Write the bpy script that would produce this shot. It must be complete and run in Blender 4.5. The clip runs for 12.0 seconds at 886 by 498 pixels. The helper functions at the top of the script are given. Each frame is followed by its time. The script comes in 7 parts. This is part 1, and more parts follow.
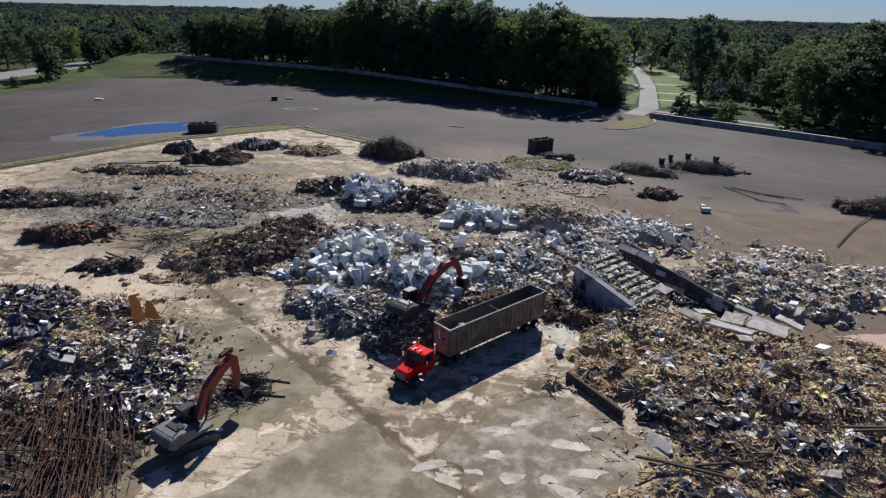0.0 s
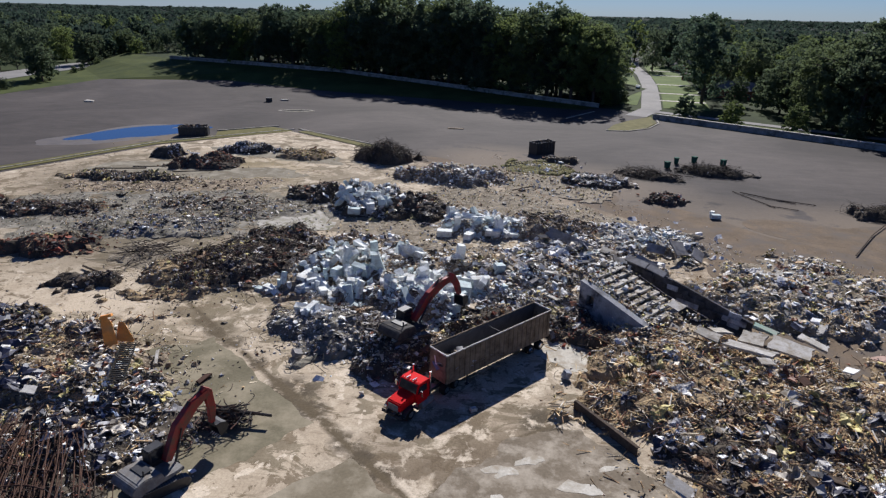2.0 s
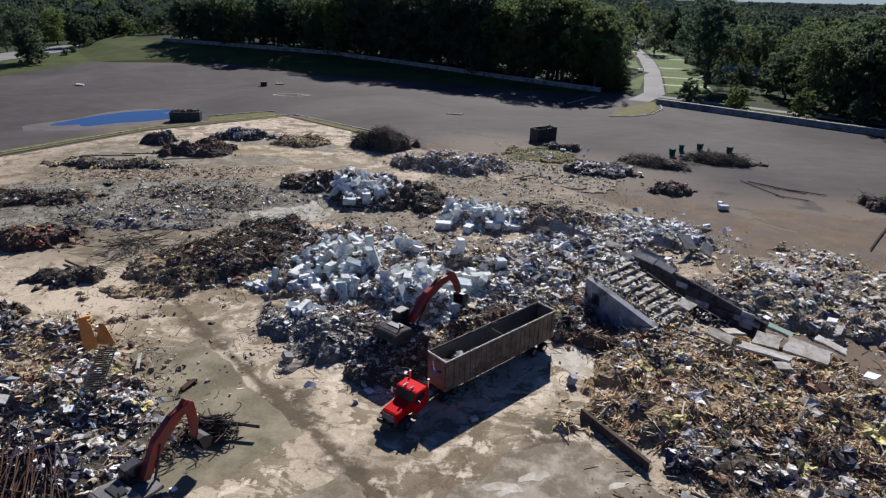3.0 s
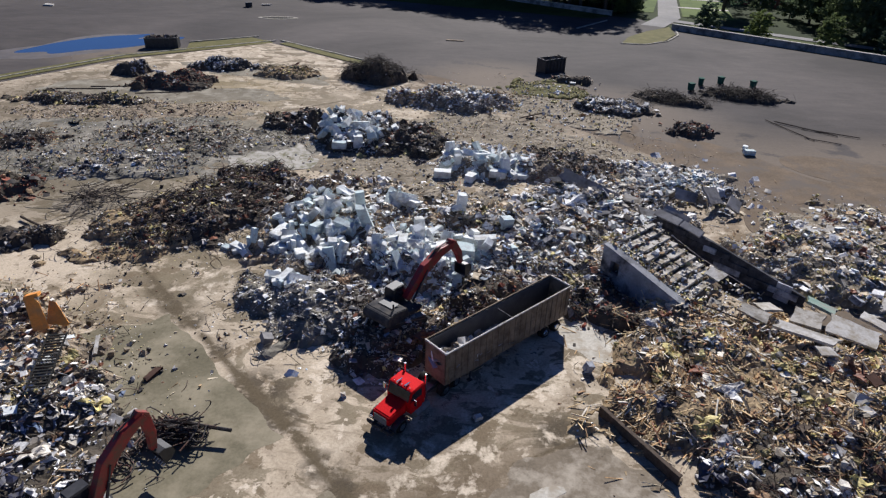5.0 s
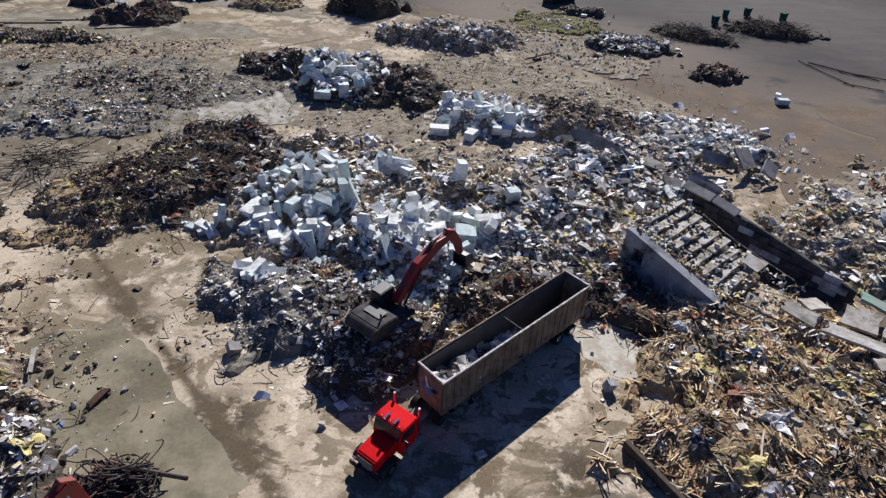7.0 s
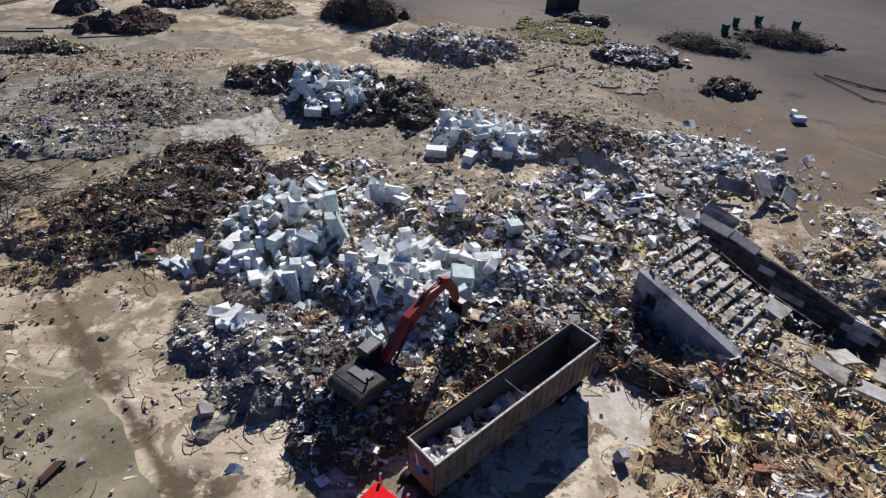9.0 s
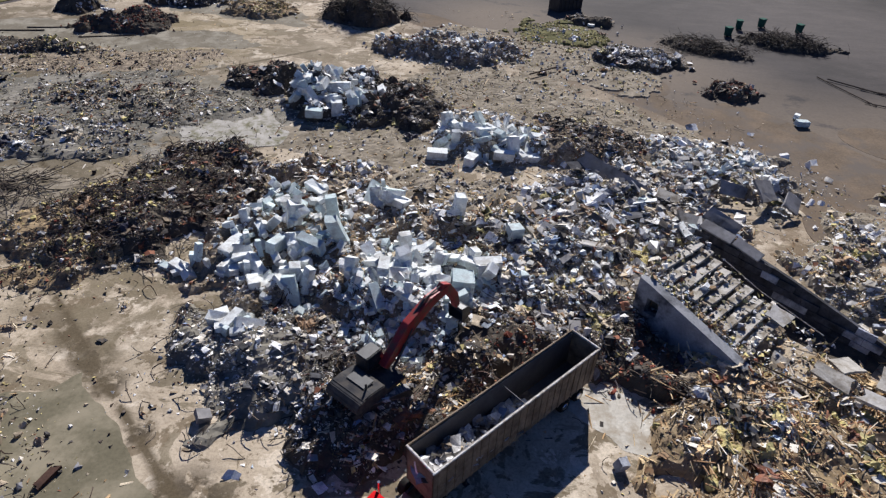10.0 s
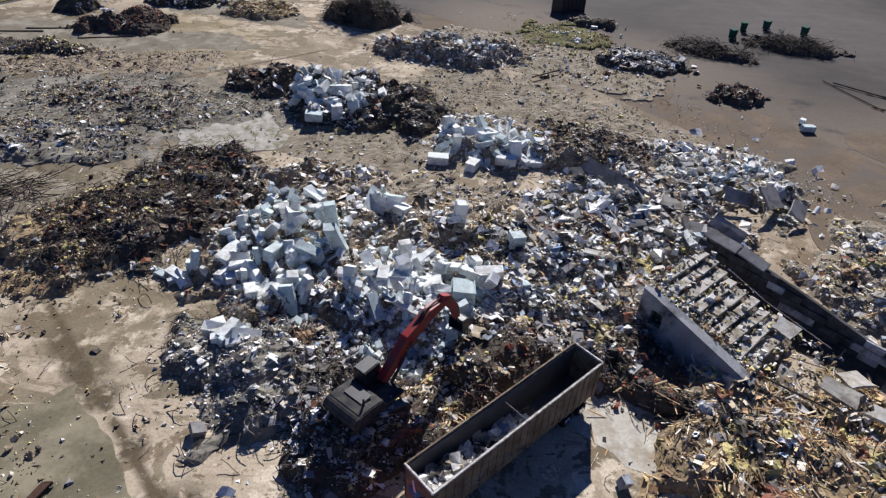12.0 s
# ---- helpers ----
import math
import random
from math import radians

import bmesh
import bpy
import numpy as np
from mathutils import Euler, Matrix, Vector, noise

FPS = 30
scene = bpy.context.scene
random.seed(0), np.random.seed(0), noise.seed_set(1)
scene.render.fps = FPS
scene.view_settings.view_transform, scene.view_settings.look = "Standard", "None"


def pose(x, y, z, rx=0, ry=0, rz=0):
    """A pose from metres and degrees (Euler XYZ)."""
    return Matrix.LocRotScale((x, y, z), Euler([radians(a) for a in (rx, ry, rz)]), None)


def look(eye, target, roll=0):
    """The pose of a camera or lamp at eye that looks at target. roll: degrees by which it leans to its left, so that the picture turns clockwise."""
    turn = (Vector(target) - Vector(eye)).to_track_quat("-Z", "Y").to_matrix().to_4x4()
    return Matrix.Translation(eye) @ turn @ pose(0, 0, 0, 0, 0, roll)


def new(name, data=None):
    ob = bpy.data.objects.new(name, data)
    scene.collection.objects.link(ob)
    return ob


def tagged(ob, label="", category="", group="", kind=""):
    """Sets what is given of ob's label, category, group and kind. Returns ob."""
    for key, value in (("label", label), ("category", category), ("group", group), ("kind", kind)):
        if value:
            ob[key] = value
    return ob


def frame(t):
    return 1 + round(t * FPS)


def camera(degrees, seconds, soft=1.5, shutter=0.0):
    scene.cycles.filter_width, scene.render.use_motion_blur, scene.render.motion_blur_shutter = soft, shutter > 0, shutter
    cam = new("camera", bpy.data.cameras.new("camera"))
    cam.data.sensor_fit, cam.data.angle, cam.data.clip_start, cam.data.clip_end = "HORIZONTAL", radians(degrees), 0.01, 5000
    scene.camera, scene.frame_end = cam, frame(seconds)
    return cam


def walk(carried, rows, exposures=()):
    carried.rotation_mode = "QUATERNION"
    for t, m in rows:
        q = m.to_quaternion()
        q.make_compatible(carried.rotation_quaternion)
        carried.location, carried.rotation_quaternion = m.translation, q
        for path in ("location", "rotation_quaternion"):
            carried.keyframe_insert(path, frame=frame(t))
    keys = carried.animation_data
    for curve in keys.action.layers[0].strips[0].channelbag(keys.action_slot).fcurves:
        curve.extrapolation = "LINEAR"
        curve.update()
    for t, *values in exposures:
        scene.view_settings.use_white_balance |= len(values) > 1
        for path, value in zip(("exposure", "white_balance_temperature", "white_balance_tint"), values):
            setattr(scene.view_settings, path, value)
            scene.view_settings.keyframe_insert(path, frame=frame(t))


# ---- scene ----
cam = camera(71.0, 12.0, soft=1.3)
PATH = [
    (0, (1.333, 2.752, 33.309), (-0.687, 40.032, 18.949), 1.40),
    (0.5, (1.313, 3.756, 33.249), (-0.687, 41.036, 18.889), 1.40),
    (1, (1.282, 5.021, 33.148), (-0.718, 42.301, 18.768), 1.30),
    (1.5, (1.282, 6.415, 33.050), (-0.737, 43.695, 18.670), 1.30),
    (2, (1.279, 8.027, 33.036), (-0.701, 45.307, 18.676), 1.30),
    (2.5, (1.196, 9.842, 32.931), (-0.724, 47.042, 18.351), 1.40),
    (3, (1.023, 11.783, 32.990), (-0.817, 48.683, 17.670), 1.40),
    (4.8, (0.391, 19.667, 33.047), (-1.089, 54.487, 13.427), 1.80),
    (5, (0.319, 20.623, 33.054), (-1.161, 55.463, 13.454), 1.80),
    (5.5, (0.179, 23.143, 33.128), (-1.261, 57.983, 13.508), 1.80),
    (6, (0.084, 25.675, 33.117), (-1.296, 60.395, 13.337), 1.80),
    (6.5, (-0.064, 28.134, 33.092), (-1.284, 61.714, 11.412), 1.90),
    (7, (-0.220, 30.573, 33.126), (-1.260, 62.853, 9.526), 2.10),
    (8, (-0.150, 34.350, 33.290), (-1.210, 66.580, 9.600), 2.15),
    (9, (-0.088, 36.235, 33.484), (-1.168, 68.395, 9.744), 2.20),
    (9.5, (-0.120, 36.449, 33.566), (-1.200, 68.589, 9.806), 2.30),
    (10, (-0.079, 36.715, 33.628), (-1.219, 68.875, 9.848), 2.50),
    (10.5, (-0.040, 37.010, 33.672), (-1.220, 69.110, 9.872), 2.50),
    (11, (-0.026, 37.291, 33.719), (-1.226, 69.411, 9.879), 2.60),
    (11.5, (-0.016, 37.582, 33.731), (-1.276, 69.682, 9.911), 2.60),
    (12, (-0.055, 37.877, 33.754), (-1.295, 69.976, 9.934), 2.60),
]
walk(cam, [(t, look(eye, target, roll)) for t, eye, target, roll in PATH])

# ---------------------------------------------------------------- light
SUN_AZ, SUN_EL = 7.4, 35.2
world = bpy.data.worlds.new("sky")
scene.world = world
world.use_nodes = True
wn = world.node_tree
sky = wn.nodes.new("ShaderNodeTexSky")
sky.sky_type, sky.sun_disc = "NISHITA", False
sky.sun_elevation, sky.sun_rotation = radians(SUN_EL), radians(SUN_AZ)
sky.air_density, sky.dust_density, sky.ozone_density = 1.0, 0.0, 4.0
wn.nodes["Background"].inputs[1].default_value = 0.05
tint = wn.nodes.new("ShaderNodeMix")
tint.data_type, tint.blend_type = "RGBA", "MULTIPLY"
tint.inputs[0].default_value, tint.inputs[7].default_value = 1.0, (0.44, 0.59, 1.0, 1)
wn.links.new(sky.outputs[0], tint.inputs[6])
wn.links.new(tint.outputs[2], wn.nodes["Background"].inputs[0])
lamp = bpy.data.lights.new("sun", "SUN")
lamp.energy, lamp.angle, lamp.color = 5.0, radians(0.53), (1.0, 0.97, 0.962)
sun_dir = Vector((math.sin(radians(SUN_AZ)) * math.cos(radians(SUN_EL)), math.cos(radians(SUN_AZ)) * math.cos(radians(SUN_EL)), math.sin(radians(SUN_EL))))
sun = new("sun", lamp)
sun.matrix_world = look(sun_dir * 300 + Vector((0, 60, 0)), (0, 60, 0))
scene.view_settings.exposure = 0.45

rng = np.random.default_rng(7)
rnd = random.Random(11)


# ---------------------------------------------------------------- materials
def material(name):
    m = bpy.data.materials.new(name)
    m.use_nodes = True
    nt = m.node_tree
    return m, nt, nt.nodes["Principled BSDF"]


def node(nt, kind, **values):
    n = nt.nodes.new(kind)
    for key, value in values.items():
        n.inputs[key].default_value = value
    return n


def ramp(nt, source, stops, constant=False):
    r = nt.nodes.new("ShaderNodeValToRGB")
    r.color_ramp.interpolation = "CONSTANT" if constant else "LINEAR"
    while len(r.color_ramp.elements) < len(stops):
        r.color_ramp.elements.new(0.5)
    for e, (p, c) in zip(r.color_ramp.elements, stops):
        e.position, e.color = p, (*c, 1)
    nt.links.new(source, r.inputs[0])
    return r.outputs[0]


def mix(nt, kind, factor, a, b):
    n = nt.nodes.new("ShaderNodeMix")
    n.data_type, n.blend_type = "RGBA", kind
    for socket, value in ((n.inputs[0], factor), (n.inputs[6], a), (n.inputs[7], b)):
        if hasattr(value, "is_linked"):
            nt.links.new(value, socket)
        else:
            socket.default_value = (*value, 1) if isinstance(value, tuple) else value
    return n.outputs[2]


def noise_tex(nt, scale, detail=6.0, rough=0.6, distort=0.0, turn=None, stretch=None):
    geo = nt.nodes.new("ShaderNodeNewGeometry")
    src = geo.outputs["Position"]
    if turn is not None or stretch is not None:
        mp = nt.nodes.new("ShaderNodeMapping")
        mp.inputs["Rotation"].default_value = (0, 0, radians(turn or 0))
        mp.inputs["Scale"].default_value = stretch or (1, 1, 1)
        nt.links.new(src, mp.inputs[0])
        src = mp.outputs[0]
    n = node(nt, "ShaderNodeTexNoise", Scale=scale, Detail=detail, Roughness=rough, Distortion=distort)
    nt.links.new(src, n.inputs["Vector"])
    return n.outputs[0]


def bumped(nt, bsdf, height, strength, distance):
    b = node(nt, "ShaderNodeBump", Strength=strength, Distance=distance)
    nt.links.new(height, b.inputs["Height"])
    nt.links.new(b.outputs[0], bsdf.inputs["Normal"])


def plain(name, low, high, scale=1.5, fine=18.0, rough=0.8, metal=0.0, bump=0.3, depth=0.02, dirt=None, dirt_scale=0.7):
    """A surface between two colours at two scales, with dirt in patches."""
    m, nt, bsdf = material(name)
    a = ramp(nt, noise_tex(nt, scale), [(0.3, low), (0.7, high)])
    f = noise_tex(nt, fine, 4.0)
    c = mix(nt, "MULTIPLY", 0.6, a, ramp(nt, f, [(0.25, (0.62, 0.62, 0.62)), (0.65, (1.08, 1.08, 1.08))]))
    if dirt:
        mask = ramp(nt, noise_tex(nt, dirt_scale, 8.0, 0.68), [(0.46, (0, 0, 0)), (0.62, (1, 1, 1))])
        c = mix(nt, "MIX", mask, c, dirt)
    nt.links.new(c, bsdf.inputs["Base Color"])
    bsdf.inputs["Roughness"].default_value, bsdf.inputs["Metallic"].default_value = rough, metal
    bsdf.inputs["Specular IOR Level"].default_value = 0.5 if rough < 0.7 else 0.08
    bumped(nt, bsdf, f, bump, depth)
    return m


def assorted(name, palette, single=False, rough=0.8, metal=0.0, dirt=(0.16, 0.13, 0.10), share=0.32):
    """Many pieces, each with a colour of its own out of a palette of (share, colour), all of them dusty."""
    m, nt, bsdf = material(name)
    src = nt.nodes.new("ShaderNodeObjectInfo").outputs["Random"] if single else nt.nodes.new("ShaderNodeNewGeometry").outputs["Random Per Island"]
    total, at, stops = sum(w for w, _ in palette), 0.0, []
    for w, c in palette:
        stops.append((at / total, c))
        at += w
    c = ramp(nt, src, stops, True)
    f = noise_tex(nt, 9.0, 5.0, 0.65)
    c = mix(nt, "MULTIPLY", 0.7, c, ramp(nt, f, [(0.3, (0.6, 0.6, 0.6)), (0.6, (1.12, 1.12, 1.12))]))
    mask = ramp(nt, noise_tex(nt, 1.1, 8.0, 0.72), [(0.44, (0, 0, 0)), (0.60, (share, share, share))])
    c = mix(nt, "MIX", mask, c, dirt)
    c = mix(nt, "MULTIPLY", 1.0, c, ramp(nt, noise_tex(nt, 0.42, 5.0, 0.62), [(0.37, (0.36, 0.34, 0.33)), (0.47, (1.0, 0.98, 0.95)), (0.64, (1.18, 1.16, 1.12))]))
    nt.links.new(c, bsdf.inputs["Base Color"])
    bsdf.inputs["Roughness"].default_value, bsdf.inputs["Metallic"].default_value = rough, metal
    bsdf.inputs["Specular IOR Level"].default_value = 0.2
    bumped(nt, bsdf, f, 0.35, 0.02)
    return m


def spread(nt, c, x, y, r, soft, colour, amount, scale, low=0.40):
    geo = nt.nodes.new("ShaderNodeNewGeometry")
    d = nt.nodes.new("ShaderNodeVectorMath")
    d.operation = "DISTANCE"
    d.inputs[1].default_value = (x * 1.14, y * 1.14, 0)
    nt.links.new(geo.outputs["Position"], d.inputs[0])
    near = nt.nodes.new("ShaderNodeMapRange")
    near.inputs["From Min"].default_value, near.inputs["From Max"].default_value = r * 1.14, r * soft
    nt.links.new(d.outputs["Value"], near.inputs["Value"])
    brk = ramp(nt, noise_tex(nt, scale, 9.0, 0.66, 0.25), [(low, (0, 0, 0)), (low + 0.09, (amount, amount, amount))])
    both = mix(nt, "MULTIPLY", 1.0, near.outputs[0], brk)
    return mix(nt, "MIX", both, c, colour)


def slab_material():
    m, nt, bsdf = material("worn_concrete")
    big = noise_tex(nt, 0.055, 7.0, 0.62, 0.6)
    mid = noise_tex(nt, 0.33, 8.0, 0.66, 0.3)
    streak = noise_tex(nt, 0.25, 7.0, 0.66, 0.5, 44, (1.0, 5.0, 1.0))
    fine = noise_tex(nt, 5.0, 8.0, 0.72)
    c = ramp(nt, mid, [(0.36, (0.36, 0.315, 0.26)), (0.46, (0.48, 0.43, 0.365)), (0.56, (0.57, 0.52, 0.45)), (0.66, (0.66, 0.615, 0.55))])
    c = mix(nt, "MIX", ramp(nt, big, [(0.44, (0, 0, 0)), (0.54, (0.6, 0.6, 0.6))]), c, (0.50, 0.445, 0.37))
    # a film of dried olive silt with a clear margin, thickest to the south
    geo = nt.nodes.new("ShaderNodeNewGeometry")
    xyz = nt.nodes.new("ShaderNodeSeparateXYZ")
    nt.links.new(geo.outputs["Position"], xyz.inputs[0])
    south = nt.nodes.new("ShaderNodeMapRange")
    for key, value in (("From Min", 44.0), ("From Max", 66.0), ("To Min", -0.02), ("To Max", -0.045)):
        south.inputs[key].default_value = value
    nt.links.new(xyz.outputs["Y"], south.inputs["Value"])
    film = nt.nodes.new("ShaderNodeMath")
    nt.links.new(noise_tex(nt, 0.105, 11.0, 0.62, 0.7, -45, (1.0, 2.1, 1.0)), film.inputs[0])
    nt.links.new(south.outputs[0], film.inputs[1])
    tone = ramp(nt, noise_tex(nt, 0.22, 8.0, 0.65), [(0.35, (0.155, 0.132, 0.098)), (0.5, (0.225, 0.20, 0.152)), (0.66, (0.32, 0.288, 0.228))])
    c = mix(nt, "MIX", ramp(nt, film.outputs[0], [(0.500, (0, 0, 0)), (0.518, (0.92, 0.92, 0.92))]), c, tone)
    pale = noise_tex(nt, 0.34, 10.0, 0.62, 0.3)
    c = mix(nt, "MIX", ramp(nt, pale, [(0.585, (0, 0, 0)), (0.60, (0.9, 0.9, 0.9))]), c, (0.70, 0.65, 0.58))
    blot = noise_tex(nt, 0.26, 10.0, 0.66, 0.4)
    c = mix(nt, "MIX", ramp(nt, blot, [(0.555, (0, 0, 0)), (0.575, (0.85, 0.85, 0.85))]), c, (0.20, 0.165, 0.12))
    spots = noise_tex(nt, 0.75, 9.0, 0.68, 0.4)
    c = mix(nt, "MIX", ramp(nt, spots, [(0.59, (0, 0, 0)), (0.61, (0.8, 0.8, 0.8))]), c, (0.17, 0.14, 0.10))
    c = mix(nt, "MIX", ramp(nt, streak, [(0.56, (0, 0, 0)), (0.64, (0.5, 0.5, 0.5))]), c, (0.20, 0.17, 0.125))
    # mud and silt lying in broad shapes of their own
    c = spread(nt, c, -36, 62, 9, 0.5, (0.60, 0.54, 0.46), 0.9, 0.3)
    c = spread(nt, c, 3.5, 36.5, 14, 0.55, (0.165, 0.135, 0.10), 0.9, 0.2)
    for x, y, r in ((-13.2, 48.9, 2.6), (-16.5, 62, 3.0), (1.0, 37.5, 2.4), (7.2, 46.5, 2.4), (-33, 70, 3), (-24.5, 60, 1.6), (-22.6, 58.1, 1.5), (-20.8, 56.3, 1.3), (-17.5, 53, 1.1), (-11.0, 46.6, 1.6), (-7.5, 43.0, 1.3), (-6.0, 41.5, 1.2), (-4.4, 40.0, 1.3), (-1.5, 37.0, 1.0)):
        c = spread(nt, c, x, y, r * 1.15, 0.5, (0.085, 0.072, 0.055), 0.92, 0.6, 0.41)
    c = spread(nt, c, -24, 65, 10, 0.6, (0.215, 0.19, 0.14), 0.85, 0.3, 0.45)
    c = spread(nt, c, -45, 92, 27, 0.5, (0.145, 0.13, 0.098), 0.88, 0.17, 0.31)
    c = spread(nt, c, -60, 113, 24, 0.5, (0.15, 0.13, 0.096), 0.88, 0.13, 0.33)
    c = spread(nt, c, -22, 112, 16, 0.4, (0.24, 0.21, 0.16), 0.85, 0.2, 0.42)
    c = spread(nt, c, 6, 98, 22, 0.4, (0.30, 0.26, 0.20), 0.7, 0.2, 0.45)
    c = spread(nt, c, -42, 118, 16, 0.4, (0.27, 0.23, 0.14), 0.7, 0.2)
    c = spread(nt, c, 40, 74, 22, 0.5, (0.20, 0.155, 0.11), 0.9, 0.15)
    for x, y in ((34, 86), (28, 94), (21, 103), (13, 112), (4, 120), (-5, 128)):
        c = spread(nt, c, x, y, 8.5, 0.3, (0.165, 0.132, 0.10), 0.95, 0.14, 0.30)
    # screed left in pale scraps on top
    for x, y, r in ((3, 38.5, 12), (-4, 33, 10), (5, 45.5, 7)):
        c = spread(nt, c, x, y, r, 0.6, (0.66, 0.61, 0.54), 0.9, 0.42, 0.535)
    # dirt gathered along the long joints
    def seam(c, a, b, width, colour, amount):
        dx, dy = b[0] - a[0], b[1] - a[1]
        k = math.hypot(dx, dy)
        geo = nt.nodes.new("ShaderNodeNewGeometry")
        warp = mix(nt, "LINEAR_LIGHT", 1.1, geo.outputs["Position"], node(nt, "ShaderNodeTexNoise", Scale=0.35, Detail=5.0).outputs["Color"])
        off = nt.nodes.new("ShaderNodeVectorMath")
        off.operation = "SUBTRACT"
        off.inputs[1].default_value = (a[0] * 1.14, a[1] * 1.14, 0)
        nt.links.new(warp, off.inputs[0])
        across, along = nt.nodes.new("ShaderNodeVectorMath"), nt.nodes.new("ShaderNodeVectorMath")
        across.operation = along.operation = "DOT_PRODUCT"
        across.inputs[1].default_value, along.inputs[1].default_value = (-dy / k, dx / k, 0), (dx / k, dy / k, 0)
        nt.links.new(off.outputs[0], across.inputs[0])
        nt.links.new(off.outputs[0], along.inputs[0])
        away = nt.nodes.new("ShaderNodeMath")
        away.operation = "ABSOLUTE"
        nt.links.new(across.outputs["Value"], away.inputs[0])
        near = nt.nodes.new("ShaderNodeMapRange")
        near.inputs["From Min"].default_value, near.inputs["From Max"].default_value = width, width * 0.25
        nt.links.new(away.outputs[0], near.inputs["Value"])
        ends = nt.nodes.new("ShaderNodeMapRange")
        ends.inputs["From Min"].default_value, ends.inputs["From Max"].default_value = 0, 2
        nt.links.new(along.outputs["Value"], ends.inputs["Value"])
        stop = nt.nodes.new("ShaderNodeMapRange")
        stop.inputs["From Min"].default_value, stop.inputs["From Max"].default_value = k * 1.14, k * 1.14 - 2
        nt.links.new(along.outputs["Value"], stop.inputs["Value"])
        m = mix(nt, "MULTIPLY", 1.0, near.outputs[0], ends.outputs[0])
        m = mix(nt, "MULTIPLY", 1.0, m, stop.outputs[0])
        m = mix(nt, "MULTIPLY", 1.0, m, ramp(nt, noise_tex(nt, 0.5, 7.0, 0.7), [(0.37, (0.0, 0.0, 0.0)), (0.50, (amount, amount, amount))]))
        return mix(nt, "MIX", m, c, colour)

    for a, b, w in (((-31, 66.5), (4.5, 31.0), 0.55), ((-27, 61.5), (-20, 55), 1.0), ((-16, 51.5), (-7, 43), 0.9), ((-46, 96), (-20, 118), 0.5), ((-62, 104), (-34, 76), 0.5), ((3, 43.8), (9.8, 47.6), 0.25)):
        c = seam(c, a, b, w, (0.12, 0.10, 0.07), 0.95)
    # bays cast side by side, their joints full of dirt
    geo = nt.nodes.new("ShaderNodeNewGeometry")
    mp = nt.nodes.new("ShaderNodeMapping")
    mp.inputs["Rotation"].default_value = (0, 0, radians(45))
    mp.inputs["Location"].default_value = (1.4, 2.0, 0)
    wob = mix(nt, "LINEAR_LIGHT", 0.25, geo.outputs["Position"], node(nt, "ShaderNodeTexNoise", Scale=0.6, Detail=3.0).outputs["Color"])
    nt.links.new(wob, mp.inputs[0])
    br = node(nt, "ShaderNodeTexBrick", Scale=0.1, **{"Mortar Size": 0.022, "Mortar Smooth": 0.8, "Brick Width": 1.1, "Row Height": 0.95})
    br.inputs["Color1"].default_value, br.inputs["Color2"].default_value = (1.06, 1.05, 1.02, 1), (0.80, 0.81, 0.80, 1)
    br.inputs["Mortar"].default_value = (0.55, 0.51, 0.46, 1)
    nt.links.new(mp.outputs[0], br.inputs["Vector"])
    c = mix(nt, "MULTIPLY", 0.22, c, br.outputs["Color"])
    c = mix(nt, "MULTIPLY", 1.0, c, (0.93, 0.86, 0.755))
    c = mix(nt, "MULTIPLY", 0.7, c, ramp(nt, fine, [(0.32, (0.55, 0.54, 0.52)), (0.55, (1.0, 1.0, 1.0)), (0.75, (1.15, 1.13, 1.1))]))
    nt.links.new(c, bsdf.inputs["Base Color"])
    bsdf.inputs["Roughness"].default_value, bsdf.inputs["Specular IOR Level"].default_value = 0.85, 0.12
    bumped(nt, bsdf, fine, 0.5, 0.04)
    return m


def asphalt_material():
    m, nt, bsdf = material("old_asphalt")
    big = noise_tex(nt, 0.02, 6.0, 0.6, 0.8)
    mid = noise_tex(nt, 0.16, 8.0, 0.7, 0.6, 40, (1.0, 2.5, 1.0))
    fine = noise_tex(nt, 2.5, 8.0, 0.7)
    c = ramp(nt, big, [(0.35, (0.048, 0.043, 0.041)), (0.62, (0.092, 0.081, 0.075))])
    c = mix(nt, "MULTIPLY", 0.8, c, ramp(nt, mid, [(0.3, (0.70, 0.70, 0.71)), (0.6, (1.02, 1.0, 1.0)), (0.75, (1.2, 1.16, 1.12))]))
    # soil trodden out from the slab over the asphalt
    for x, y, r in ((41, 92, 24), (22, 116, 22), (56, 70, 24), (4, 136, 18), (60, 96, 18), (48, 50, 22), (-75, 146, 14)):
        c = spread(nt, c, x, y, r, 0.3, (0.165, 0.132, 0.10), 0.9, 0.14, 0.36)
    c = mix(nt, "MULTIPLY", 0.5, c, ramp(nt, fine, [(0.3, (0.7, 0.7, 0.7)), (0.7, (1.15, 1.15, 1.15))]))
    nt.links.new(c, bsdf.inputs["Base Color"])
    bsdf.inputs["Roughness"].default_value, bsdf.inputs["Specular IOR Level"].default_value = 0.88, 0.12
    bumped(nt, bsdf, fine, 0.3, 0.02)
    return m


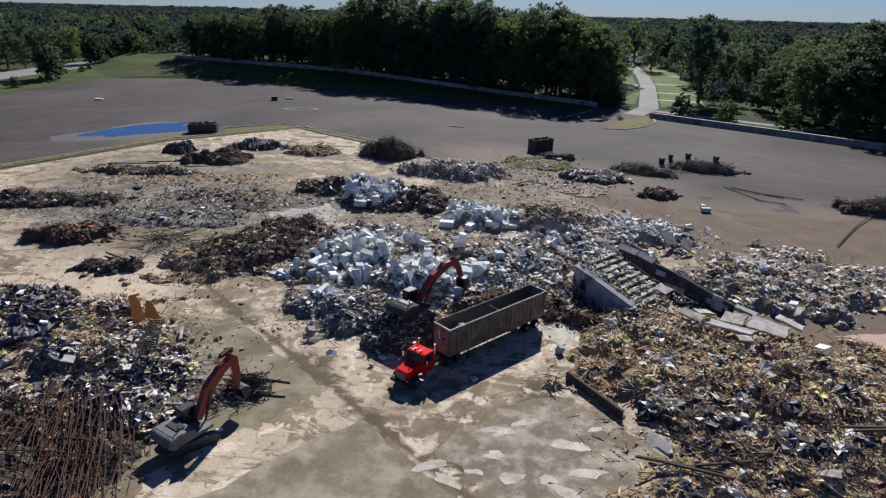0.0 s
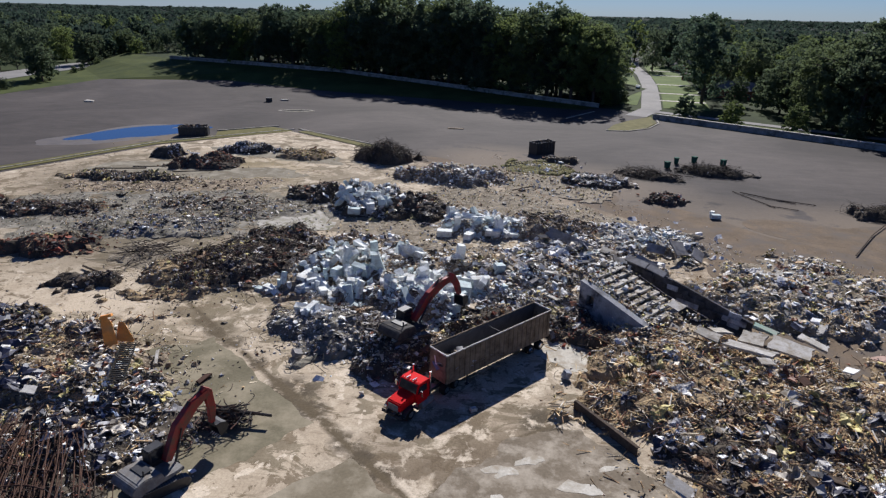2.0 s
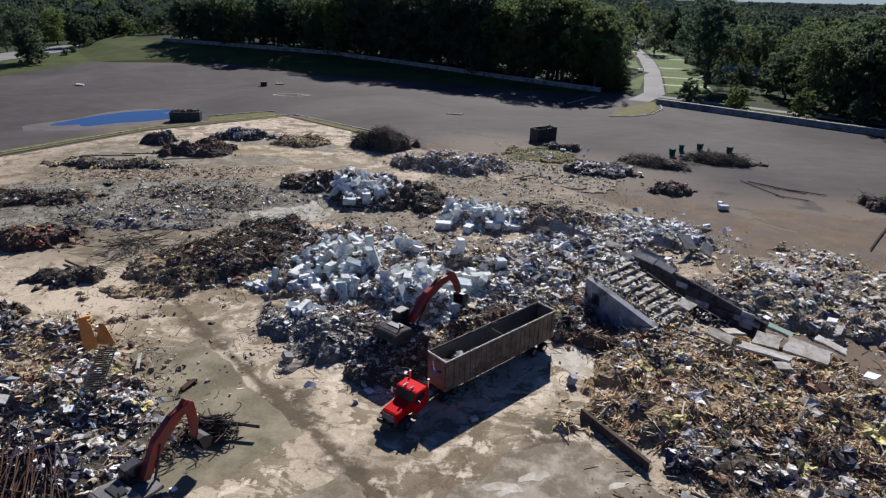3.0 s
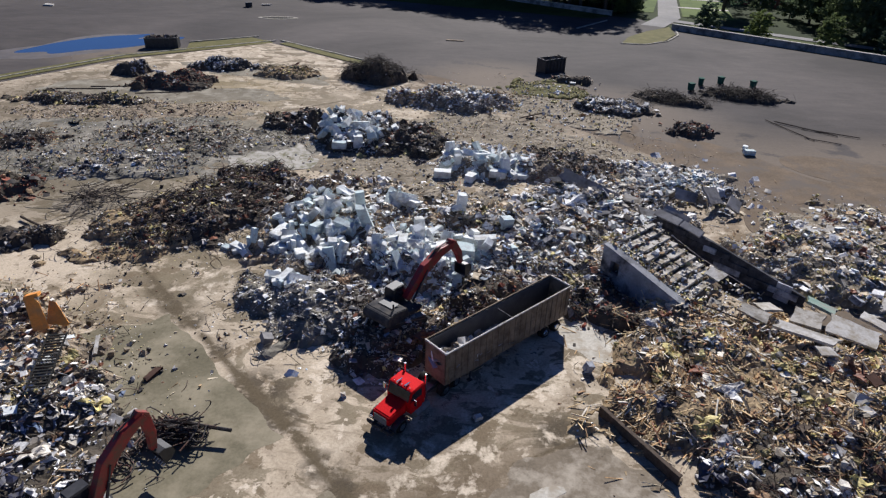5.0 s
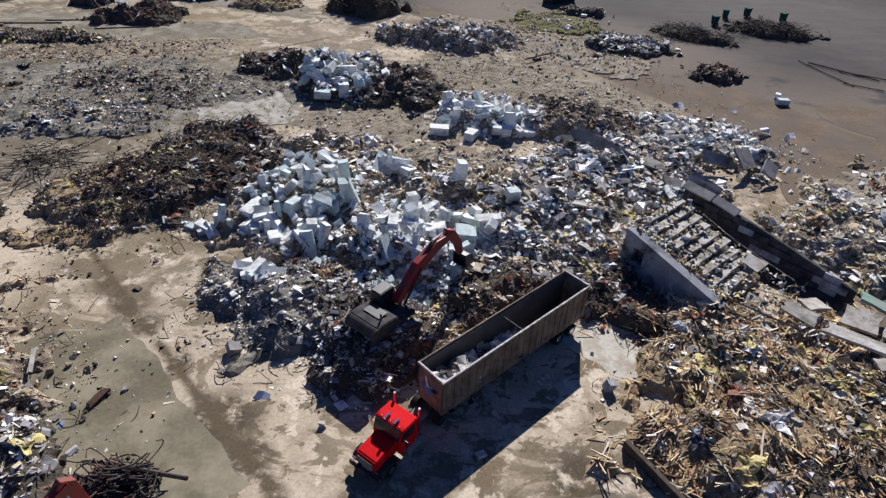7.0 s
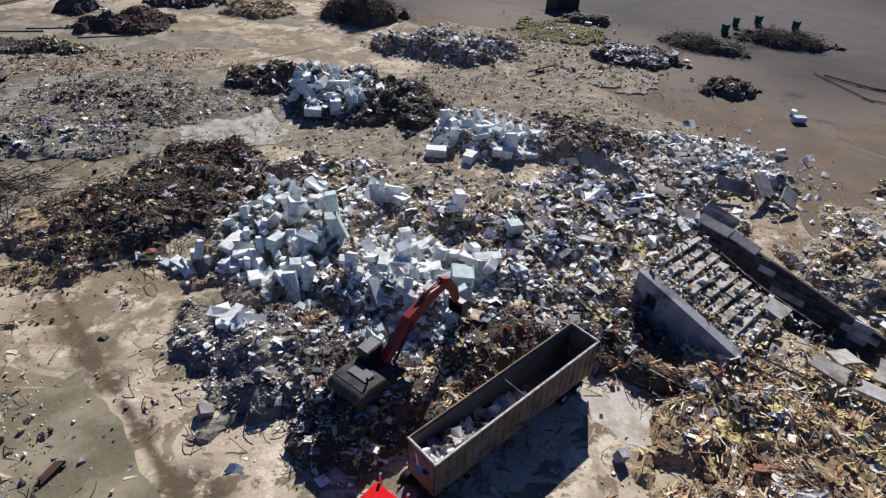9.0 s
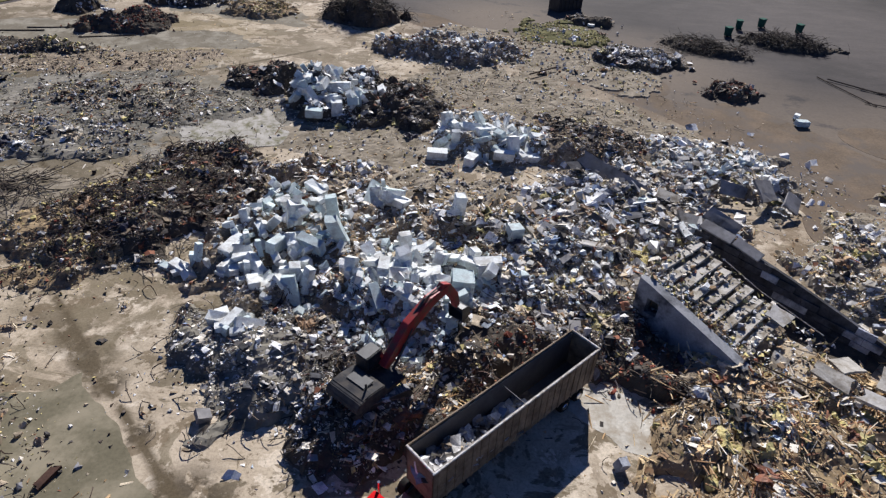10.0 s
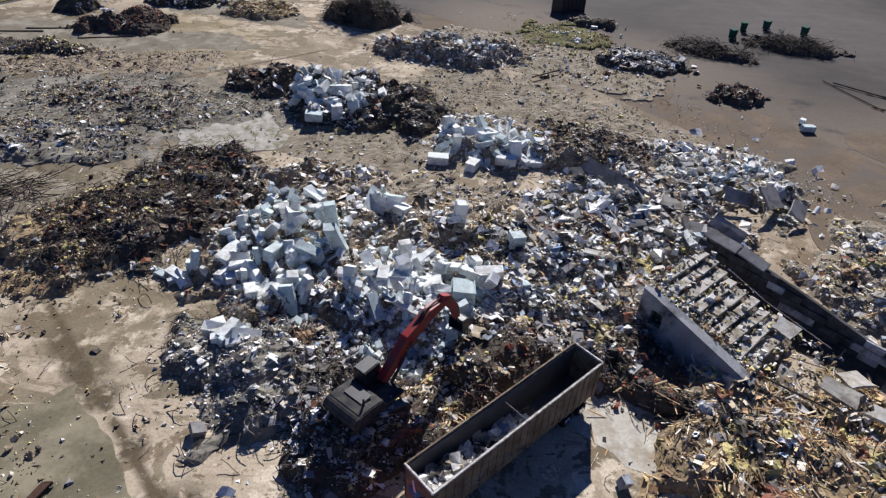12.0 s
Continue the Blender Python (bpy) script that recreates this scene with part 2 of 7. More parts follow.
def leaf_material(name, low, high):
    m, nt, bsdf = material(name)
    src = nt.nodes.new("ShaderNodeNewGeometry").outputs["Random Per Island"]
    tree = nt.nodes.new("ShaderNodeObjectInfo").outputs["Random"]
    c = ramp(nt, src, [(0.0, low), (1.0, high)])
    c = mix(nt, "MULTIPLY", 1.0, c, ramp(nt, tree, [(0.0, (0.75, 0.9, 0.95)), (0.6, (1.05, 1.1, 1.0)), (0.85, (1.3, 1.35, 0.9)), (1.0, (1.7, 1.75, 0.95))]))
    nt.links.new(c, bsdf.inputs["Base Color"])
    bsdf.inputs["Roughness"].default_value, bsdf.inputs["Specular IOR Level"].default_value = 0.8, 0.08
    tl = nt.nodes.new("ShaderNodeBsdfTranslucent")
    nt.links.new(c, tl.inputs[0])
    ms = node(nt, "ShaderNodeMixShader", Fac=0.5)
    nt.links.new(bsdf.outputs[0], ms.inputs[1])
    nt.links.new(tl.outputs[0], ms.inputs[2])
    nt.links.new(ms.outputs[0], nt.nodes["Material Output"].inputs[0])
    return m


WHITE, GREY, DARK = (0.87, 0.88, 0.88), (0.44, 0.435, 0.43), (0.05, 0.047, 0.047)
TAN, WOOD, YELL = (0.58, 0.49, 0.36), (0.42, 0.29, 0.165), (0.60, 0.52, 0.22)
RUST, BLUE, PALE = (0.22, 0.085, 0.05), (0.22, 0.30, 0.46), (0.74, 0.70, 0.62)
SOIL = (0.22, 0.175, 0.125)
MAT = {
    "slab": slab_material(),
    "asphalt": asphalt_material(),
    # grass is darkened for the tree shade, lawn is its brighter sunlit copy
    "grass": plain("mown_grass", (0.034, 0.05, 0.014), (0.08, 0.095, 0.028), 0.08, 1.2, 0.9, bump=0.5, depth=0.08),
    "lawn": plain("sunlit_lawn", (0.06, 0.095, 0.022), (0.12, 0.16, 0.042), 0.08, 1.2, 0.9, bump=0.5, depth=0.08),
    "drygrass": plain("dry_grass_verge", (0.085, 0.085, 0.03), (0.175, 0.155, 0.066), 0.4, 3.0, 0.9, bump=0.5, depth=0.06),
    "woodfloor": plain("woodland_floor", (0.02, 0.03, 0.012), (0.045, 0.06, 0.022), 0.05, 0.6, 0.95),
    "road": plain("pale_road", (0.19, 0.185, 0.18), (0.27, 0.26, 0.25), 0.1, 3.0, 0.85),
    "walk": plain("pale_concrete_walk", (0.42, 0.40, 0.37), (0.58, 0.56, 0.52), 0.5, 5.0, 0.85, dirt=(0.30, 0.265, 0.21), dirt_scale=0.9),
    "screed": plain("worn_screed", (0.40, 0.37, 0.31), (0.60, 0.57, 0.50), 0.7, 5.0, 0.85, dirt=(0.33, 0.285, 0.22), dirt_scale=0.5),
    "kerb": plain("kerb_concrete", (0.32, 0.30, 0.26), (0.48, 0.45, 0.40), 0.6, 5.0, 0.85, dirt=(0.17, 0.16, 0.10)),
    "wallc": plain("wall_concrete", (0.24, 0.23, 0.225), (0.38, 0.365, 0.35), 0.3, 4.0, 0.85, dirt=(0.13, 0.12, 0.11), dirt_scale=0.5),
    "soil": plain("rubble_soil", (0.24, 0.19, 0.135), (0.44, 0.36, 0.26), 0.9, 9.0, 0.95, bump=0.8, depth=0.08, dirt=(0.13, 0.105, 0.08)),
    "dirt": plain("brown_dirt", (0.27, 0.195, 0.11), (0.42, 0.315, 0.19), 0.5, 6.0, 0.95, bump=0.6, depth=0.06, dirt=(0.13, 0.10, 0.07)),
    "dust": plain("trodden_dust", (0.20, 0.17, 0.125), (0.36, 0.31, 0.24), 0.6, 5.0, 0.95, bump=0.4, dirt=(0.15, 0.125, 0.09), dirt_scale=0.5),
    "greymud": plain("grey_trodden_mud", (0.105, 0.098, 0.08), (0.205, 0.19, 0.155), 0.35, 5.0, 0.9, bump=0.4, dirt=(0.28, 0.255, 0.21), dirt_scale=0.3),
    "drift": plain("grey_brown_drift", (0.125, 0.096, 0.068), (0.195, 0.148, 0.105), 0.25, 4.0, 0.95, bump=0.4, dirt=(0.13, 0.11, 0.092), dirt_scale=0.2),
    "darksoil": plain("dark_rubble_soil", (0.05, 0.044, 0.038), (0.13, 0.108, 0.082), 0.9, 9.0, 0.95, bump=0.8, depth=0.08),
    "conc": plain("broken_concrete", (0.33, 0.31, 0.27), (0.50, 0.47, 0.42), 0.8, 7.0, 0.88, bump=0.5, dirt=(0.20, 0.17, 0.13)),
    "painted": plain("pale_painted_blockwork", (0.34, 0.37, 0.42), (0.54, 0.56, 0.60), 0.9, 6.0, 0.85, dirt=(0.13, 0.13, 0.14), dirt_scale=0.55),
    "foam": plain("white_foam", (0.74, 0.77, 0.755), (0.86, 0.88, 0.85), 0.8, 8.0, 0.8, bump=0.3, dirt=(0.50, 0.49, 0.45), dirt_scale=0.7),
    "foamblue": plain("pale_blue_foam", (0.50, 0.60, 0.59), (0.66, 0.74, 0.73), 0.8, 8.0, 0.8, bump=0.3, dirt=(0.40, 0.43, 0.42), dirt_scale=0.9),
    "red": plain("red_paint", (0.58, 0.006, 0.010), (0.70, 0.010, 0.014), 1.0, 9.0, 0.72, bump=0.05, depth=0.004),
    "orange": plain("worn_orange_red_paint", (0.25, 0.011, 0.013), (0.37, 0.020, 0.020), 1.5, 9.0, 0.5, bump=0.1, depth=0.004, dirt=(0.13, 0.05, 0.03), dirt_scale=1.4),
    "tin": plain("orange_sheet_metal", (0.70, 0.24, 0.03), (0.80, 0.33, 0.06), 1.2, 8.0, 0.6, bump=0.1, dirt=(0.50, 0.24, 0.08)),
    "darkmachine": plain("dark_machine_paint", (0.03, 0.03, 0.034), (0.065, 0.065, 0.066), 1.5, 10.0, 0.78, bump=0.1, depth=0.004, dirt=(0.09, 0.08, 0.07), dirt_scale=1.2),
    "machine": plain("grey_machine_paint", (0.13, 0.13, 0.13), (0.25, 0.245, 0.24), 1.5, 10.0, 0.75, bump=0.1, depth=0.004, dirt=(0.16, 0.14, 0.12), dirt_scale=1.2),
    "black": plain("black_steel", (0.012, 0.012, 0.014), (0.04, 0.04, 0.042), 2.0, 10.0, 0.5, bump=0.1, depth=0.004),
    "rubber": plain("black_rubber", (0.012, 0.012, 0.012), (0.035, 0.033, 0.03), 3.0, 14.0, 0.85),
    "chrome": plain("bright_metal", (0.55, 0.55, 0.56), (0.7, 0.7, 0.71), 3.0, 14.0, 0.2, metal=1.0, bump=0.03),
    "trailer": plain("dusty_trailer_steel", (0.19, 0.145, 0.10), (0.29, 0.225, 0.16), 0.8, 7.0, 0.8, bump=0.1, depth=0.004, dirt=(0.12, 0.09, 0.062), dirt_scale=0.9),
    "rail": plain("worn_pale_rail", (0.50, 0.48, 0.44), (0.72, 0.70, 0.66), 2.0, 9.0, 0.7, bump=0.15, depth=0.004, dirt=(0.30, 0.26, 0.21), dirt_scale=2.4),
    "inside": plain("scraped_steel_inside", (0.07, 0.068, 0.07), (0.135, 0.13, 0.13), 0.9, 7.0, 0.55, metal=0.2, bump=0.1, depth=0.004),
    "glass": plain("dark_cab_glass", (0.015, 0.018, 0.02), (0.03, 0.034, 0.038), 2.0, 9.0, 0.08, bump=0.0),
    "rust": plain("rusty_steel", (0.055, 0.035, 0.028), (0.12, 0.066, 0.048), 1.2, 9.0, 0.8, bump=0.3),
    "green": plain("green_plastic", (0.02, 0.075, 0.055), (0.035, 0.115, 0.085), 2.0, 9.0, 0.85, bump=0.1),
    "bark": plain("bark", (0.06, 0.045, 0.035), (0.12, 0.095, 0.075), 3.0, 16.0, 0.95),
    "brick": plain("red_brick_wall", (0.20, 0.075, 0.05), (0.29, 0.12, 0.085), 0.6, 8.0, 0.9),
    "roof": plain("grey_shingle_roof", (0.14, 0.135, 0.13), (0.24, 0.23, 0.22), 0.6, 6.0, 0.9),
    "leaf": leaf_material("leaves", (0.086, 0.108, 0.070), (0.112, 0.135, 0.080)),
    # far leaves: a darker, bluer copy of the near leaves, toned for distance
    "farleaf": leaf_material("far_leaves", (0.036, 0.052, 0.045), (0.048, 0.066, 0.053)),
    "mixed": assorted("mixed_debris", [(12, WHITE), (11, PALE), (2, GREY), (10, TAN), (7, WOOD), (5, DARK), (3.5, YELL), (0.5, BLUE), (2.5, RUST), (5, SOIL)], dirt=(0.24, 0.195, 0.145)),
    "earthy": assorted("earthy_debris", [(4, WHITE), (6, PALE), (2, GREY), (9, TAN), (9, WOOD), (9, DARK), (3.5, YELL), (3, RUST), (7, SOIL)], dirt=(0.31, 0.23, 0.135), share=0.6),
    "timberbits": assorted("splintered_timber", [(6, (0.68, 0.51, 0.29)), (5, (0.55, 0.36, 0.185)), (3, (0.30, 0.18, 0.095)), (4, (0.74, 0.64, 0.47)), (3, (0.42, 0.32, 0.19)), (1.5, DARK), (2, PALE), (1.5, (0.28, 0.11, 0.06))], share=0.4, dirt=(0.24, 0.19, 0.13)),
    "greybits": assorted("grey_debris", [(5, GREY), (2.5, DARK), (2.5, (0.24, 0.24, 0.26)), (5, WHITE), (4, PALE), (1, BLUE), (2, TAN)], dirt=(0.22, 0.19, 0.15)),
    "darkbits": assorted("dark_scrap", [(6, DARK), (5, (0.12, 0.095, 0.075)), (2.5, RUST), (1.5, GREY), (0.8, PALE), (3, SOIL)]),
    "whitebits": assorted("white_debris", [(8, WHITE), (3, PALE), (1.5, GREY), (1, (0.5, 0.6, 0.7)), (1, TAN)], share=0.35, dirt=(0.3, 0.27, 0.22)),
    "rustbits": assorted("rusty_scrap", [(5, RUST), (4, (0.30, 0.075, 0.045)), (3, (0.15, 0.05, 0.035)), (2, DARK), (1, WOOD)]),
    "yellowbits": assorted("yellow_insulation", [(5, YELL), (3, (0.40, 0.36, 0.20)), (2, TAN), (1, PALE)]),
    "bluebits": assorted("blue_grey_scrap", [(4, (0.24, 0.27, 0.36)), (4, GREY), (3, DARK), (2, (0.4, 0.42, 0.47))]),
    "rods": assorted("bent_bars", [(5, (0.06, 0.04, 0.033)), (4, (0.09, 0.047, 0.037)), (4, DARK), (1, (0.17, 0.12, 0.1))]),
    "twigs": assorted("dead_branches", [(6, (0.035, 0.03, 0.028)), (3, (0.075, 0.06, 0.05)), (1, (0.14, 0.11, 0.09))]),
    "plank": assorted("planks", [(5, (0.55, 0.42, 0.26)), (4, WOOD), (2, (0.62, 0.54, 0.40))], True),
    "lump": assorted("concrete_lumps", [(5, (0.42, 0.40, 0.36)), (3, GREY), (2, PALE), (1, WHITE)], True),
    "crumple": assorted("crumpled_sheeting", [(3, (0.035, 0.036, 0.06)), (5, DARK), (1.5, WHITE), (2.5, PALE), (3, YELL), (3, (0.42, 0.37, 0.16)), (4, (0.30, 0.19, 0.11)), (1, (0.28, 0.29, 0.33)), (2, RUST), (4, TAN)], True, rough=0.6, share=0.4),
    "sheet": assorted("torn_sheets", [(4, WHITE), (3, PALE), (3, GREY), (1, BLUE), (1, (0.2, 0.2, 0.22))], True),
}


# ---------------------------------------------------------------- mesh helpers
def raw_mesh(name, verts, faces, mats, smooth=False, slots=None):
    """A mesh from arrays; faces are rows of three or of four vertex numbers."""
    verts, faces = np.asarray(verts, np.float32), np.asarray(faces, np.int32)
    me = bpy.data.meshes.new(name)
    k = faces.shape[1]
    me.vertices.add(len(verts))
    me.vertices.foreach_set("co", verts.ravel())
    me.loops.add(faces.size)
    me.loops.foreach_set("vertex_index", faces.ravel())
    me.polygons.add(len(faces))
    me.polygons.foreach_set("loop_start", np.arange(0, faces.size, k, dtype=np.int32))
    me.polygons.foreach_set("use_smooth", np.full(len(faces), smooth))
    for m in mats if isinstance(mats, (list, tuple)) else [mats]:
        me.materials.append(m)
    if slots is not None:
        me.polygons.foreach_set("material_index", np.asarray(slots, np.int32))
    me.update(calc_edges=True)
    return me


def part(name, bm, mat, parent=None, label="", smooth=False):
    """One mesh object out of a bmesh, under a thing or a part."""
    me = bpy.data.meshes.new(name)
    bmesh.ops.recalc_face_normals(bm, faces=bm.faces)
    bm.to_mesh(me)
    bm.free()
    me.materials.append(mat)
    for p in me.polygons:
        p.use_smooth = smooth
    ob = new(name, me)
    ob.parent = parent
    if label:
        tagged(ob, label)
    return ob


def thing(name, label, category, group="", m=None):
    ob = new(name)
    ob.empty_display_size = 0.3
    if m is not None:
        ob.matrix_world = m
    return tagged(ob, label, category, group)


def box(bm, sx, sy, sz, m=None, taper=None, bevel=0.0):
    """A box of that size round its middle; taper (x, y) shrinks its top."""
    r = bmesh.ops.create_cube(bm, size=1.0)
    for v in r["verts"]:
        top = v.co.z > 0
        v.co = Vector((v.co.x * sx * (taper[0] if taper and top else 1), v.co.y * sy * (taper[1] if taper and top else 1), v.co.z * sz))
    vs = r["verts"]
    if bevel:
        es = list({e for v in vs for e in v.link_edges})
        b = bmesh.ops.bevel(bm, geom=es, offset=bevel, segments=2, affect="EDGES")
        vs = list({v for f in b["faces"] for v in f.verts} | {v for v in vs if v.is_valid})
    if m is not None:
        bmesh.ops.transform(bm, matrix=m, verts=vs)
    return vs


def tube(bm, a, b, r, r2=None, seg=10):
    a, b = Vector(a), Vector(b)
    d = b - a
    m = Matrix.Translation((a + b) / 2) @ d.to_track_quat("Z", "Y").to_matrix().to_4x4()
    bmesh.ops.create_cone(bm, cap_ends=True, segments=seg, radius1=r, radius2=r if r2 is None else r2, depth=d.length, matrix=m)


def prism(bm, outline, width, m=None):
    """An outline in x and z, drawn out along y by width round the middle."""
    vs = [[bm.verts.new((x, s * width / 2, z)) for x, z in outline] for s in (-1, 1)]
    bm.faces.new(vs[0])
    bm.faces.new(vs[1][::-1])
    for i in range(len(outline)):
        j = (i + 1) % len(outline)
        bm.faces.new((vs[0][i], vs[1][i], vs[1][j], vs[0][j]))
    if m is not None:
        bmesh.ops.transform(bm, matrix=m, verts=vs[0] + vs[1])


def flat(name, outline, z, mat, thick=0.0, parent=None, kind="structure", label="", category=""):
    """A level sheet or slab with that outline and its top at z."""
    bm = bmesh.new()
    top = [bm.verts.new((x, y, z)) for x, y in outline]
    bm.faces.new(top)
    if thick:
        low = [bm.verts.new((x, y, z - thick)) for x, y in outline]
        bm.faces.new(low[::-1])
        for i in range(len(outline)):
            j = (i + 1) % len(outline)
            bm.faces.new((top[i], low[i], low[j], top[j]))
    ob = part(name, bm, mat, parent)
    return tagged(ob, label, category, "", kind)


def strip(name, line, width, z, mat, thick=0.0, **tags):
    """A band of that width along a line."""
    pts = [Vector((*p, 0)) for p in line]
    left, right = [], []
    for i, p in enumerate(pts):
        d = (pts[min(i + 1, len(pts) - 1)] - pts[max(i - 1, 0)]).normalized()
        n = Vector((-d.y, d.x, 0)) * width / 2
        left.append((p + n).xy[:])
        right.append((p - n).xy[:])
    return flat(name, left + right[::-1], z, mat, thick, **tags)


# ---------------------------------------------------------------- noise and the lie of the rubble
LATTICE = np.random.default_rng(3).random((256, 256))


def vnoise(x, y):
    xi, yi = np.floor(x).astype(int), np.floor(y).astype(int)
    fx, fy = x - xi, y - yi
    fx, fy = fx * fx * (3 - 2 * fx), fy * fy * (3 - 2 * fy)
    a, b = LATTICE[xi % 256, yi % 256], LATTICE[(xi + 1) % 256, yi % 256]
    c, d = LATTICE[xi % 256, (yi + 1) % 256], LATTICE[(xi + 1) % 256, (yi + 1) % 256]
    return (a * (1 - fx) + b * fx) * (1 - fy) + (c * (1 - fx) + d * fx) * fy


def fnoise(x, y, scale, octaves=3):
    out, amp, total = 0, 1.0, 0.0
    for o in range(octaves):
        out = out + amp * vnoise(x * scale + 17.3 * o, y * scale + 5.1 * o)
        total += amp
        amp *= 0.5
        scale *= 2.1
    return out / total


# ---------------------------------------------------------------- the setting
def blob(cx, cy, rx, ry, turn, seed, n=48, rough=0.35):
    """A ragged outline round a middle."""
    r = random.Random(seed)
    ph = [r.uniform(0, 6.28) for _ in range(6)]
    out = []
    for i in range(n):
        a = 2 * math.pi * i / n
        k = 1 + rough * sum(math.sin((j + 2) * a + ph[j]) / (j + 1.6) for j in range(6)) * 0.55
        x, y = rx * k * math.cos(a), ry * k * math.sin(a)
        c, s = math.cos(radians(turn)), math.sin(radians(turn))
        out.append((cx + c * x - s * y, cy + s * x + c * y))
    return out


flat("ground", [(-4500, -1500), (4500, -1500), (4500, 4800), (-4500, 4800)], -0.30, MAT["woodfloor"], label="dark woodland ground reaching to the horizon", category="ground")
# the grass bank rising from the car park to the western wall, and the wood's floor behind
BANK = [(-185, 336, 4.5), (-148, 309, 4.5), (-93.5, 284.5, 4.5), (-61, 278.5, 3.5), (-19.5, 256.5, 1.8), (11.2, 236.3, 0.8), (40.5, 218.8, -0.1)]
FOOT = [(-186, 300), (-153, 259), (-104, 267), (-60, 243), (-22, 230), (5, 221.5), (36, 212)]


def bank_at(x):
    """The wall's line: its y and ground height at that x."""
    x = min(max(x, BANK[0][0]), BANK[-1][0])
    for (ax, ay, az), (bx, by, bz) in zip(BANK, BANK[1:]):
        if x <= bx:
            t = (x - ax) / (bx - ax)
            return ay + t * (by - ay), az + t * (bz - az)
    return BANK[-1][1:]


def bank(name, rows, mat, label, category):
    bm = bmesh.new()
    vs = [[bm.verts.new(p) for p in row] for row in rows]
    for a, b in zip(vs, vs[1:]):
        for i in range(len(a) - 1):
            bm.faces.new((a[i], a[i + 1], b[i + 1], b[i]))
    tagged(part(name, bm, mat), label, category, kind="structure")


bank("verge_west", [[(x, y, -0.24) for x, y in FOOT], [((fx * 0.5 + x * 0.5), (fy * 0.5 + y * 0.5), z * 0.62 - 0.1) for (fx, fy), (x, y, z) in zip(FOOT, BANK)], [(x, y + 0.5, z) for x, y, z in BANK]], MAT["grass"],
     "mown grass bank between car park and wall", "grass")
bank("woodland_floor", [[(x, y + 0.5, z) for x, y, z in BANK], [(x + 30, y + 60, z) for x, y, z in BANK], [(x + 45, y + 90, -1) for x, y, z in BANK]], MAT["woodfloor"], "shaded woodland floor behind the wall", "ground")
flat("verge_far", [(-186, 150), (-160, 150), (-158, 215), (-153, 259), (-186, 302)], -0.24, MAT["grass"], label="grass verge between car park and road", category="grass")
flat("parking_lot", [(-160, -60), (150, -60), (150, 118), (100, 156), (53, 196), (48, 214), (40, 219), (34, 212), (-60, 243), (-104, 267), (-133, 271), (-153, 259), (-157, 215), (-160, 160)],
     -0.16, MAT["asphalt"], label="worn brown-grey asphalt of an empty car park", category="car park")
SLAB = [(-45.6, 159.4), (-24.0, 143.0), (-8, 129), (10, 114), (22, 101), (31, 89), (38, 76), (44, 58), (46, 20), (46, -60), (-150, -60), (-150, 38), (-112, 76), (-86.6, 108.0), (-68.5, 139.0)]
flat("concrete_slab", SLAB, 0.0, MAT["slab"], 0.3, label="stained concrete floor slab left by a demolished building", category="slab")
flat("road_west", [(-206, 120), (-186, 120), (-188, 320), (-180, 400), (-150, 520), (-165, 525), (-197, 405), (-207, 320)], -0.2, MAT["road"], label="pale road beyond the car park", category="road")
strip("street", [(49, 203), (58, 220), (68, 262), (75, 292), (84, 340), (92, 400), (110, 480)], 6.6, -0.13, MAT["road"], label="pale residential street leading away through trees", category="street")
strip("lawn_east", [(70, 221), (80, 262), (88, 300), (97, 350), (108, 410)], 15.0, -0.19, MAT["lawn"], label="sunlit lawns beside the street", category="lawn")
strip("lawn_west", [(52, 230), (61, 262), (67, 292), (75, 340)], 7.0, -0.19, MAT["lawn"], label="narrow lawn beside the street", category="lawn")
strip("verge_east", [(58, 204), (104, 165), (150, 125)], 10.0, -0.2, MAT["grass"], label="grass behind the low wall", category="grass")
strip("side_road", [(56, 215), (112, 172), (160, 131)], 4.2, -0.17, MAT["road"], label="pale road behind the low wall", category="road")
for y, k in ((243, 66), (266, 72), (300, 80), (345, 89), (372, 95)):
    strip("driveway", [(k, y), (k + 16, y - 4)], 2.6, -0.15, MAT["walk"], label="pale concrete driveway", category="driveway")

# kerbs and grass strips round the slab
KERB_LINES = [[(-45.6, 162.6), (-70.5, 142.6), (-89.5, 110.5), (-118, 74)], [(-63.5, 157.5), (-50.8, 166.6)], [(26.8, 194.0), (37.5, 209.5)], [(-44.5, 163), (-22, 146.5)]]
for line in KERB_LINES:
    strip("kerb", line, 0.35, 0.05, MAT["kerb"], 0.3, label="worn concrete kerb", category="kerb")
flat("grass_strip", [(-63.0, 156.5), (-51.8, 165.0), (-46.5, 161.3), (-60.5, 148.6)], -0.03, MAT["drygrass"], 0.2, label="overgrown grass bed beside the slab", category="grass")
strip("grass_strip", [(-46.5, 161.6), (-71.5, 141.0), (-90.5, 109.0), (-120, 71)], 3.6, -0.06, MAT["drygrass"], 0.15, label="weedy strip along the slab's edge", category="grass")
strip("grass_strip", [(-43.0, 160.5), (-19.5, 142.0)], 2.4, -0.05, MAT["drygrass"], 0.15, label="weedy strip along the slab's edge", category="grass")
flat("traffic_island", [(35.4, 175.9), (38.5, 184.0), (44.9, 193.2), (53.2, 201.6), (52.0, 190.0), (47.0, 181.0), (41.0, 176.0)], 0.0, MAT["drygrass"], 0.2, label="grassed traffic island with kerb", category="traffic island")
strip("kerb", [(35.0, 175.6), (40.8, 175.4), (47.4, 180.6), (52.5, 189.5), (53.8, 197)], 0.4, 0.03, MAT["kerb"], 0.3, label="worn concrete kerb", category="kerb")

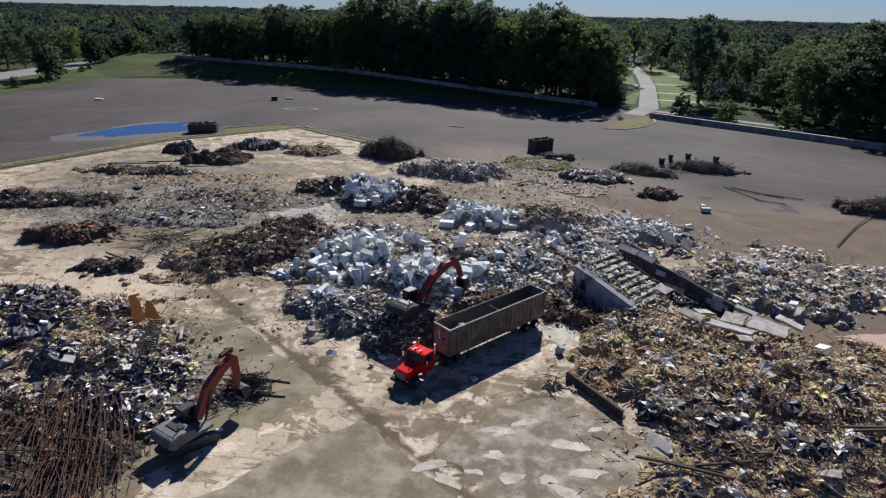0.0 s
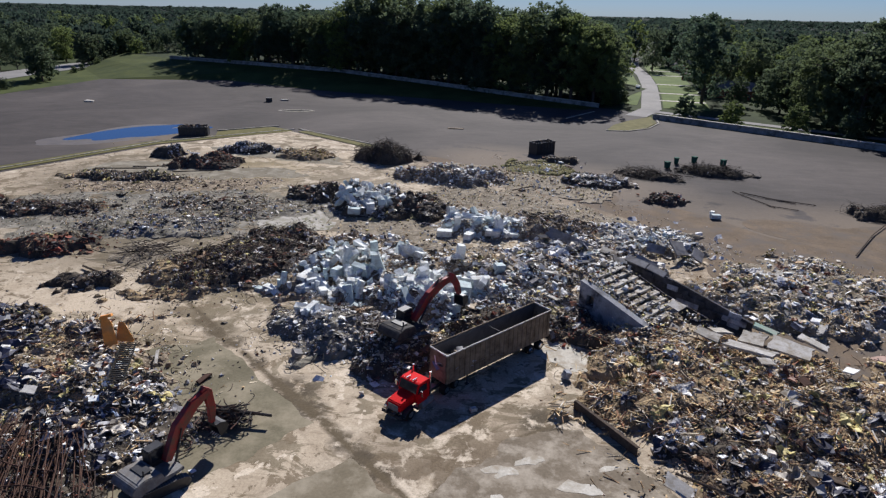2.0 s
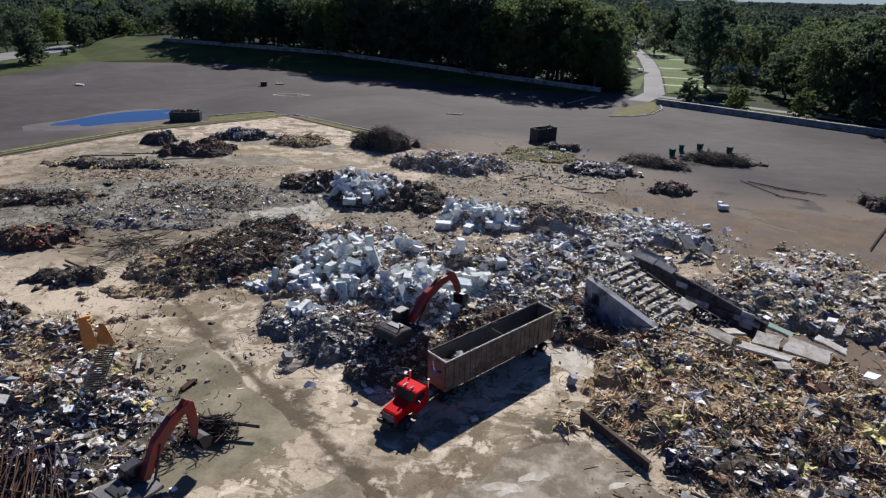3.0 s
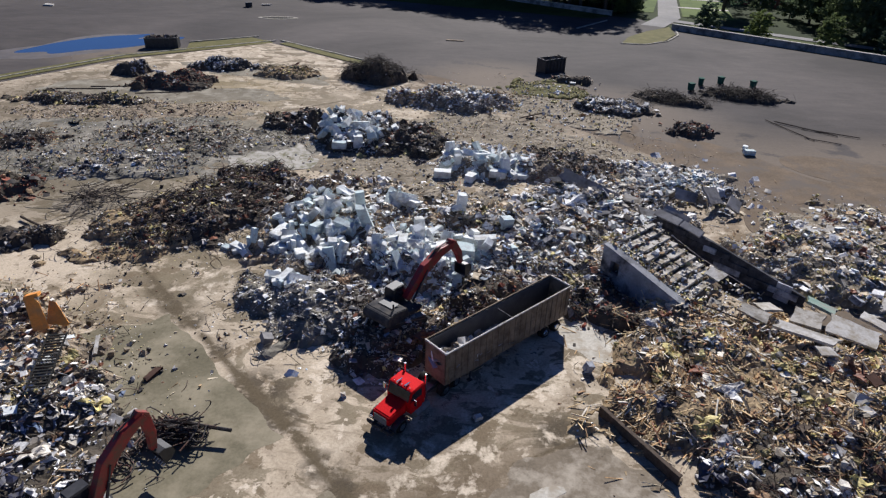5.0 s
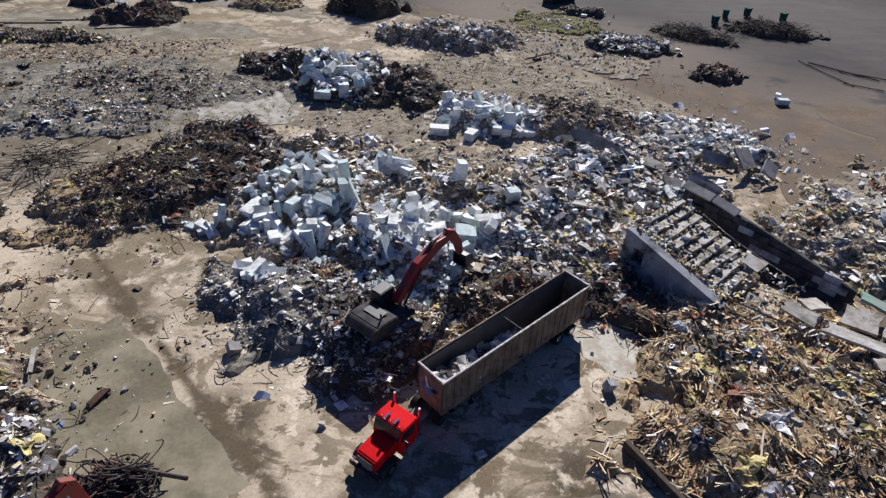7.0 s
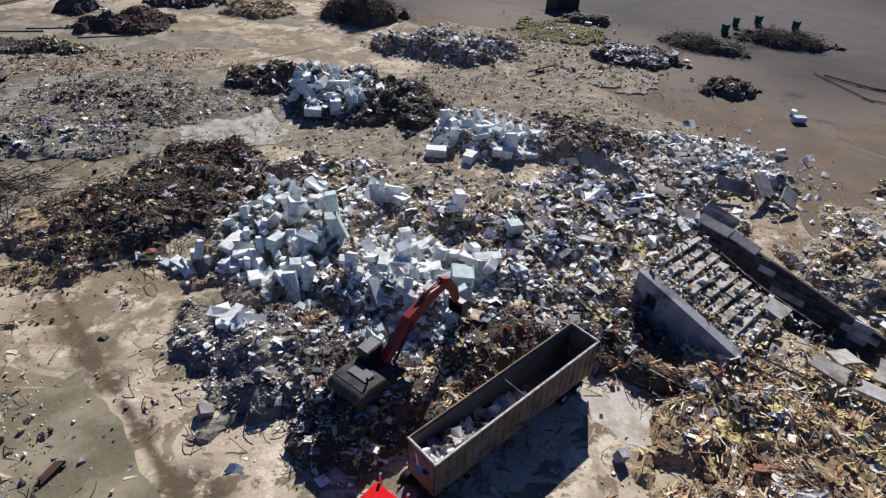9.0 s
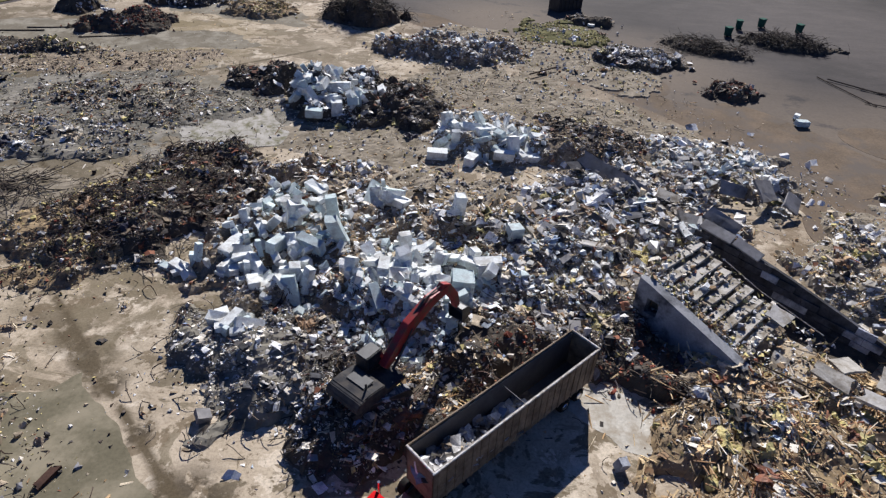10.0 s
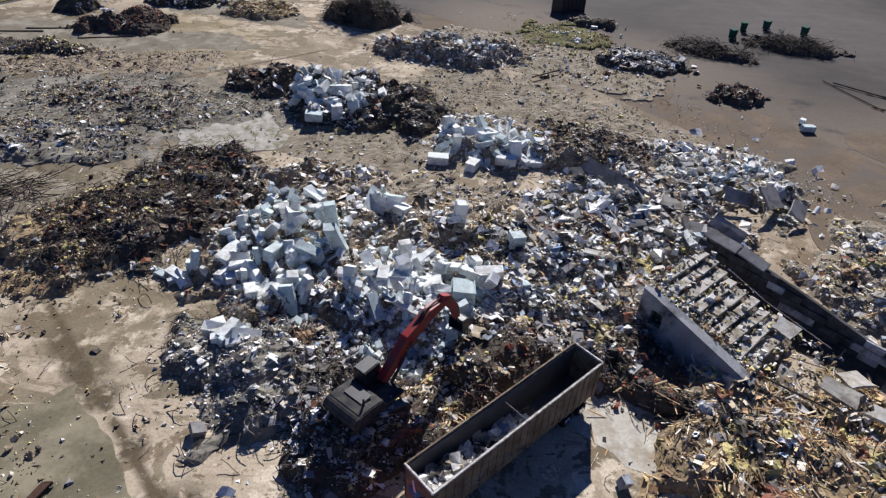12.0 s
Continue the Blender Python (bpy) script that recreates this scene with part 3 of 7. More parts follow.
# drifts of soil tracked over slab and asphalt
for i, (x, y, rx, ry, a) in enumerate([(41, 86, 19, 8, -45), (20, 107, 19, 7, -40), (53, 70, 13, 24, 8), (60, 92, 14, 9, -30), (-2, 127, 15, 4, -38), (40, 60, 10, 8, 0), (36, 74, 9, 8, 20)]):
    flat("soil_drift", blob(x, y, rx, ry, a, 40 + i, 120, 0.75), 0.012 + 0.005 * i if 5 <= i <= 6 else -0.154 + 0.004 * i, MAT["drift"], 0.2, label="brown soil spread thinly over the ground", category="soil")


def ragged(outline, amp, seed):
    """The same outline with an uneven margin."""
    out = []
    for (ax, ay), (bx, by) in zip(outline, outline[1:] + outline[:1]):
        n = max(2, int(math.hypot(bx - ax, by - ay) / 0.3))
        for i in range(n):
            x, y = ax + (bx - ax) * i / n, ay + (by - ay) * i / n
            k = np.array([x + 31.7 * seed]), np.array([y - 13.1 * seed])
            out.append((x + amp * (float(fnoise(*k, 0.5, 4)[0]) - 0.5) * 2, y + amp * (float(fnoise(k[0] + 50, k[1], 0.5, 4)[0]) - 0.5) * 2))
    return out


flat("screed_patch", ragged([(-31.2, 95.4), (-22.6, 96.5), (-18.8, 91.0), (-18.9, 87.5), (-27.6, 85.6), (-30.3, 90.1)], 0.7, 9), 0.055, MAT["kerb"], 0.1, label="pale patch of worn floor screed swept clean", category="concrete patch")
# bays of the floor filmed over with dried silt, split by the long joint
for i, (outline, amp, mat) in enumerate((
        ([(-22.9, 57.0), (-10.2, 45.1), (-13.6, 41.2), (-17.2, 37.4), (-21, 33), (-34, 33), (-34, 50), (-26.3, 55.2), (-24.5, 55.2)], 0.55, plain("olive_silt", (0.140, 0.124, 0.082), (0.215, 0.190, 0.130), 0.16, 4.0, 0.9, dirt=(0.27, 0.235, 0.165), dirt_scale=0.22)),
        ([(-15.5, 33.0), (-10.2, 38.2), (-6.9, 41.4), (0.6, 34.0), (8, 26), (-12, 22), (-24, 26)], 0.6, plain("brown_olive_silt", (0.155, 0.13, 0.088), (0.235, 0.20, 0.142), 0.2, 4.0, 0.9, dirt=(0.31, 0.27, 0.20), dirt_scale=0.3)),
        ([(-1.2, 38.4), (2.0, 42.4), (6.0, 44.8), (9.3, 46.2), (13, 43), (17, 36), (15, 27), (6, 28), (1.6, 35.0)], 1.0, plain("brown_mud_film", (0.15, 0.122, 0.088), (0.235, 0.195, 0.145), 0.25, 4.0, 0.9, dirt=(0.36, 0.315, 0.25), dirt_scale=0.42)))):
    flat("silt_film", ragged(outline, amp, i), 0.005, mat, 0.05, label="dried silt filmed over a bay of the floor", category="silt")
brown_silt = plain("dull_brown_silt", (0.155, 0.134, 0.098), (0.225, 0.198, 0.15), 0.2, 4.0, 0.9, dirt=(0.29, 0.265, 0.21), dirt_scale=0.3)
for i, (x, y, rx, ry, a) in enumerate(((-52, 117, 20, 5.5, 6), (-40, 133, 14, 4.5, -20), (-33, 101, 9, 3.0, 20), (-36, 77, 7, 3.0, -20))):
    flat("silt_film", ragged(blob(x, y, rx, ry, a, 120 + i, 60, 0.7), 1.2, 20 + i), 0.006, brown_silt, 0.05, label="brown silt dried on the floor in a ragged film", category="silt")
for i, (x, y, rx, ry, a) in enumerate([(9.5, 56.7, 3.3, 1.7, -58)] + [(x, y, r * 1.25, r * 0.6, rnd.uniform(-30, 40)) for (x, y), r in (((3.5, 41.1), 0.9), ((5.6, 42.2), 0.8), ((3.7, 40.7), 0.5), ((3.2, 38.3), 0.7), ((8.7, 39.8), 1.1), ((9.5, 37.0), 0.9), ((6.8, 36.1), 0.6), ((4.3, 36.1), 0.8), ((10.9, 41.9), 0.5), ((-1.3, 36.8), 0.9), ((-0.0, 35.5), 0.8), ((1.8, 36.5), 0.5), ((7.8, 35.1), 0.9))]):
    flat("screed_patch", ragged(blob(x, y, rx, ry, a, 70 + i, 10, 0.7), 0.35 * ry, 3 + i), 0.010 + 0.004 * (i % 3), MAT["screed"], 0.1, label="pale patch of worn floor screed", category="concrete patch")


for i, (x, y, rx, ry) in enumerate([(41.5, 58.5, 3.6, 1.7), (45, 54.5, 3.0, 1.2)]):
    flat("tile_patch", blob(x, y, rx, ry, 10, 90 + i, 40, 0.4), 0.05 + 0.01 * i, plain("pink_floor_tile", (0.40, 0.27, 0.22), (0.50, 0.36, 0.30), 0.8, 6.0, 0.8), 0.2, label="pinkish remnant of tiled floor", category="floor")

wm, wnt, wb = material("standing_water")
# part of the sky's blue reflection is put into the water's base colour
wb.inputs["Base Color"].default_value, wb.inputs["Roughness"].default_value = (0.015, 0.035, 0.085, 1), 0.03
bumped(wnt, wb, noise_tex(wnt, 0.8, 3.0), 0.04, 0.02)
flat("puddle", blob(-81, 152.8, 15.5, 6.4, 52, 5, 64, 0.6), -0.148, wm, label="blue puddle of standing water on asphalt", category="water")
flat("mud_patch", blob(-84, 149.5, 19.0, 7.5, 52, 6, 64, 0.4), -0.154, plain("damp_silt", (0.06, 0.05, 0.042), (0.115, 0.095, 0.08), 0.3, 3.0, 0.6), label="dark damp silt round the puddle", category="mud")
for x, y in ((-53.8, 193.0),):
    flat("kerb", blob(x, y, 4.9, 2.3, 3, 8, 40, 0.2), -0.12, MAT["kerb"], 0.1, label="worn concrete rim round a drain basin", category="kerb")
    flat("drain_basin", blob(x, y, 4.1, 1.5, 3, 8, 40, 0.2), -0.10, MAT["rubber"], label="sunken dark drain basin in the asphalt", category="drain")


def boundary_wall(name, a, b, height, label, za=0.0, zb=0.0):
    """A long low wall of cast panels with a coping."""
    a, b = Vector((*a, 0)), Vector((*b, 0))
    d = b - a
    wall = thing(name, label, "wall", m=Matrix.Translation((*a.xy, za - 0.3)) @ pose(0, 0, 0, 0, -math.degrees(math.atan2(zb - za, d.length)), math.degrees(math.atan2(d.y, d.x))))
    tagged(wall, kind="structure")
    n = max(1, round(d.length / 6.0))
    w = d.length / n
    bm = bmesh.new()
    box(bm, w - 0.06, 0.25, height, pose(w / 2, 0, height / 2))
    panel = part("panel", bm, MAT["wallc"], wall)
    bm = bmesh.new()
    box(bm, w, 0.85, 0.2, pose(w / 2, 0, height + 0.10), bevel=0.02)
    cope = part("coping", bm, MAT["walk"], wall)
    for i in range(1, n):
        for src in (panel, cope):
            o = src.copy()
            scene.collection.objects.link(o)
            o.location = (i * w, 0, 0)
    return wall


for (ax, ay, az), (bx, by, bz) in zip(BANK[1:], BANK[2:]):
    boundary_wall("wall_west", (ax, ay), (bx, by), 1.5, "long low pale concrete boundary wall before the trees", az, bz)
boundary_wall("wall_east", (53.0, 198.5), (150, 115), 1.5, "low grey concrete boundary wall along the car park")


# ---------------------------------------------------------------- rubble
# each heap: name, middle, half sizes, turn, height, soil, label, and what lies on it as (kind, material, pieces a square metre, smallest, largest)
MIX = [("chunk", "earthy", 26, 0.05, 0.26), ("board", "timberbits", 9, 0.25, 1.5), ("sheet", "earthy", 3.0, 0.12, 0.45), ("rod", "rods", 5, 0.5, 2.0), ("chunk", "whitebits", 3.5, 0.05, 0.32), ("chunk", "yellowbits", 3, 0.08, 0.35)]
WOODY = [("chunk", "earthy", 13, 0.05, 0.24), ("board", "timberbits", 24, 0.25, 2.0), ("sheet", "timberbits", 3.0, 0.12, 0.5), ("chunk", "yellowbits", 4, 0.08, 0.4), ("sheet", "whitebits", 0.6, 0.12, 0.5), ("chunk", "whitebits", 2.0, 0.05, 0.28), ("rod", "twigs", 2.5, 0.4, 1.3)]
GREYS = [("chunk", "greybits", 24, 0.06, 0.28), ("sheet", "greybits", 3.5, 0.15, 0.6), ("rod", "rods", 1.5, 0.5, 1.8), ("board", "timberbits", 2.0, 0.3, 1.2), ("chunk", "whitebits", 3, 0.08, 0.35)]
BLACK = [("chunk", "darkbits", 18, 0.08, 0.38), ("rod", "twigs", 5, 0.6, 2.0), ("sheet", "darkbits", 2.5, 0.2, 0.7), ("chunk", "mixed", 3.5, 0.07, 0.3)]
FOAMY = [("chunk", "whitebits", 4, 0.12, 0.45), ("chunk", "mixed", 9, 0.08, 0.35), ("chunk", "darkbits", 8, 0.1, 0.4), ("rod", "twigs", 2, 0.5, 1.6), ("sheet", "whitebits", 1.5, 0.25, 0.8), ("board", "timberbits", 1.5, 0.3, 1.2)]
WHITES = [("chunk", "whitebits", 13, 0.12, 0.5), ("sheet", "whitebits", 2.5, 0.25, 0.9), ("chunk", "greybits", 7, 0.10, 0.4)]
RUSTY = [("chunk", "rustbits", 16, 0.12, 0.45), ("rod", "rods", 2.5, 0.6, 2.0), ("sheet", "rustbits", 2.0, 0.25, 0.8)]
PALES = [("chunk", "mixed", 20, 0.06, 0.28), ("chunk", "whitebits", 13, 0.06, 0.34), ("chunk", "yellowbits", 6, 0.08, 0.36), ("board", "timberbits", 2.5, 0.4, 1.6), ("sheet", "mixed", 2.0, 0.25, 0.8)]
TWIG = [("rod", "twigs", 22, 0.8, 3.2), ("chunk", "darkbits", 6, 0.1, 0.35)]
LITTER = [("chunk", "mixed", 5, 0.07, 0.28), ("board", "timberbits", 1.2, 0.3, 1.2), ("sheet", "mixed", 0.6, 0.2, 0.5)]
DUST = [("chunk", "yellowbits", 2.5, 0.08, 0.3), ("chunk", "mixed", 6, 0.07, 0.28), ("board", "timberbits", 1.0, 0.3, 1.0)]
HEAPS = [
    ("timber_rubble_pile", 22.0, 52.3, 10.5, 8.2, 5, 1.1, "dirt", "wide heap of splintered timber and torn yellow insulation", WOODY, 150),
    ("timber_rubble_pile", 18.0, 58.2, 4.6, 2.6, -40, 1.2, "soil", "loose heap of laths and splinters against the stair", WOODY, 25),
    ("rubble_pile", 31, 46.5, 13, 9.5, -10, 1.0, "dirt", "broad heap of mixed demolition rubble with metal scraps", MIX, 150),
    ("rubble_pile", 24.5, 38.5, 11, 6.5, 8, 0.9, "dirt", "low heap of mixed rubble with dark bent metal", MIX, 110),
    ("metal_rubble_pile", 19.5, 45.0, 4.6, 3.4, 20, 1.1, "darksoil", "heap of blue-grey metal scrap and torn foil", [("chunk", "bluebits", 22, 0.06, 0.3), ("sheet", "whitebits", 2.5, 0.15, 0.5), ("rod", "rods", 3, 0.6, 2.0)], 40),
    ("rubble_pile", 40.5, 74, 9.5, 9, 20, 1.0, "dust", "low pale heap of plaster, brick and insulation", PALES, 80),
    ("rubble_pile", 33.5, 69.5, 6.0, 8, 30, 1.3, "dust", "pale rubble heaped behind the broken wall", PALES, 30),
    ("rubble_pile", 25.5, 87.5, 8.0, 6.2, -15, 1.1, "dust", "heap of white plaster and block rubble", WHITES, 40),
    ("rubble_pile", 14.5, 80, 9, 8, -35, 1.2, "dust", "broad heap of mixed grey rubble", [("chunk", "greybits", 9, 0.06, 0.3), ("sheet", "greybits", 1.6, 0.3, 1.1), ("board", "timberbits", 4.0, 0.3, 1.4), ("chunk", "whitebits", 2.2, 0.3, 0.9), ("chunk", "whitebits", 5, 0.06, 0.3), ("chunk", "darkbits", 4, 0.1, 0.45), ("chunk", "mixed", 20, 0.06, 0.35), ("chunk", "yellowbits", 5, 0.08, 0.3), ("rod", "twigs", 3, 0.5, 1.8)], 90),
    ("rubble_pile", 7, 70, 8.5, 8.5, 10, 1.3, "dust", "heap of mixed tan rubble and splintered boards", PALES + [("chunk", "darkbits", 4, 0.1, 0.4), ("chunk", "greybits", 6, 0.06, 0.3), ("sheet", "greybits", 1.5, 0.3, 1.0), ("chunk", "whitebits", 1.2, 0.25, 0.8), ("chunk", "greybits", 2, 0.25, 0.8), ("rod", "twigs", 3, 0.5, 1.6)], 90),
    ("dark_timber_heap", 11.2, 61.3, 2.6, 5.2, 35, 1.4, "darksoil", "dark brown tangle of twigs and splinters", [("rod", "twigs", 14, 0.5, 1.8), ("chunk", "rustbits", 9, 0.1, 0.35), ("chunk", "darkbits", 8, 0.1, 0.35)], 0),
    ("rubble_pile", 3.0, 60.5, 5.0, 3.2, 44, 1.7, "darksoil", "brown soil and rubble heaped beside the trailer", [("chunk", "mixed", 12, 0.1, 0.35), ("chunk", "rustbits", 5, 0.1, 0.35), ("rod", "twigs", 3, 0.5, 1.6)], 10),
    ("dark_rubble_pile", -5.6, 55.0, 4.6, 3.8, 44, 1.7, "darksoil", "dark heap of soil and scrap under the excavator", BLACK[:2] + GREYS[:2], 5),
    ("rubble_pile", -1.5, 56.0, 5.5, 2.4, 44, 1.0, "darksoil", "dark soil and rubble beneath the excavator's boom", MIX, 10),
    ("foam_pile", -11, 73, 11, 10.5, 15, 2.2, "soil", "great heap of white foam and grey rubble", FOAMY, 0),
    ("foam_pile", -2.5, 67.5, 7, 6.5, 10, 2.0, "soil", "heap of white foam bits and grey rubble", FOAMY, 0),
    ("grey_rubble_pile", -10.5, 59.5, 6.5, 5.8, -30, 1.4, "greymud", "dark grey heap of fine scrap and cables", [("chunk", "greybits", 34, 0.05, 0.26), ("chunk", "darkbits", 7, 0.06, 0.3), ("sheet", "greybits", 3.0, 0.12, 0.5), ("rod", "twigs", 7, 0.4, 1.8), ("rod", "rods", 4, 0.6, 2.0), ("chunk", "bluebits", 7, 0.06, 0.26), ("chunk", "whitebits", 7, 0.05, 0.3)], 12),
    ("rubble_pile", -4.0, 80.5, 9, 4.5, -10, 0.5, "dust", "thin spread of brown rubble between foam heaps", DUST + LITTER, 20),
    ("foam_pile", 2.0, 91.5, 6.0, 4.8, -15, 1.4, "soil", "heap of white foam blocks and bits", WHITES, 0),
    ("rubble_pile", 11.5, 92.5, 6.0, 5.0, -20, 1.3, "soil", "dark heap of rubble and torn boards", BLACK + [("chunk", "mixed", 10, 0.07, 0.35), ("board", "timberbits", 3, 0.4, 1.6)], 20),
    ("foam_pile", -16.0, 100.5, 6.0, 6.5, 0, 2.4, "darksoil", "tall heap of white foam blocks over dark scrap", WHITES[:2] + GREYS[:1], 0),
    ("dark_rubble_pile", -8.5, 98.5, 6.2, 5.4, -30, 2.2, "darksoil", "tall dark heap of scrap and soil", BLACK, 20),
    ("dark_rubble_pile", -23.5, 104.5, 4.5, 3.6, 10, 1.8, "darksoil", "dark brown heap of scrap behind foam", BLACK, 5),
    ("dark_rubble_pile", -25.0, 76.5, 7.0, 9.5, -20, 1.5, "darksoil", "black tangled heap of scrap and wire", BLACK + [("rod", "rods", 8, 0.6, 2.4), ("chunk", "greybits", 4, 0.06, 0.3), ("chunk", "yellowbits", 9, 0.08, 0.32), ("chunk", "earthy", 4, 0.08, 0.3)], 30),
    ("brown_rubble_pile", -31.0, 71.0, 5.5, 7.0, -25, 1.1, "dirt", "brown heap of leaves, soil and scrap", [("chunk", "rustbits", 2, 0.1, 0.35), ("chunk", "yellowbits", 16, 0.08, 0.35), ("chunk", "mixed", 4, 0.08, 0.3), ("chunk", "darkbits", 14, 0.1, 0.4), ("rod", "twigs", 8, 0.6, 2)], 15),
    ("branch_heap", -38.5, 77.0, 4.6, 3.8, 20, 0.25, "dust", "loose dark tangle of branches", [("rod", "twigs", 0.8, 1.0, 2.5), ("chunk", "darkbits", 4, 0.06, 0.25)], 0),
    ("rubble_pile", -44, 86.5, 9, 4.0, 0, 0.6, "greymud", "low blue-grey spread of rubble", [("chunk", "bluebits", 11, 0.1, 0.4), ("rod", "twigs", 2, 0.6, 2)] + LITTER, 15),
    ("rubble_pile", -37, 96, 13, 5.0, -5, 0.5, "greymud", "low spread of dark rubble and weeds", [("chunk", "darkbits", 9, 0.1, 0.4), ("chunk", "yellowbits", 3, 0.1, 0.35), ("rod", "twigs", 2, 0.6, 2)] + LITTER, 15),
    ("rubble_pile", -68, 91.5, 13, 3.2, 3, 1.1, "darksoil", "long dark windrow of rubble", BLACK, 15),
    ("rust_pile", -51.5, 77.5, 5.4, 3.4, 12, 1.5, "darksoil", "rusty red heap of scrap metal", RUSTY, 10),
    ("scrap_heap", -41.5, 67.2, 3.2, 1.9, 15, 1.0, "darksoil", "small dark heap of bent scrap", BLACK, 5),
    ("rubble_pile", -61.5, 111.5, 10.5, 2.6, 0, 0.9, "darksoil", "long olive-brown windrow of weeds, soil and wood", [("chunk", "darkbits", 7, 0.12, 0.4), ("chunk", "yellowbits", 9, 0.1, 0.4), ("board", "timberbits", 2, 0.6, 2.5)], 12),
    ("rust_pile", -51, 123.0, 6.4, 4.2, 8, 1.5, "darksoil", "dark red-brown heap of rusty scrap", [("chunk", "rustbits", 11, 0.08, 0.35), ("chunk", "darkbits", 10, 0.08, 0.35), ("rod", "rods", 3, 0.6, 2.0)], 10),
    ("scrap_heap", -62.5, 130.0, 3.2, 2.8, 0, 1.6, "darksoil", "small blue-grey heap of scrap", [("chunk", "bluebits", 20, 0.12, 0.45)], 5),
    ("scrap_heap", -46.8, 136.0, 5.4, 2.8, 5, 1.5, "darksoil", "grey heap of scrap metal", [("chunk", "greybits", 20, 0.12, 0.45)], 5),
    ("weed_heap", -34.5, 133.5, 5.0, 4.0, 0, 0.9, "dirt", "low heap of weeds and branches", [("chunk", "yellowbits", 8, 0.1, 0.35), ("rod", "twigs", 6, 0.6, 2.0)], 5),
    ("branch_heap", -17.0, 132.0, 5.8, 4.6, -20, 3.0, "darksoil", "tall dark heap of brushwood", TWIG, 0),
    ("rubble_pile", -3.5, 118.5, 9.0, 5.0, -15, 1.7, "soil", "grey-white heap of mixed scrap", GREYS + MIX[:2] + [("chunk", "whitebits", 4, 0.15, 0.5)], 30),
    ("rubble_pile", 13.5, 130, 6.5, 5.5, -30, 0.45, "drygrass", "thin yellow-green spread of insulation and weeds", DUST + [("chunk", "yellowbits", 6, 0.08, 0.35)], 5),
    ("litter_spread", 9.0, 119.0, 15, 7, -35, 0.06, "dust", "thin spread of brown and white litter", [("chunk", "mixed", 2.6, 0.05, 0.36), ("chunk", "yellowbits", 2, 0.08, 0.3), ("chunk", "whitebits", 1.5, 0.08, 0.4), ("board", "timberbits", 1.0, 0.3, 1.4)], 15),
    ("scrap_heap", 18.6, 136.5, 3.6, 1.6, -20, 0.9, "darksoil", "low dark heap of soil", BLACK, 0),
    ("scrap_heap", 23.0, 119.5, 5.6, 3.6, 5, 1.3, "darksoil", "heap of dark scrap with white bags", GREYS + [("sheet", "whitebits", 2, 0.3, 0.8)], 12),
    ("branch_heap", 34.2, 126.0, 6.0, 2.6, -28, 0.7, "darksoil", "dark low heap of branches", TWIG, 0),
    ("branch_heap", 47.5, 130.2, 6.4, 2.6, -22, 0.8, "darksoil", "dark heap of branches beside bins", TWIG, 0),
    ("scrap_heap", 32.6, 109.0, 3.0, 2.2, -5, 1.0, "darksoil", "small heap of dark brown scrap", RUSTY[:1] + BLACK, 5),
    ("branch_heap", 66.0, 104.5, 5.0, 2.8, 10, 1.2, "darksoil", "dark heap of branches on asphalt", TWIG, 0),
    ("rubble_pile", -36.0, 48.0, 13.5, 9.5, 20, 1.6, "soil", "broad heap of mixed household rubble", MIX + [("chunk", "darkbits", 8, 0.1, 0.4), ("chunk", "yellowbits", 4, 0.1, 0.35)], 140),
    ("rubble_pile", -46.0, 54.6, 11, 5.0, 6, 1.5, "darksoil", "heap of dark blue-grey rubble", [("chunk", "bluebits", 9, 0.1, 0.42), ("chunk", "darkbits", 9, 0.1, 0.45)] + MIX[1:] + [("chunk", "mixed", 6, 0.08, 0.35)], 90),
    ("rubble_pile", -25.5, 43.0, 6.5, 5.5, -25, 1.2, "darksoil", "heap of grey rubble and white plaster behind the excavator", GREYS + [("chunk", "whitebits", 3, 0.12, 0.4)], 30),
    ("insulation_pile", -29.0, 47.5, 3.5, 2.4, 30, 1.2, "dirt", "heap of yellow insulation", [("chunk", "yellowbits", 18, 0.12, 0.4), ("sheet", "mixed", 3, 0.2, 0.6)], 10),
    ("litter_spread", -46.0, 94.0, 24, 11, 8, 0.05, "greymud", "thin spread of dark litter and dust on the slab", [("chunk", "darkbits", 2.2, 0.07, 0.3), ("chunk", "mixed", 3.0, 0.07, 0.3), ("rod", "twigs", 0.8, 0.5, 1.6), ("chunk", "yellowbits", 1.0, 0.08, 0.3), ("board", "timberbits", 0.5, 0.3, 1.4)], 10),
    ("litter_spread", -50.0, 108.0, 17, 5.0, 6, 0.05, "soil", "thin spread of brown leaves and litter on the slab", [("chunk", "darkbits", 5.0, 0.07, 0.3), ("chunk", "mixed", 3.5, 0.07, 0.3), ("chunk", "earthy", 6.0, 0.08, 0.3), ("chunk", "yellowbits", 2.5, 0.08, 0.3), ("rod", "twigs", 1.8, 0.5, 1.6)], 10),
    ("litter_spread", 8.0, 101.0, 18, 8, -38, 0.06, "dust", "thin spread of brown litter along the slab's edge", [("chunk", "mixed", 3.5, 0.05, 0.34), ("rod", "twigs", 0.8, 0.5, 1.6), ("chunk", "yellowbits", 3, 0.08, 0.3), ("chunk", "whitebits", 1.0, 0.08, 0.35), ("board", "timberbits", 0.8, 0.3, 1.4)], 15),
    ("litter_spread", -10.0, 89.0, 14, 6.5, -15, 0.06, "dust", "thin spread of brown litter between the foam heaps", [("chunk", "mixed", 4.5, 0.07, 0.28), ("chunk", "yellowbits", 1.5, 0.08, 0.3), ("board", "timberbits", 0.8, 0.3, 1.2)], 8),
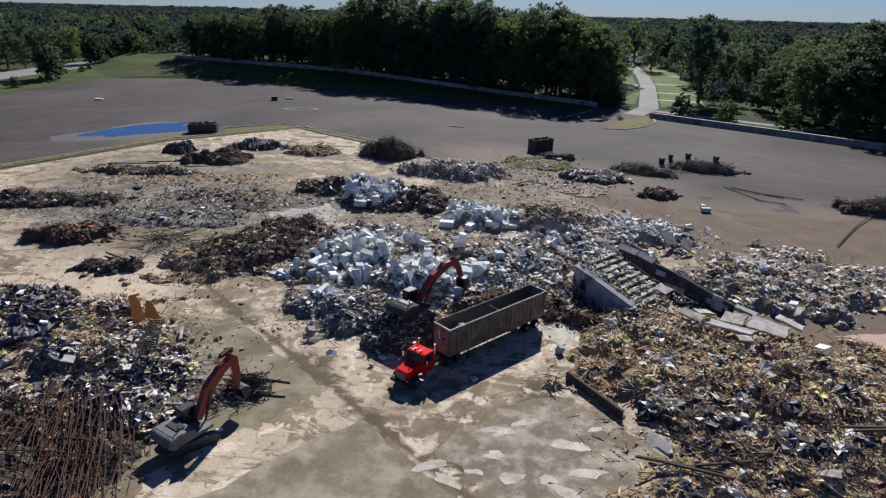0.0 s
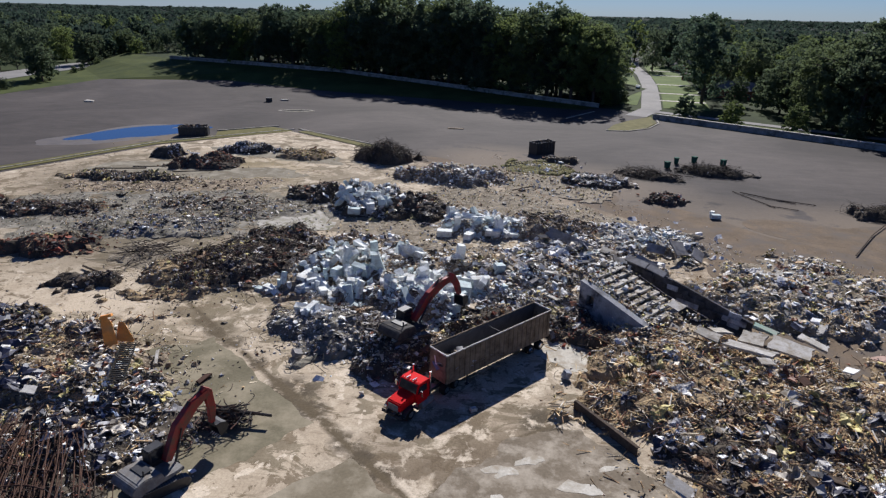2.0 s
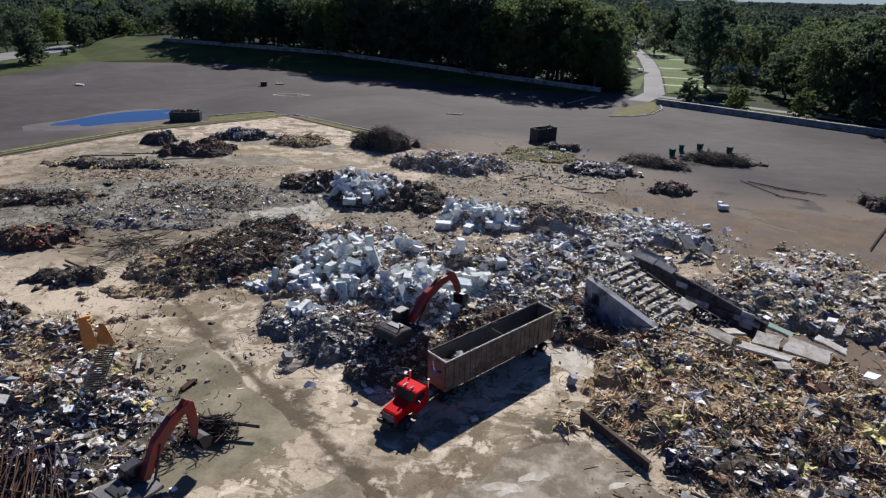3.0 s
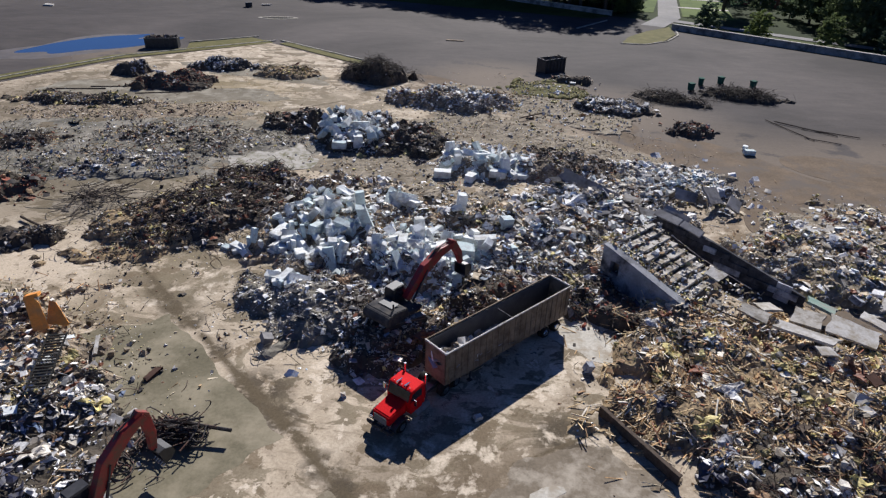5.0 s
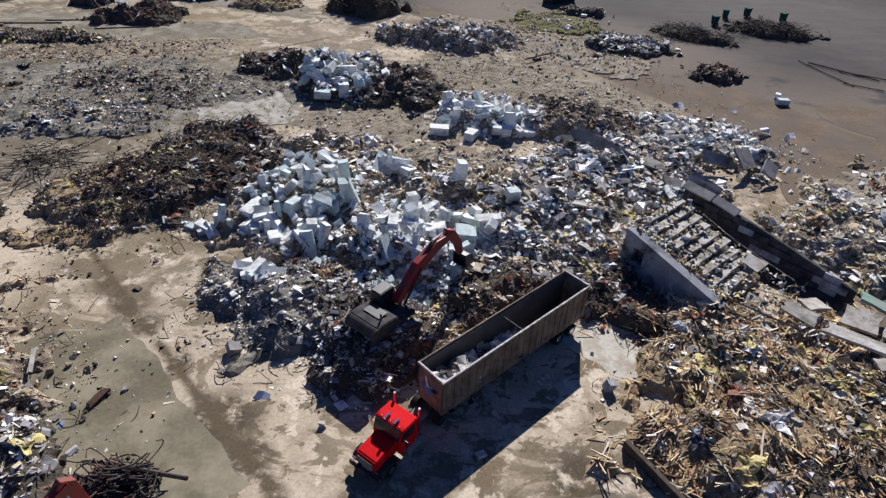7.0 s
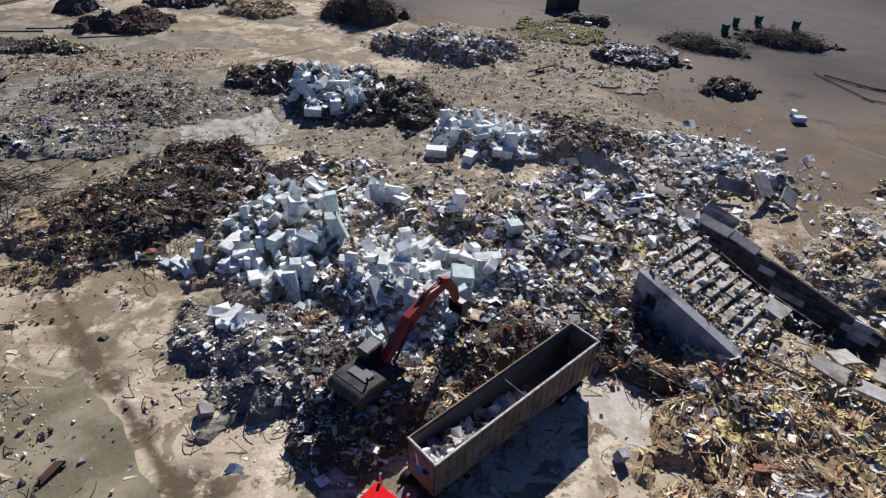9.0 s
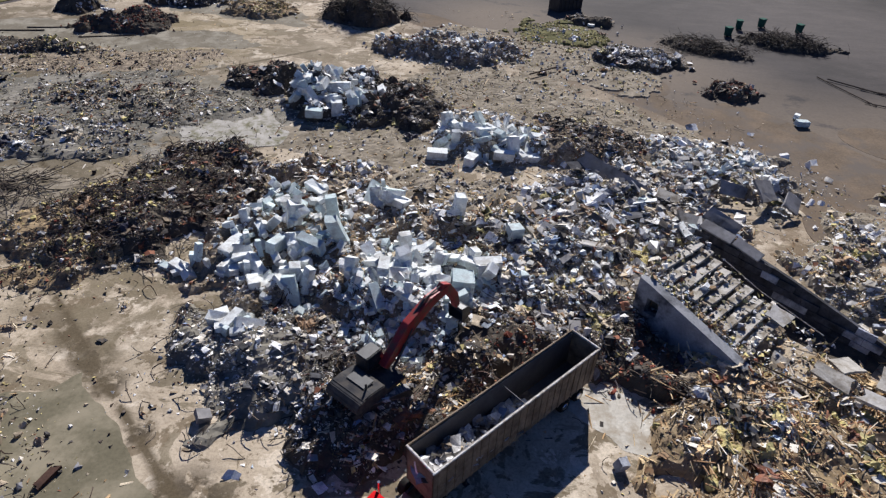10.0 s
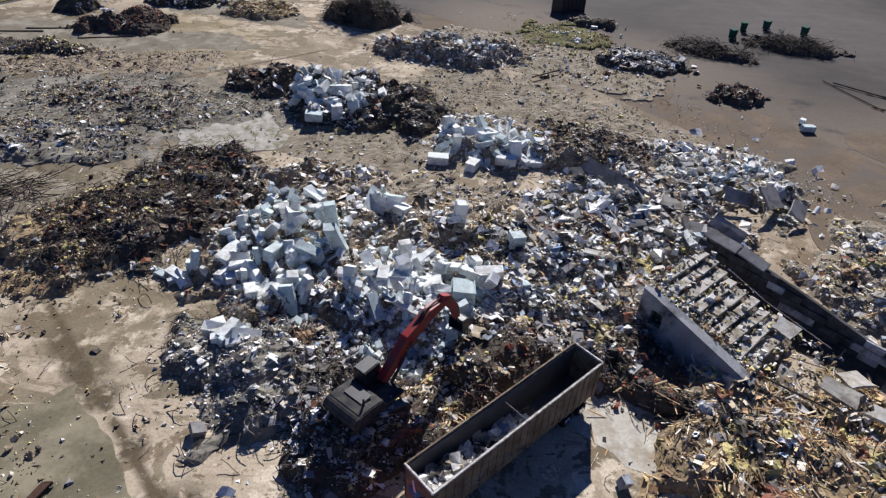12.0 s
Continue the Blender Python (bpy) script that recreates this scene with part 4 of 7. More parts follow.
    ("metal_pile", -28.0, 34.5, 7.0, 6.5, 60, 1.6, "darksoil", "heap of long rusty bars and scrap", [("chunk", "darkbits", 12, 0.08, 0.38), ("chunk", "rustbits", 6, 0.08, 0.35), ("chunk", "mixed", 3, 0.06, 0.25), ("rod", "rods", 5, 0.8, 3.0)], 10),
]
CELL = 0.32
BARE = [(24.4, 52.0, 3.3), (20.6, 53.5, 1.2), (27.5, 47.5, 1.4), (37.0, 80.5, 4.0), (42.5, 70.0, 2.5), (-34.0, 43.5, 2.2), (16.0, 71.5, 1.8), (9.6, 56.6, 1.9), (-24.9, 91.0, 4.5)]  # places trodden bare


def heap_shape(h, x, y):
    """How far inside a heap each place lies (0 outside) and its height there."""
    _, cx, cy, rx, ry, turn, top = h[:7]
    c, s = math.cos(radians(turn)), math.sin(radians(turn))
    u, v = ((x - cx) * c + (y - cy) * s) / rx, (-(x - cx) * s + (y - cy) * c) / ry
    r = np.sqrt(u * u + v * v)
    r = r + 1.15 * (fnoise(x + cx, y - cy, max(0.2, 1.7 / math.sqrt(rx * ry)), 3) - 0.5) + 0.45 * (fnoise(x, y, 0.75, 2) - 0.5)
    t = np.clip(1.08 - r, 0, 1)
    lump = np.maximum(0.12, 0.05 + 1.45 * fnoise(x, y, 0.28, 3) + 0.55 * (fnoise(x + 9, y, 0.9, 3) - 0.5))
    rough = 1.15 * np.minimum(1.0, top / 1.6) * np.abs(fnoise(x - 40, y + 17, 0.42, 3) - 0.5) + 0.45 * np.minimum(1.0, top / 1.6) * (fnoise(x + 70, y, 1.3, 2) - 0.4)
    z = top * (1 - (1 - np.minimum(t * 1.35, 1)) ** 2) * lump + rough * np.minimum(t * 4, 1) * (top > 0.4)
    for bx, by, br in BARE:
        z = z * (1 - 0.7 * np.exp(-((x - bx) ** 2 + (y - by) ** 2) / br ** 2))
    return t, z


def lie(x, y):
    z = np.zeros_like(x)
    for h in HEAPS:
        near = (np.abs(x - h[1]) < max(h[3], h[4]) * 1.6) & (np.abs(y - h[2]) < max(h[3], h[4]) * 1.6)
        if near.any():
            z[near] = np.maximum(z[near], heap_shape(h, x[near], y[near])[1])
    return z


def turns(n, tilt, a=None):
    a, b, c = rng.uniform(0, 2 * np.pi, n) if a is None else a, rng.normal(0, tilt, n), rng.normal(0, tilt, n)
    m = np.zeros((n, 3, 3))
    ca, sa, cb, sb, cc, sc = np.cos(a), np.sin(a), np.cos(b), np.sin(b), np.cos(c), np.sin(c)
    m[:, 0, 0], m[:, 0, 1], m[:, 0, 2] = ca * cc - sa * sb * sc, -sa * cb, ca * sc + sa * sb * cc
    m[:, 1, 0], m[:, 1, 1], m[:, 1, 2] = sa * cc + ca * sb * sc, ca * cb, sa * sc - ca * sb * cc
    m[:, 2, 0], m[:, 2, 1], m[:, 2, 2] = -cb * sc, sb, cb * cc
    return m


CUBE = np.array([(x, y, z) for x in (-0.5, 0.5) for y in (-0.5, 0.5) for z in (-0.5, 0.5)])
CUBE_F = np.array([(0, 1, 3, 2), (4, 6, 7, 5), (0, 4, 5, 1), (2, 3, 7, 6), (0, 2, 6, 4), (1, 5, 7, 3)])
SHARD = np.array([(0.75, 0, -0.12), (-0.42, 0.62, -0.12), (-0.42, -0.62, -0.12), (-0.25, 0.1, 0.28)])
SHARD_F = np.array([(0, 1, 3), (1, 2, 3), (2, 0, 3), (0, 2, 1)])
PLATE = np.array([(x, y, z) for x in (-0.5, 0.0, 0.5) for y in (-0.5, 0.5) for z in (-0.5, 0.5)])
PLATE_F = np.array([(0, 1, 3, 2), (8, 10, 11, 9)] + [f for k in (0, 4) for f in ((k, k + 4, k + 5, k + 1), (k + 2, k + 3, k + 7, k + 6), (k, k + 2, k + 6, k + 4), (k + 1, k + 5, k + 7, k + 3))])
BAR = np.array([(x, 0.5 * math.cos(a), 0.5 * math.sin(a)) for x in np.linspace(-0.5, 0.5, 5) for a in (0.5, 2.6, 4.7)])
BAR_F = np.array([(3 * i + j, 3 * i + (j + 1) % 3, 3 * i + 3 + (j + 1) % 3, 3 * i + 3 + j) for i in range(4) for j in range(3)])


def pieces(kind, n, lo, hi):
    """Corner places of n loose pieces round the origin, and the faces of one."""
    if kind == "chunk":
        s = lo + (hi - lo) * rng.random(n) ** 2.2
        v = CUBE * (s[:, None] * rng.uniform(0.35, 1.15, (n, 3)))[:, None] + rng.normal(0, 0.14, (n, 8, 3)) * s[:, None, None]
        return v, CUBE_F, 0.32
    if kind == "shard":
        s = lo + (hi - lo) * rng.random(n) ** 2.0
        return SHARD * (s[:, None] * rng.uniform(0.35, 1.25, (n, 3)))[:, None] + rng.normal(0, 0.12, (n, 4, 3)) * s[:, None, None], SHARD_F, 0.30
    if kind == "board":
        dims = np.stack([lo + (hi - lo) * rng.random(n) ** 1.5, rng.uniform(0.03, 0.10, n), rng.uniform(0.02, 0.045, n)], 1)
        return CUBE * dims[:, None] + rng.normal(0, 0.012, (n, 8, 3)), CUBE_F, 0.30
    if kind == "sheet":
        dims = np.stack([rng.uniform(lo, hi, n) * 1.3, rng.uniform(lo, hi, n), rng.uniform(0.02, 0.05, n)], 1)
        v = PLATE * dims[:, None] + rng.normal(0, 0.06, (n, 12, 3)) * dims[:, None, :]
        v[:, 4:8, 2] += (rng.normal(0, 0.14, n) * dims[:, 0])[:, None]
        return v, PLATE_F, 0.28
    length = rng.uniform(lo, hi, n)
    v = np.repeat(BAR[None], n, 0) * np.stack([length, *(2 * [rng.uniform(0.03, 0.075, n)])], 1)[:, None]
    x = np.linspace(-1, 1, 5).repeat(3)[None]
    bend = length[:, None] * (rng.normal(0, 0.16, n)[:, None] * (1 - x * x) + rng.normal(0, 0.10, n)[:, None] * x ** 3)
    v[:, :, 1] += bend
    v[:, :, 2] += length[:, None] * rng.normal(0.05, 0.10, n)[:, None] * (1 - x * x)
    return v, BAR_F, 0.38


def loose(name, kind, mat, x, y, lo, hi, parent, base, lift=None):
    """One joined spread of loose pieces at those places."""
    n = len(x)
    if n == 0:
        return
    v, f, tilt = pieces(kind, n, lo, hi)
    # long pieces lie more or less the same way within a patch
    way = 9.0 * fnoise(x, y, 0.22, 2) + rng.normal(0, 0.55, n) if kind in ("board", "rod") and lift is None else None
    v = np.einsum("nij,nkj->nki", turns(n, tilt, way), v)
    rise = -v[:, :, 2].min(1) * 0.55
    z = lie(x, y) + rise * rng.uniform(0.3, 1.0, n) if lift is None else lift + rise
    v += np.stack([x - base[0], y - base[1], z], 1)[:, None]
    k = v.shape[1]
    faces = (f[None] + (np.arange(n) * k)[:, None, None]).reshape(-1, f.shape[1])
    ob = new(name, raw_mesh(name, v.reshape(-1, 3), faces, MAT[mat]))
    ob.parent = parent
    return tagged(ob, kind="stuff")


def variants(kind, mat, count, seed):
    global rng
    keep, rng = rng, np.random.default_rng(seed)
    out = []
    for i in range(count):
        v, f, _ = pieces(kind, 1, 0.95, 1.05)
        out.append(raw_mesh(kind, v[0], f, MAT[mat]))
    rng = keep
    return out


def crumpled(seed):
    """A creased sheet, folded up on itself here and there."""
    r = np.random.default_rng(seed)
    n = 8
    u, v = np.meshgrid(np.linspace(-0.5, 0.5, n), np.linspace(-0.4, 0.4, n), indexing="ij")
    z = np.abs(r.normal(0, 0.05, (n, n))) + 0.11 * np.sin(5 * u + r.uniform(0, 6)) * np.cos(4 * v + r.uniform(0, 6)) + 0.08 * np.sin(9 * u + 7 * v + r.uniform(0, 6))
    k = 1 + 0.3 * np.sin(3 * np.arctan2(v, u) + r.uniform(0, 6)) + 0.15 * np.sin(7 * np.arctan2(v, u) + r.uniform(0, 6))
    u, v = u * k, v * k
    co = np.stack([u + r.normal(0, 0.03, (n, n)), v + r.normal(0, 0.03, (n, n)), z], -1).reshape(-1, 3)
    co = np.concatenate([co, co - (0, 0, 0.05)])
    i = np.arange(n * n).reshape(n, n)
    f = np.stack([i[:-1, :-1], i[1:, :-1], i[1:, 1:], i[:-1, 1:]], -1).reshape(-1, 4)
    rim = np.concatenate([i[:, 0], i[-1, 1:], i[-2::-1, -1], i[0, -2:0:-1]])
    side = np.stack([rim, rim + n * n, np.roll(rim, -1) + n * n, np.roll(rim, -1)], 1)
    return raw_mesh("crumpled_sheet", co, np.concatenate([f, f[:, ::-1] + n * n, side]), MAT["crumple"])


BIG = {"crumpled_sheet": [crumpled(20 + i) for i in range(6)], "plank": variants("board", "plank", 4, 1), "lump": variants("chunk", "lump", 6, 2), "sheet": variants("sheet", "sheet", 6, 3)}
PART_NAME = {"shard": "grit", "chunk": "rubble", "board": "splintered_wood", "sheet": "torn_sheeting", "rod": "tangle"}


def build_heap(h):
    name, cx, cy, rx, ry, turn, top, soil, label, spread, big = h
    heap = thing(name, label, "rubble pile", "rubble piles", Matrix.Translation((cx, cy, 0)))
    reach = max(rx, ry) * 1.45
    n = int(2 * reach / CELL)
    ax = np.linspace(-reach, reach, n)
    gx, gy = np.meshgrid(cx + ax, cy + ax, indexing="ij")
    t, z = heap_shape(h, gx, gy)
    z = np.where(t > 0, z + 0.13 * t * (rng.random(gx.shape) - 0.3), -0.25)
    idx = np.arange(n * n).reshape(n, n)
    quad = np.stack([idx[:-1, :-1], idx[1:, :-1], idx[1:, 1:], idx[:-1, 1:]], -1).reshape(-1, 4)
    inside = (t > 0).ravel()
    quad = quad[inside[quad].any(1)]
    used, quad = np.unique(quad, return_inverse=True)
    co = np.stack([gx.ravel() - cx + rng.normal(0, 0.05, n * n), gy.ravel() - cy + rng.normal(0, 0.05, n * n), z.ravel()], 1)[used]
    mound = new("mound", raw_mesh("mound", co, quad.reshape(-1, 4), MAT[soil]))
    mound.parent = heap
    layers = []
    for kind, mat, density, lo, hi in spread:
        if kind == "chunk" and cy < 112:
            layers += [("chunk", mat, density * 0.26, lo, hi * 1.1), ("shard", mat, density * 1.9, lo * 0.9, hi * 0.8)]
        else:
            layers.append((kind, mat, density, lo, hi))
    for kind, mat, density, lo, hi in layers:
        count = int(density * (2 * reach) ** 2 * 0.9)
        x, y = cx + rng.uniform(-reach, reach, count), cy + rng.uniform(-reach, reach, count)
        t, _ = heap_shape(h, x, y)
        patch = fnoise(x + 31 * lo + 7 * len(mat), y + 13 * hi, 0.32, 3)
        keep = rng.random(count) < np.clip(t * 4 + 0.16 * np.exp(-5.0 * np.maximum(0, np.hypot((x - cx) / rx, (y - cy) / ry) - 1)) * (t <= 0), 0, 1) * np.clip(7.0 * patch - 2.75, 0.07, 1)
        for bx, by, br in BARE:
            keep &= rng.random(count) > 0.88 * np.exp(-((x - bx) ** 2 + (y - by) ** 2) / br ** 2)
        loose(PART_NAME[kind], kind, mat, x[keep], y[keep], lo, hi, heap, (cx, cy))
    if top > 0.4 and cy < 112:
        # fine grit over the whole heap
        count = int(4.5 * (2 * reach) ** 2)
        x, y = cx + rng.uniform(-reach, reach, count), cy + rng.uniform(-reach, reach, count)
        keep = heap_shape(h, x, y)[0] > 0.02
        x, y = x[keep], y[keep]
        half = len(x) // 2
        loose("grit", "shard", "darkbits" if soil == "darksoil" else "timberbits" if "timber" in name else "earthy" if soil == "dirt" else "mixed", x[:half], y[:half], 0.05, 0.2, heap, (cx, cy))
        loose("grit", "shard", "earthy" if soil == "dirt" else "mixed", x[half:], y[half:], 0.04, 0.16, heap, (cx, cy))
    for i in range(big):
        kind = rnd.choice(["plank", "lump", "sheet", "crumpled_sheet", "crumpled_sheet"] if soil != "darksoil" else ["lump", "sheet", "plank", "crumpled_sheet"])
        a, r = rnd.uniform(0, 6.283), math.sqrt(rnd.random()) * 0.95
        c, s = math.cos(radians(turn)), math.sin(radians(turn))
        u, v = rx * r * math.cos(a), ry * r * math.sin(a)
        x, y = cx + c * u - s * v, cy + s * u + c * v
        if heap_shape(h, np.array([x]), np.array([y]))[0][0] < 0.08:
            continue
        z = float(lie(np.array([x]), np.array([y]))[0])
        ob = new(kind, rnd.choice(BIG[kind]))
        ob.parent = heap
        k = rnd.uniform(0.9, 2.4) if kind == "plank" else rnd.uniform(0.6, 1.6) if kind == "crumpled_sheet" else rnd.uniform(0.25, 0.7)
        ob.matrix_local = Matrix.Translation((x - cx, y - cy, z + 0.08)) @ Euler((rnd.gauss(0, 0.25), rnd.gauss(0, 0.22), rnd.uniform(0, 6.28))).to_matrix().to_4x4() @ Matrix.Diagonal((k, k if kind != "plank" else 1.2, k if kind in ("lump", "crumpled_sheet") else 1.1, 1))


for h in HEAPS:
    build_heap(h)

# crumpled plastic sheeting caught in the heaps
MAT["navy"] = plain("dark_plastic_sheet", (0.018, 0.02, 0.045), (0.04, 0.045, 0.085), 1.2, 8.0, 0.4, bump=0.3, depth=0.02, dirt=(0.06, 0.055, 0.055), dirt_scale=1.5)
DARK_SHEETS = []
for i in range(4):
    me = crumpled(60 + i)
    me.materials[0] = MAT["navy"]
    DARK_SHEETS.append(me)
for x, y, k in ((-44.1, 54.7, 3.4), (-40.8, 53.2, 3.0), (-36.6, 50.3, 3.2), (-36.6, 47.3, 3.4), (-39.4, 49.0, 3.0), (-33.7, 45.7, 2.6), (-27.9, 42.1, 2.4), (-24.6, 40.2, 2.4), (-26.2, 40.0, 2.2), (-37.4, 49.0, 3.2), (-40.5, 51.9, 3.4), (-38.5, 47.0, 2.4), (-33.2, 46.5, 2.6), (-25.6, 39.6, 2.4), (-23.3, 38.8, 2.2), (-42.0, 56.5, 3.0), (-46.0, 60.0, 2.6), (15.2, 44.1, 1.6), (20.7, 41.8, 2.4), (25.4, 39.6, 2.2), (25.9, 45.1, 2.2), (13.5, 48.9, 1.2), (31.5, 47.5, 2.0)):
    ob = new("plastic_sheet", rnd.choice(DARK_SHEETS))
    ob.matrix_world = Matrix.Translation((x, y, float(lie(np.array([x]), np.array([y]))[0]) + 0.05)) @ pose(0, 0, 0, rnd.gauss(0, 8), rnd.gauss(0, 8), rnd.uniform(0, 360)) @ Matrix.Scale(k, 4)
    tagged(ob, "crumpled dark blue plastic sheeting caught in rubble", "plastic sheet", "plastic sheets")

# loose litter over the slab and round the heaps
count = 26000
x, y = rng.uniform(-80, 58, count), rng.uniform(28, 140, count)
near = fnoise(x, y, 0.09, 3)
inside = (x + y < 150) & (0.78 * x + 0.63 * y < 92) & (rng.random(count) < np.clip((near - 0.42) * 3.2, 0.04, 1)) & ~((x > -24) & (x < 9) & (y < 57))
x, y = x[inside], y[inside]
lit = tagged(thing("litter", "small litter strewn over the concrete slab", "litter"), kind="stuff")
k = len(x) // 3
loose("grit", "shard", "mixed", x[:2 * k], y[:2 * k], 0.03, 0.15, lit, (0, 0))
loose("grit", "shard", "darkbits", x[2 * k:2 * k + k // 2], y[2 * k:2 * k + k // 2], 0.04, 0.18, lit, (0, 0))
loose("splintered_wood", "board", "timberbits", x[2 * k + k // 2:], y[2 * k + k // 2:], 0.12, 0.6, lit, (0, 0))


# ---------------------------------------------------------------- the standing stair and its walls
# block wall's shade is put into this dark colour, reused for dark panels
MAT["darkblock"] = plain("shade_dark_blockwork", (0.055, 0.055, 0.06), (0.12, 0.12, 0.13), 0.9, 6.0, 0.9, dirt=(0.04, 0.04, 0.04))
MAT["oldwall"] = plain("stained_wall", (0.24, 0.245, 0.255), (0.42, 0.425, 0.435), 0.5, 6.0, 0.9, dirt=(0.05, 0.05, 0.055), dirt_scale=0.3)
MAT["treads"] = plain("worn_treads", (0.40, 0.375, 0.33), (0.56, 0.53, 0.48), 0.9, 7.0, 0.88, bump=0.5, dirt=(0.22, 0.19, 0.145), dirt_scale=0.8)
STAIR = pose(12.2, 65.2, 0, 0, 0, -46)


def stair_ruin():
    ruin = thing("stair_ruin", "broken concrete stair between two standing walls, strewn with rubble", "stair ruin", m=STAIR)
    bm = bmesh.new()
    L = 7.6

    def top(x):
        return 3.75 - 2.1 * max(x, 0) / L

    # the near wall, with a window hole
    for x0, x1, lo, hi in ((-0.2, 0.7, 0, None), (0.7, 1.6, 0, 1.3), (0.7, 1.6, 2.5, None), (1.6, 8.1, 0, None)):
        a, b = (top(x0), top(x1)) if hi is None else (hi, hi)
        prism(bm, [(x0, lo), (x1, lo), (x1, b), (x0, a)], 0.75, pose(0, 0.375, 0))
    part("side_wall", bm, MAT["oldwall"], ruin, "weathered grey concrete side wall with a square opening")
    bm = bmesh.new()
    prism(bm, [(-0.2, 0), (L, 0), (L, 0.45), (2.4, 2.55), (-0.2, 3.45)], 6.0, pose(0, 4.1, 0))
    part("stair_core", bm, MAT["soil"], ruin)
    for i in range(9):
        x, z = 0.1 + 0.86 * i, 3.62 - 0.29 * i
        y0, y1 = 1.7 + rnd.uniform(-0.3, 0.4), 7.2 + rnd.uniform(-0.5, 0.1)
        bm = bmesh.new()
        cuts = sorted([y0, y1] + [rnd.uniform(y0 + 0.8, y1 - 0.8) for _ in range(2)])
        for a, b in zip(cuts, cuts[1:]):
            box(bm, 0.68 + rnd.uniform(-0.06, 0.08), b - a - 0.05, 0.20, pose(x + rnd.uniform(-0.05, 0.05), (a + b) / 2, z + rnd.uniform(-0.06, 0.04), rnd.uniform(-2, 2), rnd.uniform(-3, 4), rnd.uniform(-2, 2)), bevel=0.03)
        part("tread", bm, MAT["treads"], ruin)
    bm = bmesh.new()
    prism(bm, [(-0.8, -0.2), (13, -0.2), (13, 0.05), (8, 0.05), (2.0, 0.15), (-0.8, 0.9)], 2.5, pose(0, 8.45, 0))
    part("trench_floor", bm, MAT["darksoil"], ruin)
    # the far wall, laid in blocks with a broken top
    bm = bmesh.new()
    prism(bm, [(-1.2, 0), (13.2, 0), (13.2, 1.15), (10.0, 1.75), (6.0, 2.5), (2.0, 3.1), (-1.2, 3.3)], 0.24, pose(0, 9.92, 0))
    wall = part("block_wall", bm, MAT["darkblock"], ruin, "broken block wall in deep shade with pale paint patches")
    rows, bw, bh = 6, 1.25, 0.58
    bm = bmesh.new()
    box(bm, bw - 0.03, 0.16, bh - 0.03, bevel=0.02)
    first = part("block", bm, MAT["painted"], wall)
    proto = first.data
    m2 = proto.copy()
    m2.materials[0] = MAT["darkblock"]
    used = False
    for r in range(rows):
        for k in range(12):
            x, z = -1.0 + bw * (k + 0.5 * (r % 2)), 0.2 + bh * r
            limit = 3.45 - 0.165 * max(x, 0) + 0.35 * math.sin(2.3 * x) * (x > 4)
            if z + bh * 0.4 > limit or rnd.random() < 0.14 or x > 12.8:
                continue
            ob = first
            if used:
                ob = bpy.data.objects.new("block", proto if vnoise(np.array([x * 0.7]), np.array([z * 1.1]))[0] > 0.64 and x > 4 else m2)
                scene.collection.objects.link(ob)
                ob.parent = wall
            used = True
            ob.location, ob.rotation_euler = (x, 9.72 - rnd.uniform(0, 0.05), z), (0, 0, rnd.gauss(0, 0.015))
    bm = bmesh.new()
    box(bm, 2.6, 0.9, 0.16, pose(0.0, 9.75, 3.40, 24, 5, 2), bevel=0.03)
    box(bm, 2.2, 0.8, 0.16, pose(2.5, 9.8, 3.14, 26, 8, -2), bevel=0.03)
    part("coping", bm, MAT["wallc"], wall)
    n = 1500
    x = rng.uniform(-0.6, 10.5, n)
    y = np.where(rng.random(n) < 0.55, rng.normal(1.2, 0.7, n), rng.uniform(0.6, 8.6, n))
    on = np.where(y < 7.4, 3.72 - 0.335 * np.clip(x, 0, 7.6), 0.45 - 0.04 * x)
    keep = (y > 0.5) & (y < 8.9) & ((x < 7.8) | (y > 1.5))
    for k, (kind, mat, lo, hi) in enumerate((("chunk", "mixed", 0.07, 0.36), ("shard", "yellowbits", 0.08, 0.4), ("shard", "whitebits", 0.08, 0.4), ("shard", "mixed", 0.07, 0.4))):
        sel = keep & (np.arange(n) % 4 == k)
        loose(PART_NAME[kind], kind, mat, x[sel], y[sel], lo, hi, ruin, (0, 0), np.maximum(on[sel], 0.12))
    bm = bmesh.new()
    for a, b in (((1.8, 7.5, 3.0), (5.0, 7.7, 1.9)), ((5.0, 7.7, 1.9), (9.6, 8.1, 0.85))):
        tube(bm, a, b, 0.035, seg=6)
    part("cable", bm, MAT["rail"], ruin)


stair_ruin()


